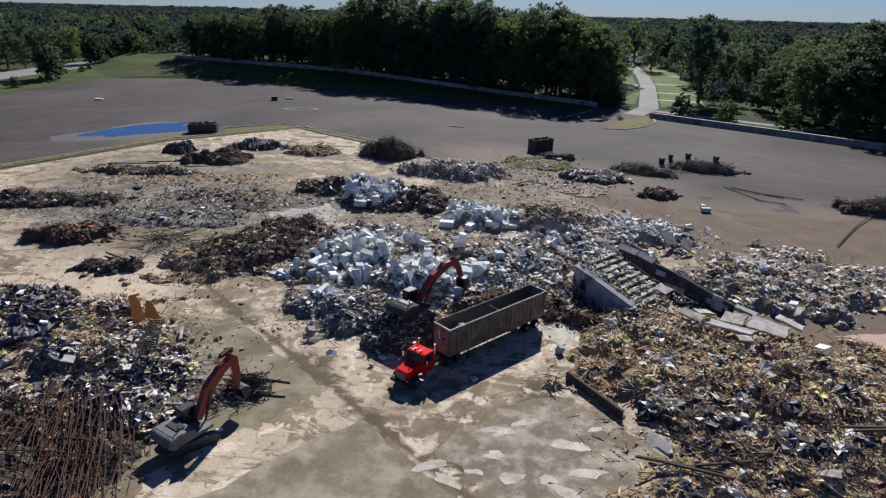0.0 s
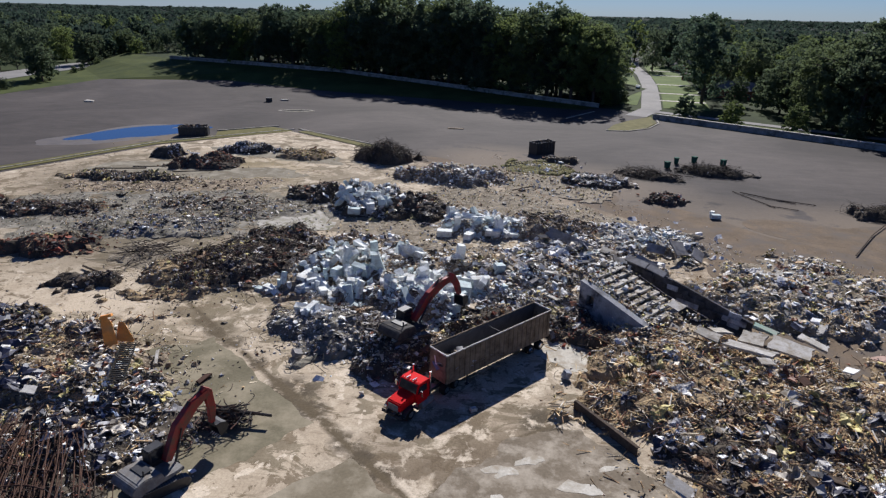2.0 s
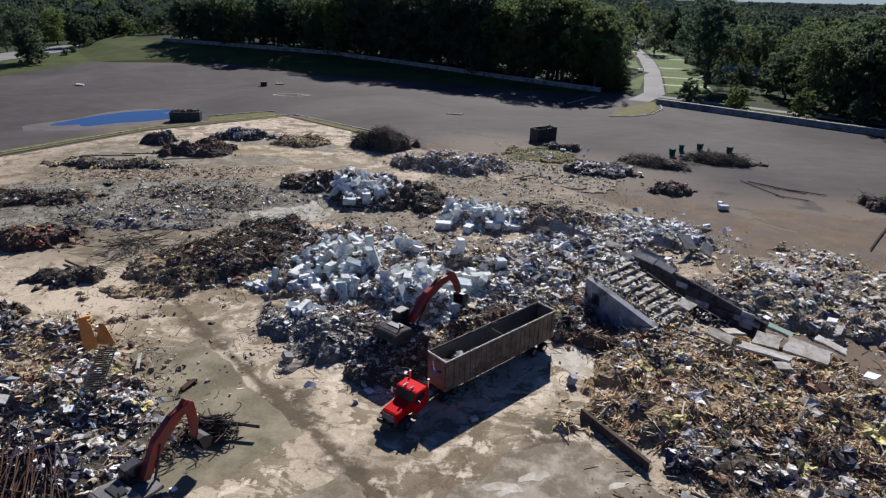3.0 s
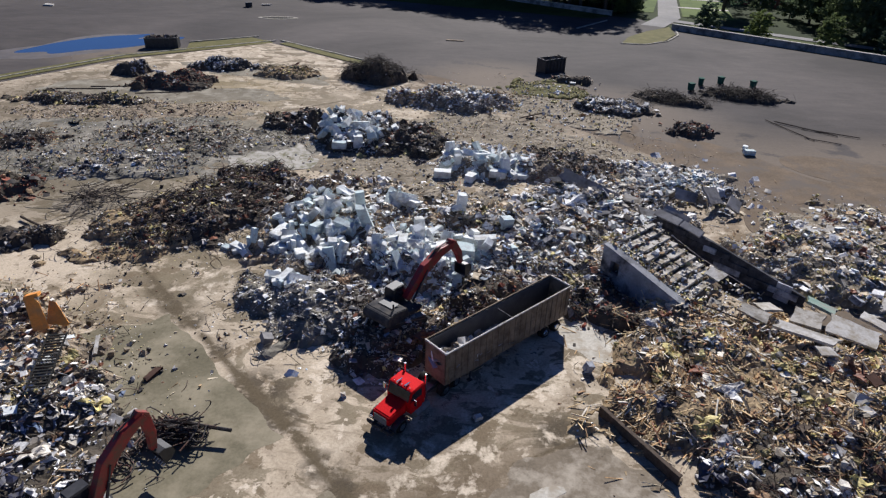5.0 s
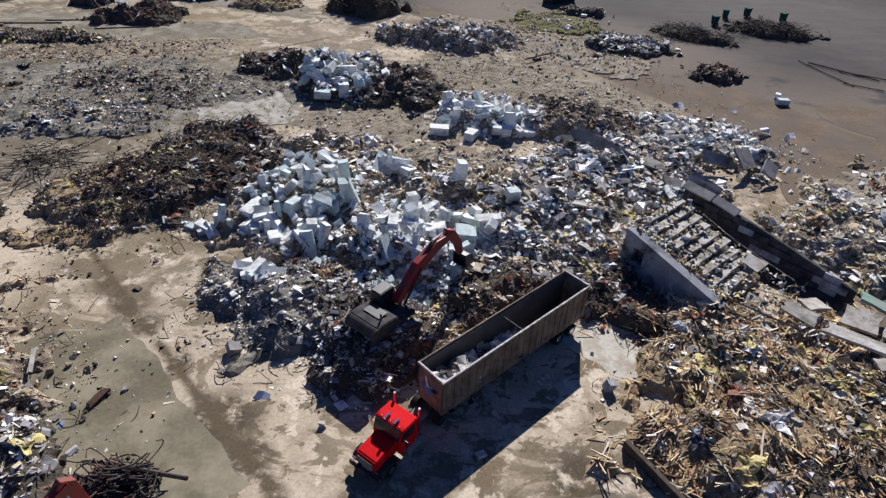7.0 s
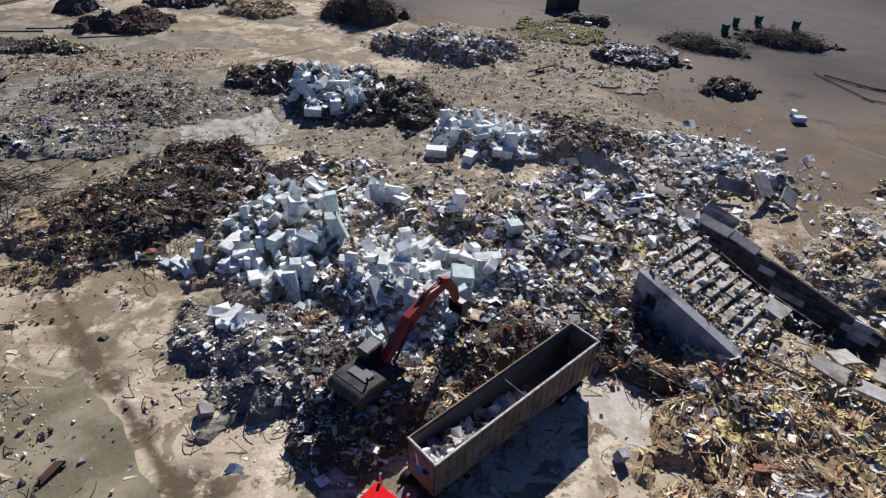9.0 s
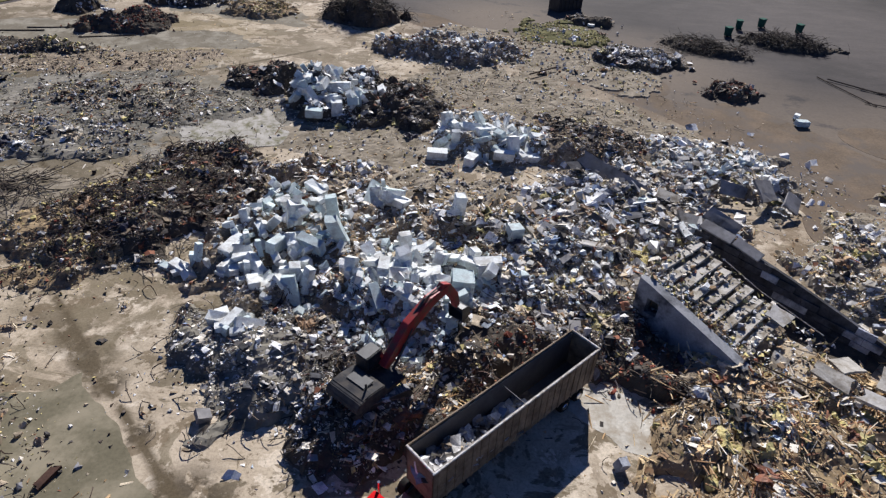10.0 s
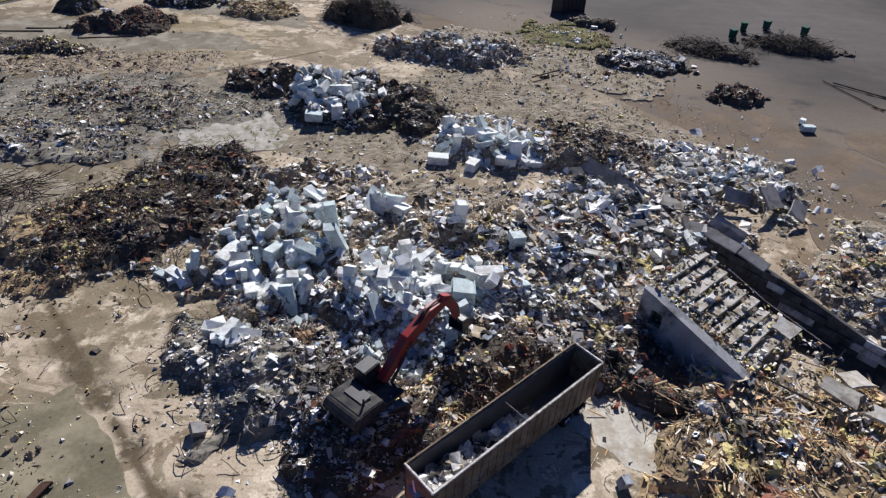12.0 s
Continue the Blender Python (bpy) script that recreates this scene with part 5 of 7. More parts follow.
def broken_slab(x, y, z, sx, sy, sz, rx, ry, rz, mat="conc", label="broken flat concrete slab lying on rubble"):
    """A slab with chipped corners and an uneven outline."""
    bm = bmesh.new()
    pts = []
    corners = [(cx * sx / 2 * rnd.uniform(0.72, 1), cy * sy / 2 * rnd.uniform(0.7, 1)) for cx, cy in ((-1, -1), (1, -1), (1, 1), (-1, 1))]
    for i in range(4):
        (ax, ay), (bx, by) = corners[i], corners[(i + 1) % 4]
        pts.append((ax, ay))
        for t in sorted(rnd.uniform(0.15, 0.85) for _ in range(2)):
            k = rnd.uniform(0.86, 1.04)
            pts.append(((ax + (bx - ax) * t) * k, (ay + (by - ay) * t) * k))
    up = [bm.verts.new((px, py, sz / 2 + rnd.gauss(0, 0.012))) for px, py in pts]
    dn = [bm.verts.new((px * 0.98, py * 0.98, -sz / 2)) for px, py in pts]
    bm.faces.new(up)
    bm.faces.new(dn[::-1])
    for i in range(len(pts)):
        j = (i + 1) % len(pts)
        bm.faces.new((up[i], dn[i], dn[j], up[j]))
    ob = part("broken_panel", bm, MAT[mat])
    ob.matrix_world = pose(x, y, z, rx, ry, rz)
    return tagged(ob, label, "broken panel", "broken panels")


MAT["greenslab"] = plain("green_painted_concrete", (0.16, 0.24, 0.20), (0.25, 0.33, 0.28), 1.0, 6.0, 0.8, dirt=(0.25, 0.24, 0.21))
for s in ((21.7, 64.6, 1.75, 1.7, 1.5, 0.12, 8, 8, -46, "walk", "pale square panel lying on the stair"),
          (29.1, 61.2, 1.3, 2.6, 1.9, 0.22, -12, 8, -40, "greenslab", "green-painted broken slab leaning on rubble"),
          (27.2, 59.5, 1.15, 2.6, 2.2, 0.25, 10, -8, -35, "conc"), (26.2, 57.3, 1.25, 4.8, 1.2, 0.25, 5, -3, -38, "walk"),
          (30.0, 58.0, 1.15, 3.9, 2.9, 0.22, 6, 4, -32, "walk", "large pale slab resting on rubble"), (32.8, 59.4, 1.0, 3.0, 1.5, 0.22, -4, 7, -50, "walk"),
          (23.4, 59.8, 1.2, 2.6, 1.5, 0.2, 9, 6, -38, "conc"), (24.8, 61.0, 1.0, 2.2, 1.6, 0.2, -8, 10, 20, "conc"), (20.5, 60.9, 0.95, 1.8, 1.2, 0.2, 12, -9, 60, "conc"),
          (26.7, 55.2, 1.3, 1.7, 1.2, 0.12, 6, 8, 10, "walk"), (33.5, 54.6, 1.1, 1.6, 1.1, 0.12, -9, 5, 40, "foam", "white board lying on rubble"),
          (14.8, 39.4, 1.0, 2.1, 1.3, 0.08, 14, 12, -38, "walk", "pale board lying on rubble"), (13.4, 83.2, 1.35, 8.6, 1.9, 0.3, 52, 4, -50, "wallc", "long slab of wall tipped onto rubble"),
          (17.8, 80.2, 1.4, 2.4, 1.3, 0.25, 15, 10, -20, "conc"), (27.0, 82.0, 1.5, 3.0, 2.4, 0.22, 38, 12, 35, "wallc"), (28.9, 80.7, 1.2, 2.2, 1.8, 0.22, 30, -16, 60, "wallc"), (24.2, 82.3, 1.2, 2.6, 1.6, 0.22, 44, 8, -15, "wallc"),
          (21.6, 76.5, 1.3, 3.4, 1.4, 0.25, 36, 8, -45, "wallc"), (18.4, 75.8, 1.8, 2.4, 1.6, 0.25, 30, 18, 10, "conc"), (33.2, 63.2, 0.7, 1.3, 1.1, 0.5, 12, 20, 30, "painted"), (35.5, 66.0, 0.9, 1.2, 0.9, 0.4, 20, 10, 70, "painted"),
          (-14.1, 54.2, 0.32, 0.9, 0.8, 0.6, 14, 20, 30, "wallc", "lone lump of concrete on the slab"), (9.4, 53.0, 0.36, 0.75, 0.7, 0.65, 10, 18, 25, "painted", "lone block with a pale face on the slab"),
          (1.6, 47.6, 0.16, 0.6, 0.4, 0.3, 5, 5, 30, "walk", "small pale lump on the slab")):
    broken_slab(*s)

SLAB_LABELS = {"conc": "broken flat concrete slab lying on rubble", "walk": "pale broken slab lying on rubble", "wallc": "grey broken wall panel lying on rubble", "foam": "white board lying on rubble", "painted": "pale painted block lying on rubble", "rust": "rusty metal plate lying on rubble", "darkblock": "dark broken panel lying on rubble", "bark": "dark wooden board lying on rubble"}
for cx, cy, rx, ry, n, lo, hi, mats in ((14.5, 80, 8, 7, 44, 0.5, 2.0, "conc walk wallc wallc foam painted darkblock bark"), (6.5, 70, 7, 7, 34, 0.5, 1.5, "conc conc walk wallc painted bark darkblock foam"), (25.5, 86.5, 7, 5, 22, 0.5, 1.6, "foam walk walk conc wallc"),
                                        (33.5, 69.5, 5, 8, 24, 0.4, 1.3, "walk conc foam painted"), (40, 74, 7, 7, 16, 0.4, 1.1, "walk conc foam"), (21, 51, 9, 6, 24, 0.4, 1.2, "walk bark bark conc rust bark"), (31, 46, 11, 8, 30, 0.4, 1.3, "walk foam bark darkblock conc rust bark darkblock"),
                                        (24, 39, 9, 5, 18, 0.4, 1.3, "walk bark darkblock rust bark"), (-36, 48, 11, 8, 34, 0.4, 1.3, "walk foam bark darkblock conc rust darkblock"), (-25.5, 43, 5, 4, 14, 0.4, 1.1, "walk foam darkblock"), (-11, 60, 5, 5, 6, 0.3, 0.8, "darkblock walk darkblock foam"), (-3, 118, 8, 4, 16, 0.5, 1.4, "foam walk conc")):
    for i in range(n):
        a, r = rnd.uniform(0, 6.283), math.sqrt(rnd.random())
        x, y, mat = cx + rx * r * math.cos(a), cy + ry * r * math.sin(a), rnd.choice(mats.split())
        size = lo + (hi - lo) * rnd.random() ** 2
        z = float(lie(np.array([x]), np.array([y]))[0])
        broken_slab(x, y, z + 0.10 + 0.10 * size, size * rnd.uniform(0.9, 1.6), size * rnd.uniform(0.35, 0.9), rnd.choice((0.06, 0.1, 0.16, 0.22)), rnd.gauss(0, 14), rnd.gauss(0, 14), rnd.uniform(0, 360), mat, SLAB_LABELS[mat])

# long steel channel lying beside the timber heap
bm = bmesh.new()
box(bm, 6.5, 0.10, 0.68, pose(0, 0, 0.36))
box(bm, 6.5, 0.30, 0.07, pose(0, 0.1, 0.70), bevel=0.02)
box(bm, 6.5, 0.30, 0.07, pose(0, 0.1, 0.05))
ob = part("steel_channel", bm, MAT["bark"])
ob.matrix_world = pose(11.3, 46.0, 0.0, 0, 0, -56)
tagged(ob, "long dark rusty steel channel lying on edge", "steel beam")
for x, y, z, L, a, b in ((15.9, 37.2, 0.9, 6.5, -8, 3), (17.2, 36.6, 0.95, 5.5, -14, 2), (18.5, 37.4, 1.1, 4.0, 6, -4), (30.5, 41.5, 1.8, 5.5, 8, 3), (31.2, 41.1, 1.9, 5.0, 4, -2), (9.2, 112.0, 0.4, 5.0, 40, 0)):
    bm = bmesh.new()
    prism(bm, [(-L / 2, 0), (L / 2, 0), (L / 2 - 0.1, 0.18), (-L / 2 + 0.15, 0.16)], 0.16)
    ob = part("timber_beam", bm, MAT["bark"])
    ob.matrix_world = pose(x, y, z, 0, b, a)
    tagged(ob, "dark weathered timber beam lying on rubble", "beam", "loose beams")


# ---------------------------------------------------------------- white foam blocks
def foam_meshes():
    out = []
    for i in range(7):
        bm = bmesh.new()
        box(bm, 1, 1, 1, bevel=0.035)
        for v in bm.verts:
            v.co += Vector((rnd.gauss(0, 0.022), rnd.gauss(0, 0.03), rnd.gauss(0, 0.03)))
        if i % 3 == 2:
            corner = max(bm.verts, key=lambda v: v.co.x + v.co.y + v.co.z)
            for v in bm.verts:
                if (v.co - corner.co).length < 0.25:
                    v.co -= Vector((0.16, 0.14, 0.2))
        me = bpy.data.meshes.new("foam_block")
        bmesh.ops.recalc_face_normals(bm, faces=bm.faces)
        bm.to_mesh(me)
        bm.free()
        me.materials.append(MAT["foamblue" if i in (1, 4) else "foam"])
        out.append(me)
    return out


FOAM = foam_meshes()


def foam_block(x, y, z, size, turn):
    ob = new("foam_block", rnd.choice(FOAM))
    ob.matrix_world = Matrix.Translation((x, y, z)) @ Euler(turn).to_matrix().to_4x4() @ Matrix.Diagonal((*size, 1))
    return tagged(ob, "dirty white foam block with chipped edges in a heap", "foam block", "foam blocks")


for cx, cy, rx, ry, n, lift, big in ((-13.4, 70.2, 4.1, 5.8, 56, 1.1, 0.95), (-14.2, 76.3, 3.2, 2.5, 16, 0.4, 0.75), (-13.2, 65.4, 2.8, 2.4, 20, 0.5, 0.9), (-6.0, 77.2, 2.3, 1.3, 12, 0.8, 1.05), (-0.9, 74.2, 0.7, 1.0, 3, 0.4, 0.8),
                                     (-2.0, 67.4, 4.8, 1.7, 36, 0.6, 0.95), (-5.8, 66.0, 2.2, 1.4, 14, 0.5, 0.9), (-3.6, 64.4, 4.2, 1.8, 26, 0.4, 0.7), (-14.2, 61.0, 1.8, 1.2, 8, 0.3, 1.0), (-10.5, 62.6, 1.0, 0.6, 3, 0.2, 1.0),
                                     (2.2, 90.5, 5.4, 3.4, 46, 0.6, 0.95), (-15.5, 99.2, 5.6, 4.4, 40, 0.55, 1.1), (-19.5, 67.0, 3.0, 1.0, 10, 0.2, 0.8)):
    for i in range(n):
        a, r = rnd.uniform(0, 6.283), math.sqrt(rnd.random())
        x, y = cx + rx * r * math.cos(a), cy + ry * r * math.sin(a)
        k = rnd.choice((0.55, 0.75, 0.9, 1.0, 1.15))
        s = (rnd.uniform(1.2, 2.5) * big * k, rnd.uniform(0.5, 1.05) * big * k, rnd.uniform(0.4, 0.85) * big * k)
        z = float(lie(np.array([x]), np.array([y]))[0]) + 0.2 * s[2] + rnd.uniform(0, lift) * (1 - r * 0.7)
        foam_block(x, y, z, s, (rnd.gauss(0, 0.35), rnd.choice((rnd.gauss(0, 0.35), rnd.gauss(0, 0.35), rnd.uniform(0.8, 1.5))), rnd.uniform(0, 6.28)))
for x, y, s, a in ((-16.8, 93.9, (1.8, 1.0, 0.9), 0.1), (-14.6, 95.2, (1.2, 0.8, 1.6), 0.3), (38.0, 100.4, (1.5, 0.8, 0.6), 0.1), (38.2, 102.4, (0.8, 0.6, 0.5), 1.0), (-3.0, 87.2, (2.0, 1.0, 0.95), 0.05), (0.4, 86.6, (1.6, 1.0, 0.8), 1.2), (3.6, 87.2, (2.0, 0.9, 0.8), -0.1), (6.0, 87.8, (2.4, 0.9, 0.7), 0.15), (-20.8, 67.3, (1.6, 0.8, 0.7), -0.5)):
    foam_block(x, y, float(lie(np.array([x]), np.array([y]))[0]) + 0.42 * s[2], s, (0.05, 0.04, a))
# upright and leaning long blocks, and one broad slab of foam
for x, y, s, turn in ((-10.0, 71.6, (0.9, 0.8, 3.4), (0.10, -0.06, 0.25)), (-9.2, 69.4, (0.9, 0.75, 2.9), (0.15, -0.3, 0.15)), (-10.9, 68.0, (2.0, 0.7, 1.2), (0.25, 0.1, -0.35)), (-13.0, 71.5, (1.1, 0.9, 2.2), (0.1, 0.15, 0.5)), (-0.4, 74.6, (0.9, 0.8, 2.0), (0.05, 0.08, 0.3)), (4.1, 73.0, (1.2, 1.0, 1.1), (0.1, 0.1, 0.4)),
                      (-4.0, 66.8, (0.95, 0.8, 2.0), (0.25, -0.15, 0.5)), (0.2, 65.6, (1.6, 1.3, 1.3), (0.1, 0.05, 0.1)), (-11.6, 65.6, (0.8, 0.7, 1.9), (0.1, 0.1, 0.3)), (-13.8, 65.2, (2.4, 0.8, 0.8), (0.1, -0.45, 0.9))):
    foam_block(x, y, float(lie(np.array([x]), np.array([y]))[0]) + 0.4 * s[2], s, turn)
# the many smaller foam bits between the blocks
bits = tagged(thing("foam_rubble", "loose heap of small broken white foam bits", "foam rubble"), kind="stuff")
for cx, cy, rx, ry, n, lo, hi in ((-4.0, 62.6, 4.0, 3.8, 380, 0.15, 0.75), (-2.6, 65.8, 5.4, 3.0, 300, 0.15, 0.65), (-8.0, 69.5, 8.5, 7.0, 220, 0.12, 0.6), (-12.9, 71.0, 6.0, 6.0, 220, 0.15, 0.7), (2.2, 90.5, 6.0, 3.8, 130, 0.15, 0.7), (-15.5, 99.2, 5.0, 4.2, 90, 0.15, 0.7), (24.0, 87.0, 6.5, 4.5, 200, 0.12, 0.7), (-2.0, 118.0, 5.0, 3.0, 70, 0.15, 0.7), (12.0, 76.0, 9.0, 8.0, 130, 0.12, 0.6), (17.5, 72.0, 4.0, 4.0, 80, 0.15, 0.6), (6.0, 70.0, 6.0, 5.0, 190, 0.12, 0.55)):
    a, r = rng.uniform(0, 6.283, n), np.sqrt(rng.random(n))
    x, y = cx + rx * r * np.cos(a), cy + ry * r * np.sin(a)
    for mat, part_of in (("foam", slice(0, n * 2 // 3)), ("foamblue", slice(n * 2 // 3, n))):
        loose("foam_bits", "chunk", mat, x[part_of], y[part_of], lo, hi, bits, (0, 0))
bm = bmesh.new()
bmesh.ops.create_icosphere(bm, subdivisions=3, radius=0.62)
for v in bm.verts:
    v.co *= 1 + 0.16 * noise.noise(v.co * 2.2)
    v.co.z *= 0.8
ob = part("white_sack", bm, MAT["foam"], smooth=True)
ob.location = (2.5, 61.5, 2.35)
tagged(ob, "round white sack lying on the soil heap", "sack")


# ---------------------------------------------------------------- vehicles
def wheel(name, parent, x, y, r, w, rim="chrome"):
    bm = bmesh.new()
    bmesh.ops.create_cone(bm, cap_ends=True, segments=28, radius1=r, radius2=r, depth=w, matrix=pose(x, y, r, 90))
    bmesh.ops.bevel(bm, geom=[e for e in bm.edges if len(e.link_faces) == 2 and e.calc_face_angle(0) > 1.0], offset=0.06, segments=2, affect="EDGES")
    tyre = part(name, bm, MAT["rubber"], parent)
    bm = bmesh.new()
    for s in (-1, 1):
        bmesh.ops.create_cone(bm, cap_ends=True, segments=20, radius1=r * 0.55, radius2=r * 0.45, depth=0.06, matrix=pose(x, y + s * (w / 2 + 0.01), r, 90))
    part("rim", bm, MAT[rim], tyre)
    return tyre


def dump_trailer(m):
    tr = thing("dump_trailer", "dusty tan steel dump trailer with a pale top rail, part loaded", "trailer", m=m)
    L, W, low, top = 12.75, 2.02, 1.1, 3.66
    for side in (-1, 1):
        bm = bmesh.new()
        box(bm, L, 0.08, top - low, pose(L / 2, side * (W / 2 - 0.04), (low + top) / 2))
        wall = part("side_panel", bm, MAT["trailer"], tr)
        bm = bmesh.new()
        box(bm, 0.11, 0.05, top - low - 0.1)
        first = part("rib", bm, MAT["trailer"], wall)
        first.location = (0.35, side * (W / 2 + 0.024), (low + top) / 2 - 0.05)
        for i in range(1, 22):
            o = first.copy()
            scene.collection.objects.link(o)
            o.location.x = 0.35 + i * 0.574
        bm = bmesh.new()
        box(bm, L + 0.1, 0.11, 0.10, pose(L / 2, side * (W / 2 + 0.01), top + 0.05), bevel=0.02)
        part("top_rail", bm, MAT["rail" if side < 0 else "trailer"], wall, "worn top rail")
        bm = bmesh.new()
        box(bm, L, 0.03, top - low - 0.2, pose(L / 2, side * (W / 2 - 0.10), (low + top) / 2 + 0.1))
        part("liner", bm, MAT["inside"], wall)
        bm = bmesh.new()
        box(bm, L - 0.6, 0.16, 0.35, pose(L / 2, side * 0.5, low - 0.22))
        part("chassis_rail", bm, MAT["black"], tr)
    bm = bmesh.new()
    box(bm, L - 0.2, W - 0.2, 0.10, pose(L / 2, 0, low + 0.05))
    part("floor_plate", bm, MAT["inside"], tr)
    bm = bmesh.new()
    box(bm, 0.08, W, top - low, pose(0.04, 0, (low + top) / 2))
    part("front_panel", bm, MAT["trailer"], tr)
    bm = bmesh.new()
    box(bm, 0.12, W + 0.1, 0.12, pose(0.04, 0, top + 0.055), bevel=0.02)
    part("front_rail", bm, MAT["rail"], tr)
    bm = bmesh.new()
    box(bm, 0.10, W - 0.04, top - low, pose(L - 0.03, 0, (low + top) / 2), bevel=0.02)
    gate = part("tailgate", bm, MAT["trailer"], tr)
    bm = bmesh.new()
    box(bm, 0.12, W + 0.1, 0.12, pose(L, 0, top + 0.055), bevel=0.02)
    part("gate_rail", bm, MAT["rail"], gate)
    bm = bmesh.new()
    tube(bm, (L * 0.52, -W / 2, top - 0.25), (L * 0.52, W / 2, top - 0.25), 0.035, seg=8)
    part("cross_bar", bm, MAT["inside"], tr)
    for x in (L - 1.1, L - 2.4):
        for y in (-0.78, 0.78):
            wheel("tyre", tr, x, y, 0.46, 0.5)
    for s in (-0.75, 0.75):
        bm = bmesh.new()
        tube(bm, (2.6, s, 0.05), (2.6, s, 1.0), 0.07, seg=8)
        box(bm, 0.3, 0.3, 0.05, pose(2.6, s, 0.03))
        part("landing_leg", bm, MAT["black"], tr)
    return tr


U = 45.0
du, dn = Vector((math.cos(radians(U)), math.sin(radians(U)), 0)), Vector((-math.sin(radians(U)), math.cos(radians(U)), 0))
nose = Vector((-1.37, 50.02, 0))
TR = Matrix.Translation(nose) @ pose(0, 0, 0, 0, 0, U)
dump_trailer(TR)
n = 900
lx = rng.uniform(0.3, 8.0, n) ** 1.0
ly = rng.uniform(-0.62, 0.62, n)
px, py = nose.x + du.x * lx + dn.x * ly, nose.y + du.y * lx + dn.y * ly
load = thing("trailer_load", "white and grey rubble loaded in the trailer", "rubble load", m=Matrix.Translation(nose))
lift = 1.35 + np.clip(1.55 - 0.19 * lx, 0.0, 2) * (0.6 + 0.8 * fnoise(lx, ly, 0.9)) * rng.uniform(0.2, 1, n)
loose("rubble", "chunk", "whitebits", px[:420], py[:420], 0.15, 0.6, load, nose, lift[:420])
loose("rubble", "chunk", "greybits", px[420:760], py[420:760], 0.15, 0.6, load, nose, lift[420:760])
loose("torn_sheeting", "sheet", "bluebits", px[760:], py[760:], 0.3, 0.9, load, nose, lift[760:])
gx, gy = np.meshgrid(np.linspace(0.15, 9.0, 46), np.linspace(-0.88, 0.88, 11), indexing="ij")
gz = 1.21 + np.clip(1.35 - 0.17 * gx, 0, 2) * (0.5 + 0.8 * fnoise(gx, gy, 0.9))
idx = np.arange(gx.size).reshape(gx.shape)
quad = np.stack([idx[:-1, :-1], idx[1:, :-1], idx[1:, 1:], idx[:-1, 1:]], -1).reshape(-1, 4)
mound = new("mound", raw_mesh("mound", np.stack([du.x * gx + dn.x * gy, du.y * gx + dn.y * gy, gz], -1).reshape(-1, 3), quad, MAT["soil"]))
mound.parent = load


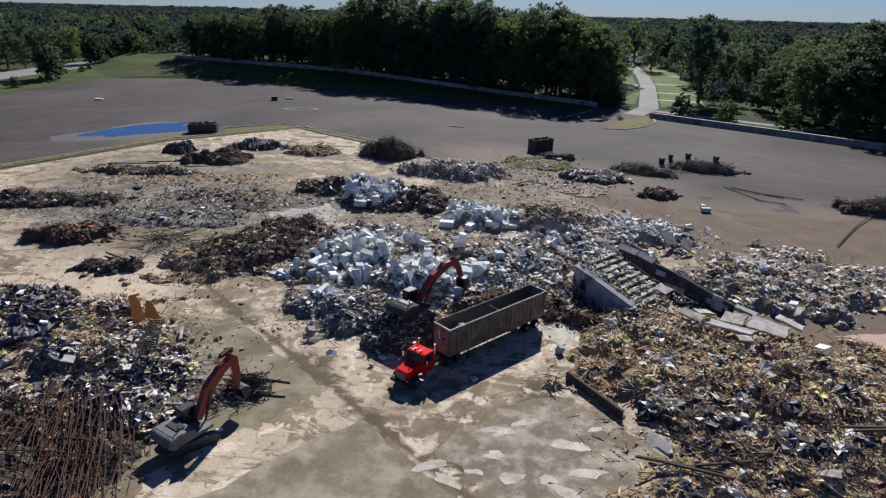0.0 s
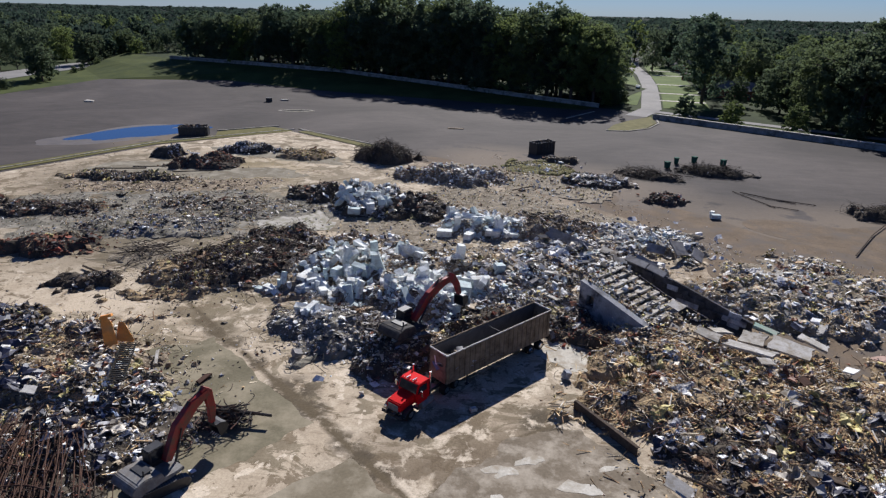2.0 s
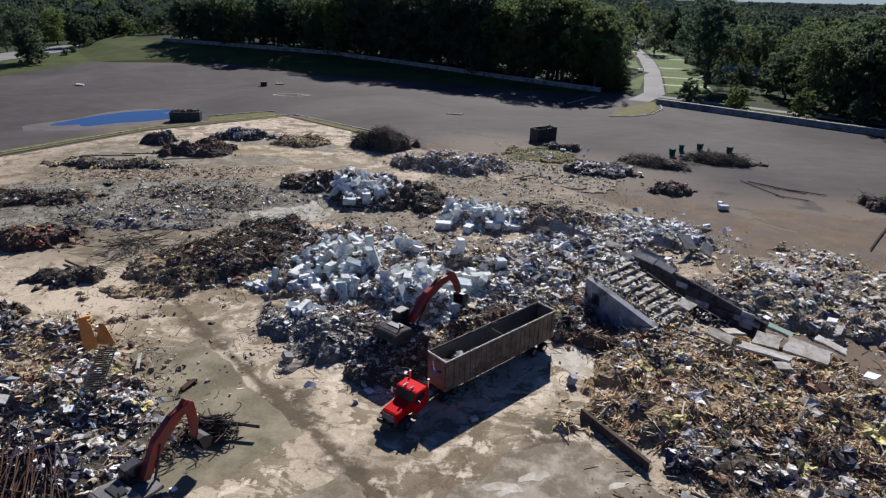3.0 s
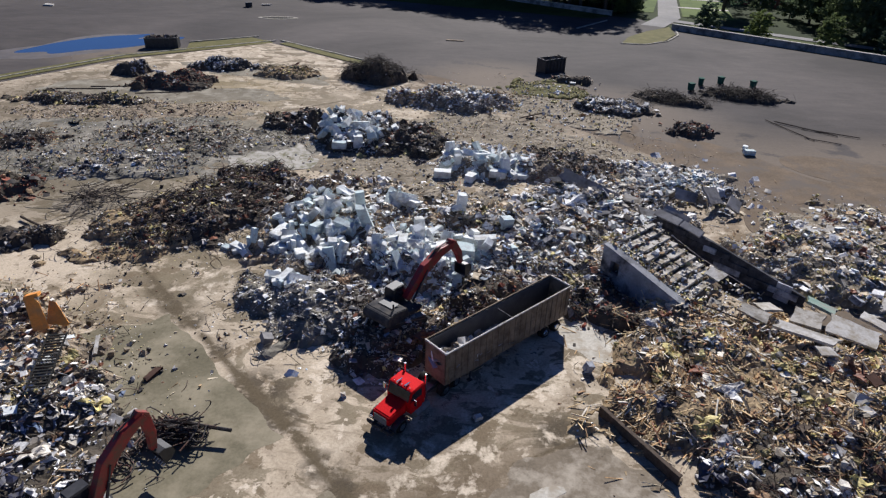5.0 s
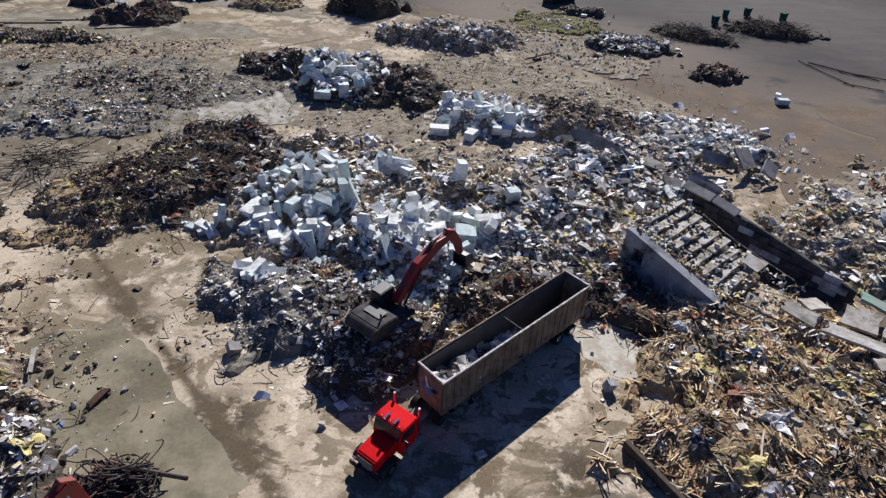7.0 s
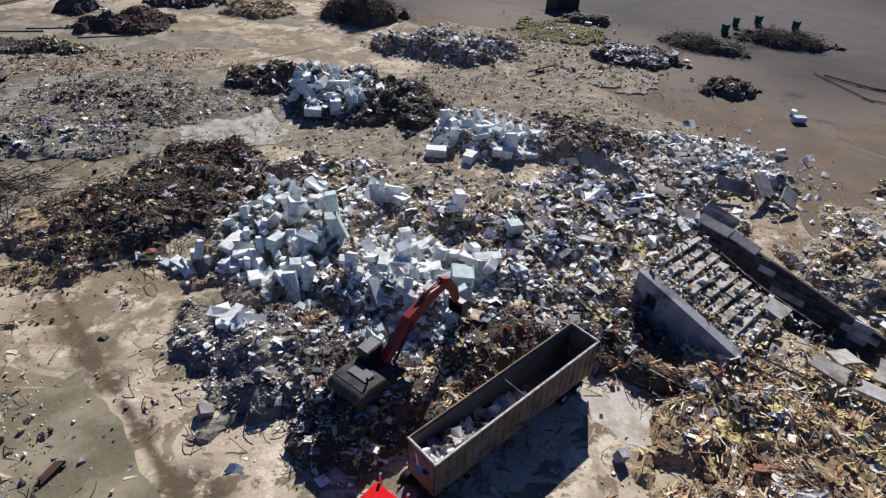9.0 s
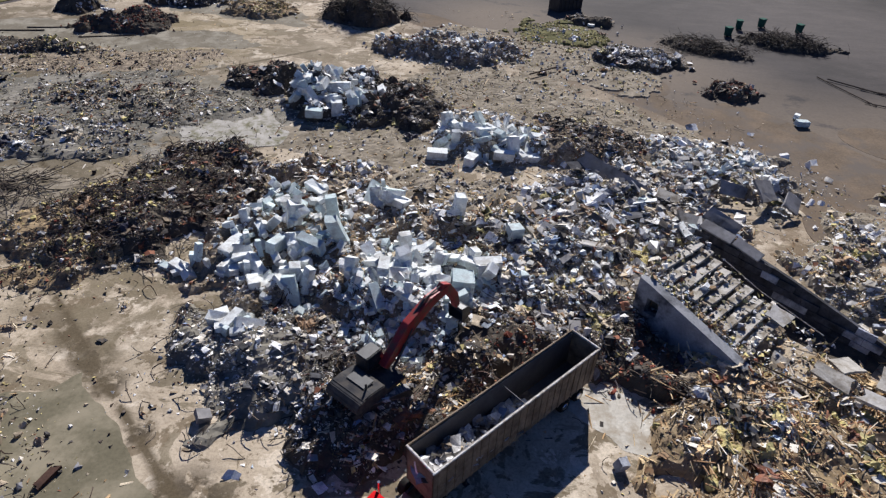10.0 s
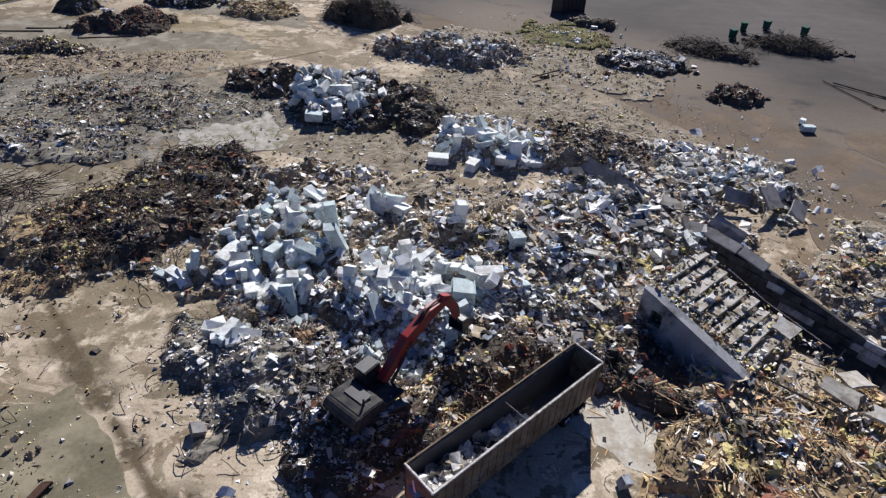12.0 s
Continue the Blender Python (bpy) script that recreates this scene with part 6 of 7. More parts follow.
def tractor(m):
    """A bonneted day-cab tractor; x runs ahead, its fifth wheel at the origin."""
    tk = thing("truck", "bright red bonneted truck tractor with black mudguards, hitched to the trailer", "truck", m=m)
    steer = []
    bm = bmesh.new()
    for s in (-0.42, 0.42):
        box(bm, 8.8, 0.12, 0.28, pose(2.5, s, 0.85))
    part("chassis", bm, MAT["black"], tk)
    bm = bmesh.new()
    prism(bm, [(1.35, 1.05), (3.05, 1.05), (3.05, 1.95), (2.78, 2.78), (2.55, 2.86), (1.45, 2.86), (1.35, 2.75)], 2.15)
    bmesh.ops.bevel(bm, geom=list(bm.edges), offset=0.05, segments=2, affect="EDGES")
    cab = part("cab", bm, MAT["red"], tk)
    bm = bmesh.new()
    prism(bm, [(3.0, 2.02), (3.075, 2.02), (2.83, 2.74), (2.78, 2.74)], 1.9)
    part("windscreen", bm, MAT["glass"], cab)
    for s in (-1, 1):
        bm = bmesh.new()
        prism(bm, [(1.75, 1.98), (2.95, 1.98), (2.72, 2.62), (1.75, 2.62)], 0.03, pose(0, s * 1.085, 0))
        part("side_window", bm, MAT["glass"], cab)
        bm = bmesh.new()
        prism(bm, [(1.7, 0.95), (2.98, 0.95), (2.98, 1.92), (1.7, 1.92)], 0.03, pose(0, s * 1.075, 0))
        part("door", bm, MAT["red"], cab)
        bm = bmesh.new()
        tube(bm, (2.75, s * 1.08, 2.3), (2.85, s * 1.42, 2.3), 0.025, seg=6)
        box(bm, 0.08, 0.22, 0.5, pose(2.87, s * 1.45, 2.15), bevel=0.02)
        part("mirror", bm, MAT["chrome"], cab)
        bm = bmesh.new()
        tube(bm, (1.15, s * 0.98, 0.9), (1.15, s * 0.98, 3.35), 0.085, seg=12)
        part("exhaust_stack", bm, MAT["chrome"], tk)
        bm = bmesh.new()
        tube(bm, (1.0, s * 0.98, 0.62), (2.5, s * 0.98, 0.62), 0.33, seg=18)
        part("fuel_tank", bm, MAT["machine"], tk)
        bm = bmesh.new()
        arch = [(3.55 + 0.85 * math.cos(a), 0.55 + 0.62 * math.sin(a)) for a in np.linspace(0.1, 3.04, 9)]
        inner = [(3.55 + 0.76 * math.cos(a), 0.55 + 0.54 * math.sin(a)) for a in np.linspace(3.04, 0.1, 9)]
        prism(bm, arch + inner, 0.48, pose(0.35, s * 1.0, 0))
        part("mudguard", bm, MAT["black"], tk)
        bm = bmesh.new()
        box(bm, 0.10, 0.3, 0.22, pose(4.88, s * 0.85, 1.0), bevel=0.03)
        part("headlight", bm, MAT["chrome"], tk)
        steer.append(wheel("tyre", tk, 3.9, s * 1.0, 0.52, 0.32).name)
        for x in (-0.7, 0.65):
            wheel("tyre", tk, x, s * 0.92, 0.52, 0.55)
    bm = bmesh.new()
    prism(bm, [(3.05, 1.0), (4.85, 1.0), (4.85, 1.55), (4.72, 1.72), (3.05, 1.98)], 1.55)
    bmesh.ops.bevel(bm, geom=list(bm.edges), offset=0.07, segments=2, affect="EDGES")
    part("bonnet", bm, MAT["red"], tk)
    bm = bmesh.new()
    box(bm, 0.06, 1.15, 0.62, pose(4.9, 0, 1.27), bevel=0.02)
    part("grille", bm, MAT["machine"], tk)
    bm = bmesh.new()
    box(bm, 0.18, 2.35, 0.32, pose(5.0, 0, 0.62), bevel=0.05)
    part("bumper", bm, MAT["darkmachine"], tk)
    for y in (-0.7, -0.35, 0.0, 0.35, 0.7):
        bm = bmesh.new()
        box(bm, 0.08, 0.06, 0.05, pose(2.62, y, 2.90), bevel=0.015)
        part("marker_lamp", bm, MAT["rail"], cab)
    bm = bmesh.new()
    for s in (-0.35, 0.35):
        tube(bm, (2.2, s, 2.98), (2.75, s, 2.98), 0.05, 0.09, seg=10)
    part("air_horn", bm, MAT["chrome"], cab)
    bm = bmesh.new()
    box(bm, 1.0, 0.95, 0.12, pose(-0.1, 0, 1.03), bevel=0.03)
    part("fifth_wheel", bm, MAT["black"], tk)
    bm = bmesh.new()
    box(bm, 1.5, 1.0, 0.05, pose(2.0, 0, 1.03))
    part("deck_plate", bm, MAT["machine"], tk, "grey tread plate behind the cab")
    for ob in tk.children:
        if ob.name.split(".")[0] in {"cab", "bonnet", "grille", "bumper", "headlight", "mudguard", "exhaust_stack", "fuel_tank"} or ob.name in steer:
            ob.location.x += 1.6
    return tk


tractor(Matrix.Translation((-1.12, 50.68, 0)) @ pose(0, 0, 0, 0, 0, 235) @ Matrix.Scale(0.89, 4))


def limb(bm, pts, widths, thick):
    """A boxed steel arm through points in x and z, with a depth at each."""
    pts = [Vector((x, 0, z)) for x, z in pts]
    top, low = [], []
    for i, p in enumerate(pts):
        d = (pts[min(i + 1, len(pts) - 1)] - pts[max(i - 1, 0)]).normalized()
        nrm = Vector((-d.z, 0, d.x))
        top.append((p + nrm * widths[i] / 2))
        low.append((p - nrm * widths[i] / 2))
    prism(bm, [(v.x, v.z) for v in top] + [(v.x, v.z) for v in low[::-1]], thick)


def excavator(x, y, z, yaw, track_yaw, boom, stick, bucket, paint, label, size=0.7):
    """A tracked digger: boom, stick and bucket are points in its own upright plane."""
    ex = thing("excavator", label, "excavator", "excavators", Matrix.Translation((x, y, z)) @ pose(0, 0, 0, 0, 0, yaw) @ Matrix.Scale(size, 4))
    boom, stick = [(a / size, b / size) for a, b in boom], [(a / size, b / size) for a, b in stick]
    boom[0] = (0.9, 1.75)
    under = pose(0, 0, 0, 0, 0, track_yaw - yaw)
    for s in (-1, 1):
        bm = bmesh.new()
        out = [(-1.9, 0.25), (-1.6, 0.03), (1.6, 0.03), (1.9, 0.25), (2.0, 0.5), (1.85, 0.8), (1.5, 0.92), (-1.5, 0.92), (-1.85, 0.8), (-2.0, 0.5)]
        prism(bm, out, 0.6, under @ pose(0, s * 1.2, 0))
        tr = part("track", bm, MAT["black"], ex)
        bm = bmesh.new()
        box(bm, 0.14, 0.64, 0.05)
        me = bpy.data.meshes.new("track_shoe")
        bm.to_mesh(me)
        bm.free()
        me.materials.append(MAT["machine"])
        for i in range(17):
            for zz in (0.94,):
                o = new("track_shoe", me)
                o.parent = tr
                o.matrix_local = under @ pose(-1.5 + i * 3.0 / 16, s * 1.2, zz)
    bm = bmesh.new()
    box(bm, 2.4, 2.0, 0.5, under @ pose(0, 0, 0.6), bevel=0.05)
    tube(bm, (0, 0, 0.8), (0, 0, 1.15), 0.75, seg=24)
    part("undercarriage", bm, MAT["black"], ex)
    bm = bmesh.new()
    prism(bm, [(-2.3, 1.15), (1.5, 1.15), (1.5, 1.45), (-0.2, 1.5), (-0.3, 2.05), (-1.5, 2.25), (-2.2, 2.2)], 2.7)
    bmesh.ops.bevel(bm, geom=list(bm.edges), offset=0.06, segments=2, affect="EDGES")
    body = part("body", bm, MAT[paint], ex, "dusty engine housing")
    bm = bmesh.new()
    arc = [(-2.0, 1.1), (-2.0, 2.2)] + [(-2.0 - 0.75 * math.sin(a), 1.65 + 0.55 * math.cos(a)) for a in np.linspace(0, math.pi, 7)]
    prism(bm, arc, 2.75)
    bmesh.ops.bevel(bm, geom=list(bm.edges), offset=0.05, segments=2, affect="EDGES")
    part("counterweight", bm, MAT[paint], ex)
    bm = bmesh.new()
    box(bm, 0.9, 1.5, 0.10, pose(-1.1, 0, 2.27), bevel=0.03)
    part("engine_hatch", bm, MAT["black"], body)
    bm = bmesh.new()
    tube(bm, (-1.4, -0.8, 2.2), (-1.4, -0.8, 2.75), 0.07, seg=10)
    part("exhaust_pipe", bm, MAT["black"], body)
    bm = bmesh.new()
    prism(bm, [(-0.25, 1.4), (1.45, 1.4), (1.45, 1.9), (1.15, 2.95), (-0.2, 2.95)], 0.95, pose(0, 0.85, 0))
    bmesh.ops.bevel(bm, geom=list(bm.edges), offset=0.06, segments=2, affect="EDGES")
    cab = part("cab", bm, MAT["black"], ex, "dark cab")
    bm = bmesh.new()
    prism(bm, [(1.42, 1.95), (1.47, 1.95), (1.18, 2.85), (1.13, 2.85)], 0.8, pose(0, 0.85, 0))
    part("front_window", bm, MAT["glass"], cab)
    for s in (0.365, 1.335):
        bm = bmesh.new()
        prism(bm, [(0.0, 1.9), (1.25, 1.9), (1.02, 2.8), (0.0, 2.8)], 0.02, pose(0, s, 0))
        part("side_window", bm, MAT["glass"], cab)
    bm = bmesh.new()
    limb(bm, boom, [0.6, 0.95, 0.82, 0.55], 0.56)
    bmesh.ops.bevel(bm, geom=list(bm.edges), offset=0.03, segments=1, affect="EDGES")
    bo = part("boom", bm, MAT["orange"], ex, "worn orange-red boom")
    bm = bmesh.new()
    limb(bm, stick, [0.45, 0.70, 0.58, 0.40], 0.44)
    bmesh.ops.bevel(bm, geom=list(bm.edges), offset=0.025, segments=1, affect="EDGES")
    st = part("stick", bm, MAT["orange"], ex, "worn orange-red stick")
    mid = boom[1]
    for s in (-0.36, 0.36):
        bm = bmesh.new()
        tube(bm, (boom[0][0] + 0.5, s, boom[0][1] - 0.35), (mid[0] * 0.6 + boom[0][0] * 0.4 + 0.25, s, mid[1] * 0.6 + boom[0][1] * 0.4 - 0.2), 0.10, seg=10)
        tube(bm, (mid[0] * 0.6 + boom[0][0] * 0.4 + 0.25, s, mid[1] * 0.6 + boom[0][1] * 0.4 - 0.2), (mid[0] + 0.05, s, mid[1] - 0.05), 0.055, seg=8)
        part("boom_cylinder", bm, MAT["black"], bo)
    bm = bmesh.new()
    tube(bm, (mid[0] + 0.3, 0, mid[1] + 0.45), ((mid[0] + stick[0][0]) / 2, 0, (mid[1] + stick[0][1]) / 2 + 0.55), 0.10, seg=10)
    tube(bm, ((mid[0] + stick[0][0]) / 2, 0, (mid[1] + stick[0][1]) / 2 + 0.55), (stick[0][0], 0, stick[0][1]), 0.055, seg=8)
    part("stick_cylinder", bm, MAT["black"], bo)
    bx, bz, ba = bucket[0] / size, bucket[1] / size, bucket[2]
    bm = bmesh.new()
    shell = [(0.0, 0.1), (0.45, -0.1), (0.75, -0.55), (0.65, -1.0), (0.2, -1.25), (-0.35, -1.15), (-0.3, -1.05), (0.18, -1.12), (0.55, -0.92), (0.62, -0.55), (0.35, -0.18), (-0.1, -0.05)]
    prism(bm, shell, 1.2, pose(bx, 0, bz, 0, ba, 0))
    for s in (-0.6, 0.6):
        prism(bm, [(0.0, 0.05), (0.45, -0.1), (0.75, -0.55), (0.65, -1.0), (0.2, -1.22), (-0.35, -1.12)], 0.06, pose(bx, s, bz, 0, ba, 0))
    bu = part("bucket", bm, MAT["black"], ex, "dark toothed bucket")
    for s in (-0.5, -0.25, 0.0, 0.25, 0.5):
        bm = bmesh.new()
        box(bm, 0.26, 0.09, 0.07, pose(bx, s, bz, 0, ba, 0) @ pose(-0.45, 0, -1.12, 0, 10, 0), bevel=0.015)
        part("tooth", bm, MAT["rail"], bu)
    return ex


excavator(-18.5, 37.8, 0.0, 60, 45, [(0.9, 1.75), (1.9, 3.4), (3.1, 4.4), (4.3, 4.85)], [(3.9, 5.2), (4.3, 4.75), (4.45, 3.4), (4.35, 2.3)], (4.35, 2.15, -30), "machine", "tracked excavator with grey body and orange-red boom beside a bar heap", 0.84)
excavator(-4.5, 55.75, 1.45, 54, 35, [(0.9, 1.75), (2.9, 3.3), (4.7, 4.0), (6.2, 4.1)], [(5.7, 4.5), (6.3, 4.05), (7.1, 2.9), (7.4, 1.9)], (7.4, 1.75, -20), "darkmachine", "tracked excavator with dark body and red boom digging beside the trailer", 0.90)


# ---------------------------------------------------------------- trees
LEAF = np.array([(-0.5, 0, 0), (0, -0.36, 0.06), (0.5, 0, 0), (0, 0.36, 0.06)])


def any_turns(n, r):
    q = r.normal(size=(n, 4))
    w, x, y, z = (q / np.linalg.norm(q, axis=1)[:, None]).T
    return np.stack([1 - 2 * (y * y + z * z), 2 * (x * y - z * w), 2 * (x * z + y * w), 2 * (x * y + z * w), 1 - 2 * (x * x + z * z), 2 * (y * z - x * w),
                     2 * (x * z - y * w), 2 * (y * z + x * w), 1 - 2 * (x * x + y * y)], 1).reshape(n, 3, 3)


def crown_mesh(height, spread, base, seed, clumps=260, leaves=26, leaf=0.64):
    """Leaves in clumps on an uneven crown with gaps."""
    r = np.random.default_rng(seed)
    lobes = [(r.uniform(-0.5, 0.5) * spread, r.uniform(-0.5, 0.5) * spread, r.uniform(0.15, 0.92), r.uniform(0.36, 0.66) * spread) for _ in range(13)]
    lobes.append((0, 0, 0.92, 0.42 * spread))
    pts = []
    while len(pts) < clumps:
        lx, ly, lz, lr = lobes[r.integers(len(lobes))]
        d = r.normal(size=3)
        d /= np.linalg.norm(d)
        p = np.array((lx, ly, base + (height - base) * lz - lr * 0.5)) + d * lr * r.uniform(0.72, 1.0) * np.array((1, 1, 0.85))
        if base < p[2] < height:
            pts.append(p)
    pts = np.repeat(np.array(pts), leaves, 0)
    n = len(pts)
    pts = pts + r.normal(0, 0.058 * spread, (n, 3)).clip(-0.11 * spread, 0.11 * spread) * (1, 1, 0.7)
    v = LEAF * (leaf * r.uniform(0.6, 1.3, n))[:, None, None]
    v = np.einsum("nij,nkj->nki", any_turns(n, r), v) + pts[:, None]
    f = np.arange(4 * n).reshape(n, 4)
    return raw_mesh("crown", v.reshape(-1, 3), f, MAT["leaf"])


def trunk_mesh(height, spread, base, seed):
    r = random.Random(seed)
    bm = bmesh.new()
    k = height / 20
    pts = [Vector((r.gauss(0, 0.15) * i, r.gauss(0, 0.15) * i, height * 0.8 * i / 5)) for i in range(6)]
    for i in range(5):
        tube(bm, pts[i] - Vector((0, 0, 0.1 if i else 0.4)), pts[i + 1], 0.42 * k * (1 - 0.17 * i), 0.42 * k * (1 - 0.17 * (i + 1)), 8)
    for i in range(9):
        h = r.uniform(base * 0.8, height * 0.72)
        a, o = r.uniform(0, 6.28), r.uniform(0.45, 0.85) * spread
        tube(bm, (0, 0, h), (o * math.cos(a), o * math.sin(a), h + r.uniform(0.15, 0.4) * spread), 0.15 * k, 0.04 * k, 6)
    me = bpy.data.meshes.new("trunk")
    bm.to_mesh(me)
    bm.free()
    me.materials.append(MAT["bark"])
    return me


TREES, THIN = [], []
for i, (hgt, spr, bas) in enumerate([(22, 8.4, 2.2), (26, 9.0, 2.6), (20, 8.8, 2.0), (24, 8.0, 2.4), (17, 7.6, 1.2), (12, 5.2, 0.9)]):
    TREES.append((hgt, crown_mesh(hgt, spr, bas, 100 + i, clumps=260 if i < 5 else 150), trunk_mesh(hgt, spr, bas, 200 + i)))
    THIN.append((hgt, crown_mesh(hgt, spr * 1.08, bas, 140 + i, 170, 16, 1.05), TREES[-1][2]))


def tree(x, y, height, kind=None, label="broad dark-green leafy tree at the wood's edge", group="trees round the car park", far=False, z=0.0):
    kind = rnd.randrange(5) if kind is None else kind
    hgt, crown, trunk = (THIN if far else TREES)[kind]
    k = height / hgt
    t = thing("tree", label, "tree", group, Matrix.Translation((x, y, z - 0.3)) @ pose(0, 0, 0, 0, 0, rnd.uniform(0, 360)) @ Matrix.Diagonal((k * rnd.uniform(0.9, 1.15), k * rnd.uniform(0.9, 1.15), k, 1)))
    for name, me in (("trunk", trunk), ("crown", crown)):
        o = new(name, me)
        o.parent = t
    return t


def shrub(x, y, h, label="rounded dark-green shrub behind the low wall"):
    hgt, crown, trunk = TREES[5]
    s = thing("shrub", label, "shrub", "shrubs along the wall", Matrix.Translation((x, y, -0.9)) @ pose(0, 0, 0, 0, 0, rnd.uniform(0, 360)) @ Matrix.Diagonal((h / 9, h / 9, h / 11, 1)))
    o = new("crown", crown)
    o.parent = s


def street_x(y):
    return 58 + (y - 220) * 0.235


# the wood behind the western wall: tall rows close to it
for row, (off, step) in enumerate(((5.5, 7.0), (13, 9.0), (25, 11))):
    x = -142.0 + 3 * row
    while x < 42 + row * 5:
        px, (wy, wz) = x + rnd.uniform(-2, 2), bank_at(x)
        py = wy + off * 1.2 + rnd.uniform(-2.5, 2.5)
        if px < street_x(py) - 11:
            tall = 22.5 + 2.5 * min(1, max(0, (x + 112) / 15)) + 7.5 * min(1, max(0, (x + 64) / 10)) - 5 * min(1, max(0, (x - 22) / 12))
            tree(px, py, tall * rnd.uniform(0.88, 1.06), far=row > 1, z=wz * (1 if row < 3 else 0.7))
        x += step * 0.85 * rnd.uniform(0.8, 1.25)
# thinner trees along the western road
for x, y, h in ((-176, 254, 19), (-208, 286, 16), (-215, 284, 20), (-196, 320, 15), (-194, 328, 14), (-190, 349, 18), (-200, 359, 16), (-215, 332, 19), (-228, 343, 20), (-194, 371, 13), (-217, 274, 21), (-232, 325, 21), (-222, 258, 20), (-228, 240, 22), (-218, 222, 20), (-179, 338, 12), (-170, 352, 18), (-164, 362, 20)):
    tree(x, y, h * rnd.uniform(0.92, 1.08), 5 if h < 14 else None)
for x, y, h in ((-168.9, 246.1, 15), (-193.3, 316.7, 16), (-193.8, 335.6, 14), (-193.6, 348.2, 15), (-191.1, 358.0, 13), (-184.6, 370.0, 12)):
    tree(x, y, h, 5)
for x, y in ((-166, 222), (-172, 212), (-166, 204), (-175, 198), (-178, 280), (-182, 292), (-185, 310)):
    shrub(x, y, rnd.uniform(3, 4.5), "rounded dark shrub beside the road")
# east of the street
for x, y, h in ((80, 238, 27), (99, 219, 16), (100, 204, 20), (102, 192, 23), (104, 184, 26), (109, 178, 27), (113, 170, 28), (117, 162, 28), (119, 153, 29), (123, 148, 30), (112, 235, 21), (116, 222, 23), (123, 212, 25), (126, 197, 27), (135, 185, 27), (133, 170, 28), (145, 160, 29), (110, 200, 22), (112, 190, 24)):
    tree(x, y, 1.08 * h * rnd.uniform(0.9, 1.1), 4 if h < 18 else None)
# trees behind the house are added to shade it, small ones before it
for x, y, h, kind in ((99, 268, 20, 1), (108, 266, 21, 0), (91, 236, 10, 5), (97, 228, 12, 5), (92, 268, 18, 3)):
    tree(x, y, h, kind)
for x, y, h in ((100, 305, 26), (120, 310, 24), (118, 336, 27), (129, 301, 23), (130, 280, 23), (113, 402, 26), (118, 384, 25), (125, 478, 25), (102, 442, 27), (138, 273, 24), (143, 257, 25), (148, 243, 26), (152, 230, 28), (143, 392, 25), (154, 378, 25), (174, 325, 25), (180, 304, 25), (108, 282, 20), (122, 262, 20), (118, 248, 19), (133, 236, 23), (96, 372, 22), (160, 270, 25), (165, 250, 26)):
    tree(x, y, h * rnd.uniform(0.92, 1.08), far=True)
for x, y, h in ((43, 232, 22), (41, 242, 28), (51, 265, 20), (55, 298, 24), (46, 250, 26), (50, 282, 25), (61, 330, 24), (54, 342, 25), (67, 372, 24), (74, 415, 24), (66, 400, 24), (48, 310, 26)):
    tree(x, y, h * rnd.uniform(0.94, 1.06))


for x, y, h in ((63.5, 201.5, 7.5), (74.0, 192.5, 7.0), (87.0, 181.5, 8.0), (97.0, 173.0, 7.5), (106, 166, 7.0), (47, 229, 6), (44, 226, 5), (51, 234, 5), (37, 232, 5)):
    shrub(x, y, h)

# more trees farther back, still told apart
count = 0
while count < 75:
    x, y = rnd.uniform(-330, 330), rnd.uniform(200, 500)
    wy = bank_at(x)[0]
    if abs(x - street_x(y)) < 13 or (-185 < x < street_x(y) and y < wy + 65) or (-214 < x < -176 and y < 470) or (x > street_x(y) and (y < 340 and x < 190)) or (-230 < x < -185 and y < 330):
        continue
    if x < -212 and y < 190:
        continue
    tree(x, y, rnd.uniform(18, 25) * (1.12 if x > -60 and x < street_x(y) else 0.95), far=True)
    count += 1

# thick stands beyond the western road and east of the street
count = 0
while count < 66:
    west = count % 2
    x, y = (rnd.uniform(-370, -216), rnd.uniform(225, 470)) if west else (rnd.uniform(128, 330), rnd.uniform(190, 450))
    if west and y < 340 and x > -232:
        continue
    tree(x, y, rnd.uniform(19, 25), far=True, label="broad leafy tree in thick woods", group="trees in the woods")
    count += 1

# the woods beyond, out to the horizon
r2 = np.random.default_rng(77)
cent = []
while len(cent) < 4200:
    d = 430 + 2300 * r2.random() ** 1.8
    a = r2.uniform(-0.80, 0.80)
    x, y = d * math.sin(a), d * math.cos(a)
    if (abs(x - street_x(y)) < 9 and y < 520) or (-212 < x < -150 and y < 520):
        continue
    cent.append((x, y, r2.uniform(15, 23) + 3 * math.sin(x / 90)))
cent = np.array(cent)
dist = np.hypot(cent[:, 0], cent[:, 1])
R = r2.uniform(5.5, 8.5, len(cent)) * (1 + np.clip((dist - 600) / 900, 0, 1.6))
n, k = len(cent), 60
dirs = r2.normal(size=(n, k, 3))
dirs /= np.linalg.norm(dirs, axis=2)[:, :, None]
dirs[:, :, 2] = np.abs(dirs[:, :, 2]) * 1.05 - 0.25
at = dirs * np.stack([R, R, cent[:, 2] * 0.45], 1)[:, None] * r2.uniform(0.75, 1.0, (n, k, 1)) + np.stack([cent[:, 0], cent[:, 1], cent[:, 2] * 0.55], 1)[:, None]
at, size = at.reshape(-1, 3), np.repeat(R * 0.42, k) * r2.uniform(0.6, 1.2, n * k)
v = LEAF * size[:, None, None]
v = np.einsum("nij,nkj->nki", any_turns(n * k, r2), v) + at[:, None]
v, f = v.reshape(-1, 3), np.arange(4 * n * k).reshape(-1, 4)
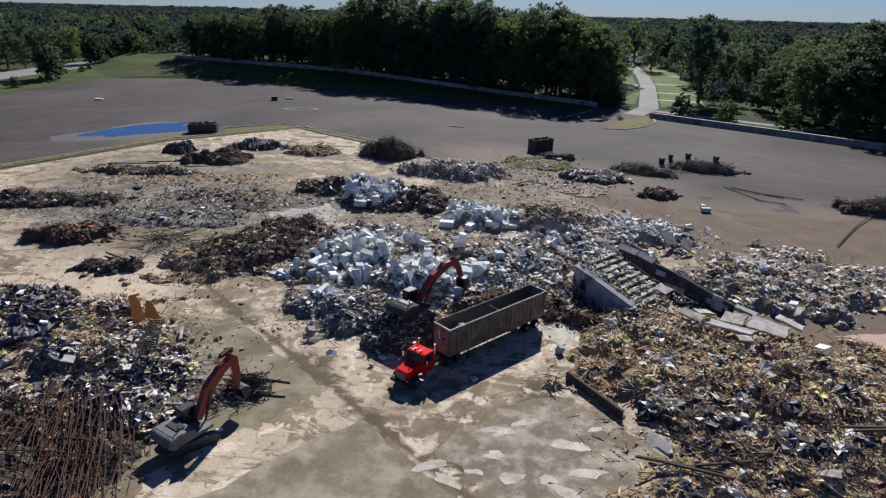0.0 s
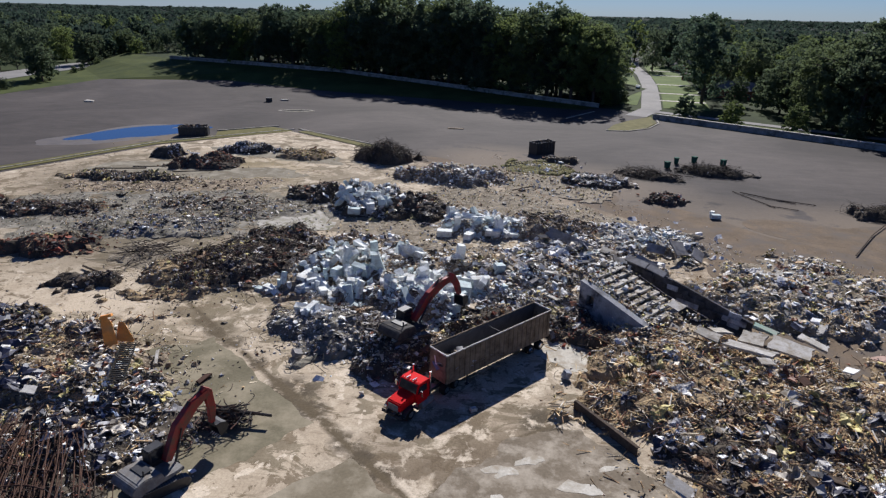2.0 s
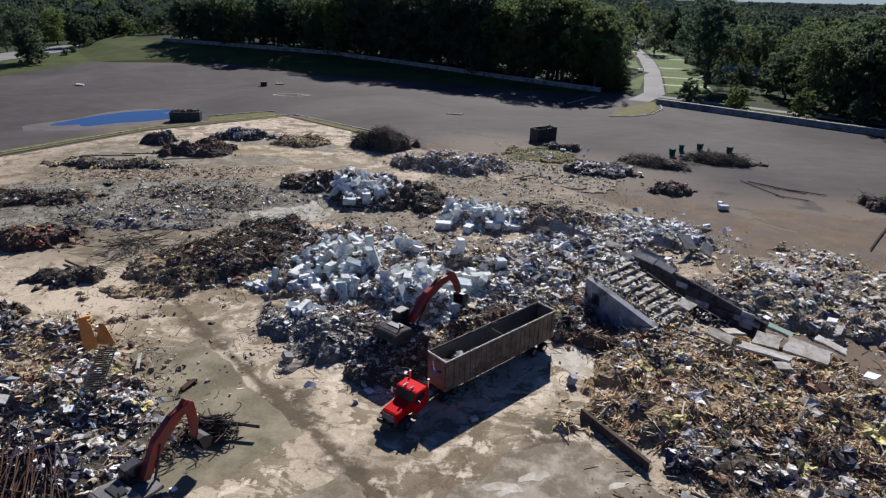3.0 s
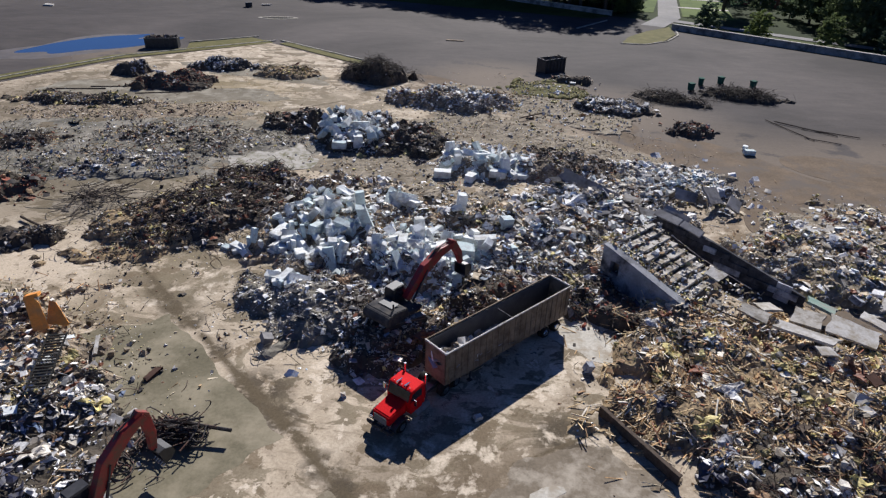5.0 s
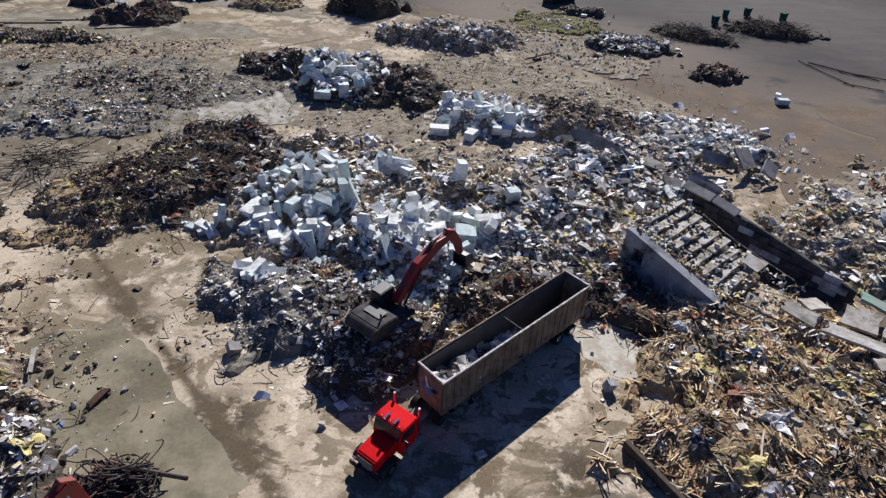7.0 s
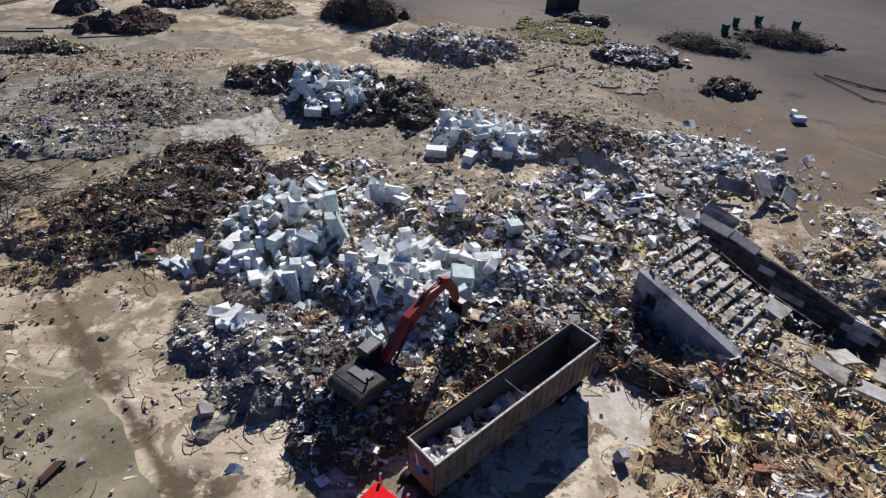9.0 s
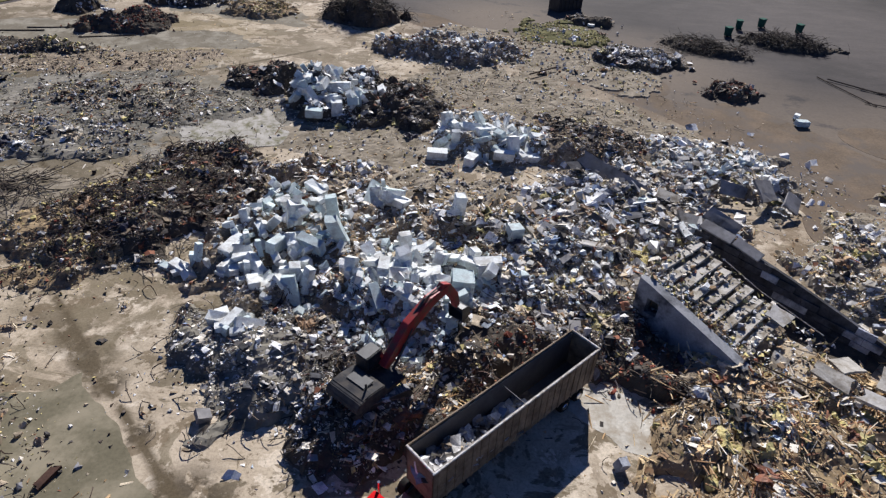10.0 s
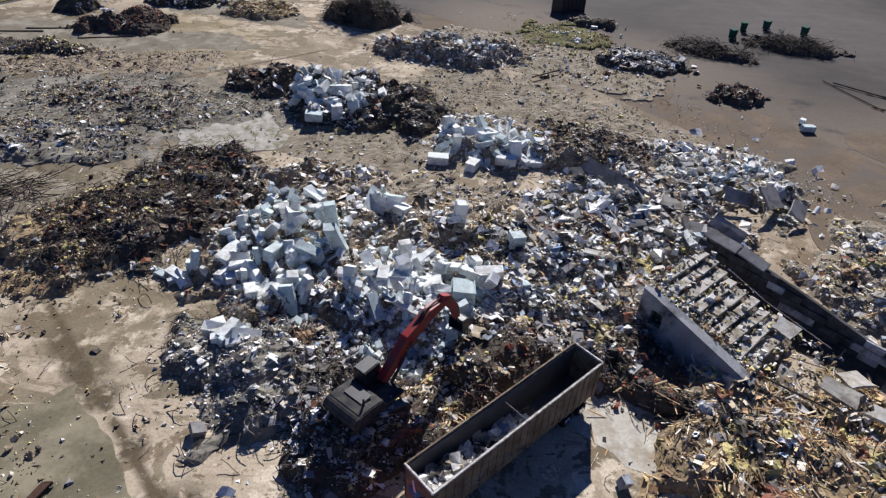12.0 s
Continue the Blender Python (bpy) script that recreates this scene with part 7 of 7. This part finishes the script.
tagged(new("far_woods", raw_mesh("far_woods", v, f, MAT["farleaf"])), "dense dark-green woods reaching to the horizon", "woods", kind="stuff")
# crowns' shaded sides and bluish distance are put into this colour
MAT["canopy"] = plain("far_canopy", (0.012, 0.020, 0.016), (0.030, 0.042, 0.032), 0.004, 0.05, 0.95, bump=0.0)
# the canopy closing to the horizon
gx, gy = np.meshgrid(np.linspace(-3800, 3800, 190), np.linspace(900, 4300, 110), indexing="ij")
gx, gy = gx + r2.uniform(-18, 18, gx.shape), gy + r2.uniform(-14, 14, gy.shape)
gz = 4 + 8 * fnoise(gx, gy, 0.012, 4) + r2.uniform(0, 5, gx.shape)
idx = np.arange(gx.size).reshape(gx.shape)
quad = np.stack([idx[:-1, :-1], idx[1:, :-1], idx[1:, 1:], idx[:-1, 1:]], -1).reshape(-1, 4)
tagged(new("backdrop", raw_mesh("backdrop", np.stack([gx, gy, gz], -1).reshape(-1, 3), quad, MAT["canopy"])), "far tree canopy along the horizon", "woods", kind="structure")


# ---------------------------------------------------------------- houses and cars beyond
def house(x, y, turn, w, d, h, label):
    hs = thing("house", label, "house", "houses beyond the wall", pose(x, y, -0.3, 0, 0, turn))
    bm = bmesh.new()
    box(bm, w, d, h, pose(0, 0, h / 2))
    wall = part("wall", bm, MAT["brick"], hs)
    bm = bmesh.new()
    vs = [bm.verts.new(p) for p in ((-w / 2 - 0.5, -d / 2 - 0.5, h), (w / 2 + 0.5, -d / 2 - 0.5, h), (w / 2 + 0.5, d / 2 + 0.5, h), (-w / 2 - 0.5, d / 2 + 0.5, h), (-w / 2 + 1.5, 0, h + d * 0.32), (w / 2 - 1.5, 0, h + d * 0.32))]
    for f in ((0, 1, 5, 4), (1, 2, 5), (2, 3, 4, 5), (3, 0, 4), (3, 2, 1, 0)):
        bm.faces.new([vs[i] for i in f])
    part("roof", bm, MAT["roof"], hs)
    for i in range(4):
        cx = -w / 2 + w * (i + 0.5) / 4
        bm = bmesh.new()
        if i == 2:
            box(bm, 1.0, 0.08, 2.1, pose(cx, -d / 2 - 0.04, 1.05))
            part("door", bm, MAT["rail"], hs)
            continue
        box(bm, 1.6, 0.08, 1.2, pose(cx, -d / 2 - 0.04, 1.6))
        win = part("window", bm, MAT["rail"], hs)
        bm = bmesh.new()
        box(bm, 1.4, 0.04, 1.0, pose(cx, -d / 2 - 0.09, 1.6))
        part("pane", bm, MAT["glass"], win)


house(99, 258, -35, 15, 9, 3.4, "low red-brick house with a grey roof among trees")
house(106, 322, -60, 14, 9, 3.2, "low brick house beyond a sunlit lawn")
house(116, 375, -60, 14, 9, 3.2, "low brick house beyond a sunlit lawn")
house(-98, 318, 30, 15, 9, 3.2, "low brick house half hidden by trees")


def car(x, y, turn, paint, label, size=1.0):
    c = thing("car", label, "car", "parked cars", pose(x, y, -0.12, 0, 0, turn))
    bm = bmesh.new()
    prism(bm, [(-2.2, 0.35), (2.2, 0.35), (2.25, 0.75), (1.1, 0.95), (0.5, 1.42), (-1.2, 1.45), (-2.0, 0.98), (-2.25, 0.9)], 1.75)
    bmesh.ops.bevel(bm, geom=list(bm.edges), offset=0.06, segments=2, affect="EDGES")
    part("body", bm, paint, c)
    bm = bmesh.new()
    prism(bm, [(0.95, 0.98), (0.48, 1.36), (-1.15, 1.38), (-1.8, 1.0)], 1.77)
    part("window", bm, MAT["glass"], c)
    for wx in (-1.35, 1.35):
        for s in (-0.8, 0.8):
            wheel("tyre", c, wx, s, 0.32, 0.2)


car(67.2, 280, 76, MAT["foam"], "white car parked at the kerb of the street")
car(90.5, 392, 76, MAT["foam"], "white car far down the street")
car(89.0, 263, -14, MAT["black"], "dark car on a driveway")
car(-176.0, 365, 80, MAT["machine"], "grey car on the far road")


# ---------------------------------------------------------------- containers and small things
def skip_box(x, y, turn, w, d, h, rx, label):
    """An open steel refuse container."""
    b = thing("refuse_container", label, "container", "containers on the asphalt", pose(x, y, -0.14, 0, 0, turn))
    for name, size, at in (("front_panel", (w, 0.06, h), (0, -d / 2, h / 2)), ("back_panel", (w, 0.06, h), (0, d / 2, h / 2)), ("end_panel", (0.06, d, h), (-w / 2, 0, h / 2)), ("end_panel", (0.06, d, h), (w / 2, 0, h / 2)), ("floor_plate", (w, d, 0.08), (0, 0, 0.06))):
        bm = bmesh.new()
        box(bm, *size, pose(*at))
        part(name, bm, MAT["black"], b)
    for i in range(6):
        bm = bmesh.new()
        box(bm, 0.10, 0.10, h, pose(-w / 2 + w * (i + 0.5) / 6, -d / 2 - 0.08, h / 2))
        part("rib", bm, MAT["black"], b)
    bm = bmesh.new()
    for s in (-1, 1):
        box(bm, w + 0.2, 0.14, 0.12, pose(0, s * d / 2, h), bevel=0.02)
        box(bm, 0.14, d + 0.2, 0.12, pose(s * w / 2, 0, h), bevel=0.02)
    part("rim", bm, MAT["machine"], b)
    n = 60
    loose("rubble", "chunk", "darkbits", rng.uniform(-w / 2 + 0.3, w / 2 - 0.3, n), rng.uniform(-d / 2 + 0.3, d / 2 - 0.3, n), 0.3, 0.9, b, (0, 0), np.full(n, h - 0.35))


skip_box(-66.6, 151.5, 12, 6.6, 2.5, 2.1, 0, "black steel refuse container beside the puddle")
skip_box(15.2, 144.2, 38, 5.4, 2.5, 2.6, 0, "tall black steel refuse container on the asphalt")
for i, (x, y) in enumerate(((39.6, 133.4), (42.6, 137.6), (46.8, 139.2), (52.0, 137.0))):
    b = thing("wheeled_bin", "green wheeled bin standing beside a branch heap", "bin", "green bins", pose(x, y, -0.14, 0, 0, rnd.uniform(0, 90)))
    bm = bmesh.new()
    box(bm, 1.0, 0.9, 1.25, pose(0, 0, 0.72), bevel=0.04)
    for v in bm.verts:
        if v.co.z < 0.5:
            v.co.x *= 0.8
            v.co.y *= 0.8
    part("body", bm, MAT["green"], b)
    bm = bmesh.new()
    box(bm, 1.1, 1.0, 0.10, pose(0, 0, 1.39), bevel=0.03)
    part("lid", bm, MAT["green"], b)
    for s in (-0.4, 0.4):
        bm = bmesh.new()
        tube(bm, (s - 0.04, -0.42, 0.13), (s + 0.04, -0.42, 0.13), 0.13, seg=14)
        part("wheel", bm, MAT["rubber"], b)


def rods(name, label, category, items, mat, group=""):
    """Long thin things, each an object of its own: start, end, radius, sag."""
    for a, b, r, sag in items:
        a, b = Vector(a), Vector(b)
        bm = bmesh.new()
        side = Vector((rnd.gauss(0, 1), rnd.gauss(0, 1), 0)) * sag
        prev = a
        for k in range(1, 6):
            t = k / 5
            p = a.lerp(b, t) + side * 4 * t * (1 - t) + Vector((0, 0, -abs(sag) * 0.3 * 4 * t * (1 - t)))
            tube(bm, prev, p, r, r, 6)
            prev = p
        tagged(part(name, bm, MAT[mat]), label, category, group)


# bundle of long bars on the western heap
items = []
for i in range(60):
    u = rnd.uniform(0, 1)
    sx, sy = -31.0 + 6.2 * u + rnd.gauss(0, 0.6), 40.6 - 1.4 * u + rnd.gauss(0, 0.9)
    items.append(((sx, sy, 2.1 + rnd.uniform(-0.3, 0.5)), (sx + 3.4 + 1.6 * u + rnd.gauss(0, 0.9), sy - rnd.uniform(8, 12), 1.2 + rnd.uniform(-0.5, 0.7)), rnd.uniform(0.022, 0.042), rnd.uniform(0.2, 1.2)))
for i in range(16):
    x, y = rnd.uniform(-35, -26), rnd.uniform(32, 40)
    a = rnd.uniform(-0.6, 0.5)
    L = rnd.uniform(3, 6)
    items.append(((x, y, 1.9), (x + L * math.cos(a), y + L * math.sin(a), 2.0 + rnd.uniform(-0.5, 0.5)), 0.05, 0.3))
rods("steel_bar", "long bent rusty steel bar in a heap", "steel bar", items, "rust", "long bars")
# tangle of bars held before the near excavator
items = []
for i in range(150):
    a = rnd.uniform(-0.45, 0.4) + rnd.choice((0, 0, 0, 1.2))
    x, y, L = -16.9 + rnd.gauss(0, 0.75), 44.5 + rnd.gauss(0, 0.5), rnd.uniform(0.9, 2.6)
    z = 0.12 + abs(rnd.gauss(0, 0.55))
    items.append(((x - L / 2 * math.cos(a), y - L / 2 * math.sin(a), z), (x + L / 2 * math.cos(a), y + L / 2 * math.sin(a), max(0.06, z + rnd.gauss(0, 0.3))), rnd.uniform(0.03, 0.055), rnd.uniform(0.1, 0.6)))
items.append(((-17.5, 45.2, 0.9), (-13.3, 44.7, 0.7), 0.12, 0.05))
for i in range(18):
    x, y, a = -19.2 + rnd.gauss(0, 0.9), 42.2 + rnd.gauss(0, 0.8), rnd.uniform(0, 3.1)
    items.append(((x - 0.9 * math.cos(a), y - 0.9 * math.sin(a), 0.3), (x + 0.9 * math.cos(a), y + 0.9 * math.sin(a), 0.25 + rnd.random() * 0.4), 0.045, 0.35))
rods("steel_bar", "bent rusty reinforcing bar in a tangle", "steel bar", items, "rods", "tangled bars")
# poles, pipes and boards lying about the asphalt and the slab
rods("timber_pole", "long thin timber pole lying on the ground", "pole", [((51.2, 86.0, 0.1), (58.5, 95.0, 0.12), 0.09, 0.05), ((58.0, 94.5, 0.1), (67.5, 104.5, 0.3), 0.08, 0.1), ((46.6, 116.8, 0.0), (50.0, 107.5, 0.0), 0.07, 0.05), ((47.6, 116.0, 0.05), (54.5, 110.0, 0.0), 0.09, 0.05), ((50.6, 113.0, 0.02), (57.5, 109.5, 0.02), 0.07, 0.1),
                                                                       ((49.0, 108.5, 0.0), (53.2, 106.2, 0.0), 0.06, 0.05), ((-44.2, 71.2, 0.3), (-40.5, 69.2, 0.3), 0.13, 0.05), ((-70, 116.5, 0.1), (-61, 118.0, 0.1), 0.11, 0.15), ((-64, 118.8, 0.1), (-57, 120.3, 0.1), 0.09, 0.1), ((-55, 116, 0.1), (-48, 118, 0.1), 0.08, 0.1),
                                                                       ((14.6, 39.9, 1.6), (20.6, 36.8, 1.3), 0.09, 0.1), ((25.0, 52.0, 2.2), (22.5, 54.5, 2.0), 0.05, 0.02), ((18.2, 60.0, 2.0), (22.4, 57.4, 1.7), 0.06, 0.02)], "bark", "loose poles")

items = []
for i in range(95):
    a, L = rnd.uniform(0, 6.28), rnd.uniform(1.6, 4.6)
    x, y, z = -39.3 + rnd.gauss(0, 1.5), 76.6 + rnd.gauss(0, 1.1), rnd.uniform(0.1, 0.9)
    items.append(((x, y, z), (x + L * math.cos(a), y + L * math.sin(a), rnd.uniform(0.05, 0.9)), rnd.uniform(0.018, 0.05), rnd.uniform(0.05, 0.35)))
rods("branch", "bare dark branch lying on the slab", "branch", items, "twigs", "loose branches")

# torn orange sheet-metal piece and a slatted rack on the western heap
hood = thing("sheet_metal_hood", "folded orange sheet-metal hood thrown on the rubble", "sheet metal", m=pose(-29.2, 52.6, 1.75, 0, 0, 15) @ Matrix.Scale(1.3, 4))
bm = bmesh.new()
prism(bm, [(-0.40, 0.0), (0.40, 0.0), (0.34, 1.5), (0.10, 1.95), (-0.30, 1.85)], 0.10, pose(-0.5, 0.0, -0.35, -20, -6, 12))
bmesh.ops.bevel(bm, geom=list(bm.edges), offset=0.02, segments=1, affect="EDGES")
part("folded_panel", bm, MAT["tin"], hood)
bm = bmesh.new()
prism(bm, [(-0.1, 1.55), (0.25, 1.5), (1.15, 0.35), (1.05, 0.2), (0.0, 0.25)], 0.08, pose(-0.25, 0.0, -0.3, -42, 4, -8))
part("flat_panel", bm, MAT["tin"], hood, "paler sunlit orange panel")
bm = bmesh.new()
prism(bm, [(-0.42, 1.72), (0.36, 1.78), (0.36, 1.95), (-0.3, 1.95)], 0.75, pose(-0.5, 0.3, -0.35, -20, -6, 12))
part("top_fold", bm, MAT["tin"], hood)
rack = thing("slatted_rack", "dark slatted metal rack leaning on rubble", "rack", m=pose(-26.0, 47.7, 2.75, 2, 4, 18.8))
for s in (-0.55, 0.55):
    bm = bmesh.new()
    box(bm, 0.09, 5.4, 0.12, pose(s, 0, 0))
    part("side_rail", bm, MAT["rubber"], rack)
bm = bmesh.new()
box(bm, 1.06, 0.13, 0.06)
first = part("slat", bm, MAT["rubber"], rack)
first.location = (0, -2.5, 0.02)
for i in range(1, 18):
    o = first.copy()
    scene.collection.objects.link(o)
    o.location = (0, -2.5 + i * 0.294, 0.02)
for x, y, z, sx, sy, sz, rx, ry, rz, mat, label in ((-27.6, 51.6, 1.4, 1.6, 0.35, 0.08, 8, 12, 40, "foam", "white board lying on rubble"), (-25.6, 51.8, 0.7, 0.3, 2.2, 0.1, 10, 4, 20, "walk", "pale board leaning on rubble"), (-26.4, 44.2, 1.7, 0.9, 0.7, 0.1, 14, 10, 30, "foam", "white panel lying on rubble"),
                                                    (-31.5, 44.5, 2.0, 1.1, 0.9, 0.1, 12, 14, 10, "walk", "pale panel lying on rubble"), (-20.7, 49.8, 0.15, 0.5, 1.6, 0.2, 4, 4, -20, "rust", "small piece of rusty scrap on the slab"), (-24.5, 48.0, 0.4, 1.6, 1.2, 0.4, 10, 5, 50, "rust", "rusty scrap lying by the rubble"),
                                                    (-121.0, 198.2, 0.1, 3.2, 2.0, 0.4, 3, 2, 10, "walk", "pale concrete block on the asphalt"), (-67.5, 209.5, 0.5, 2.2, 1.6, 1.3, 0, 0, 20, "black", "dark block on the asphalt"), (-63.5, 213.5, 0.1, 3.0, 1.0, 0.3, 0, 0, 10, "walk", "pale concrete piece on the asphalt"),
                                                    (-5.0, 171.0, -0.05, 5.0, 1.0, 0.2, 0, 0, -5, "soil", "dark scrap strip on the asphalt"), (18.4, 134.5, 0.1, 1.2, 0.8, 0.3, 0, 4, 0, "foam", "white piece on the asphalt")):
    broken_slab(x, y, z, sx, sy, sz, rx, ry, rz, mat, label)


# ---------------------------------------------------------------- from plan units to metres
METRES = 1.14
for ob in list(scene.objects):
    if ob.parent is None and ob.type in {"MESH", "EMPTY"}:
        ob.matrix_world = Matrix.Scale(METRES, 4) @ ob.matrix_world
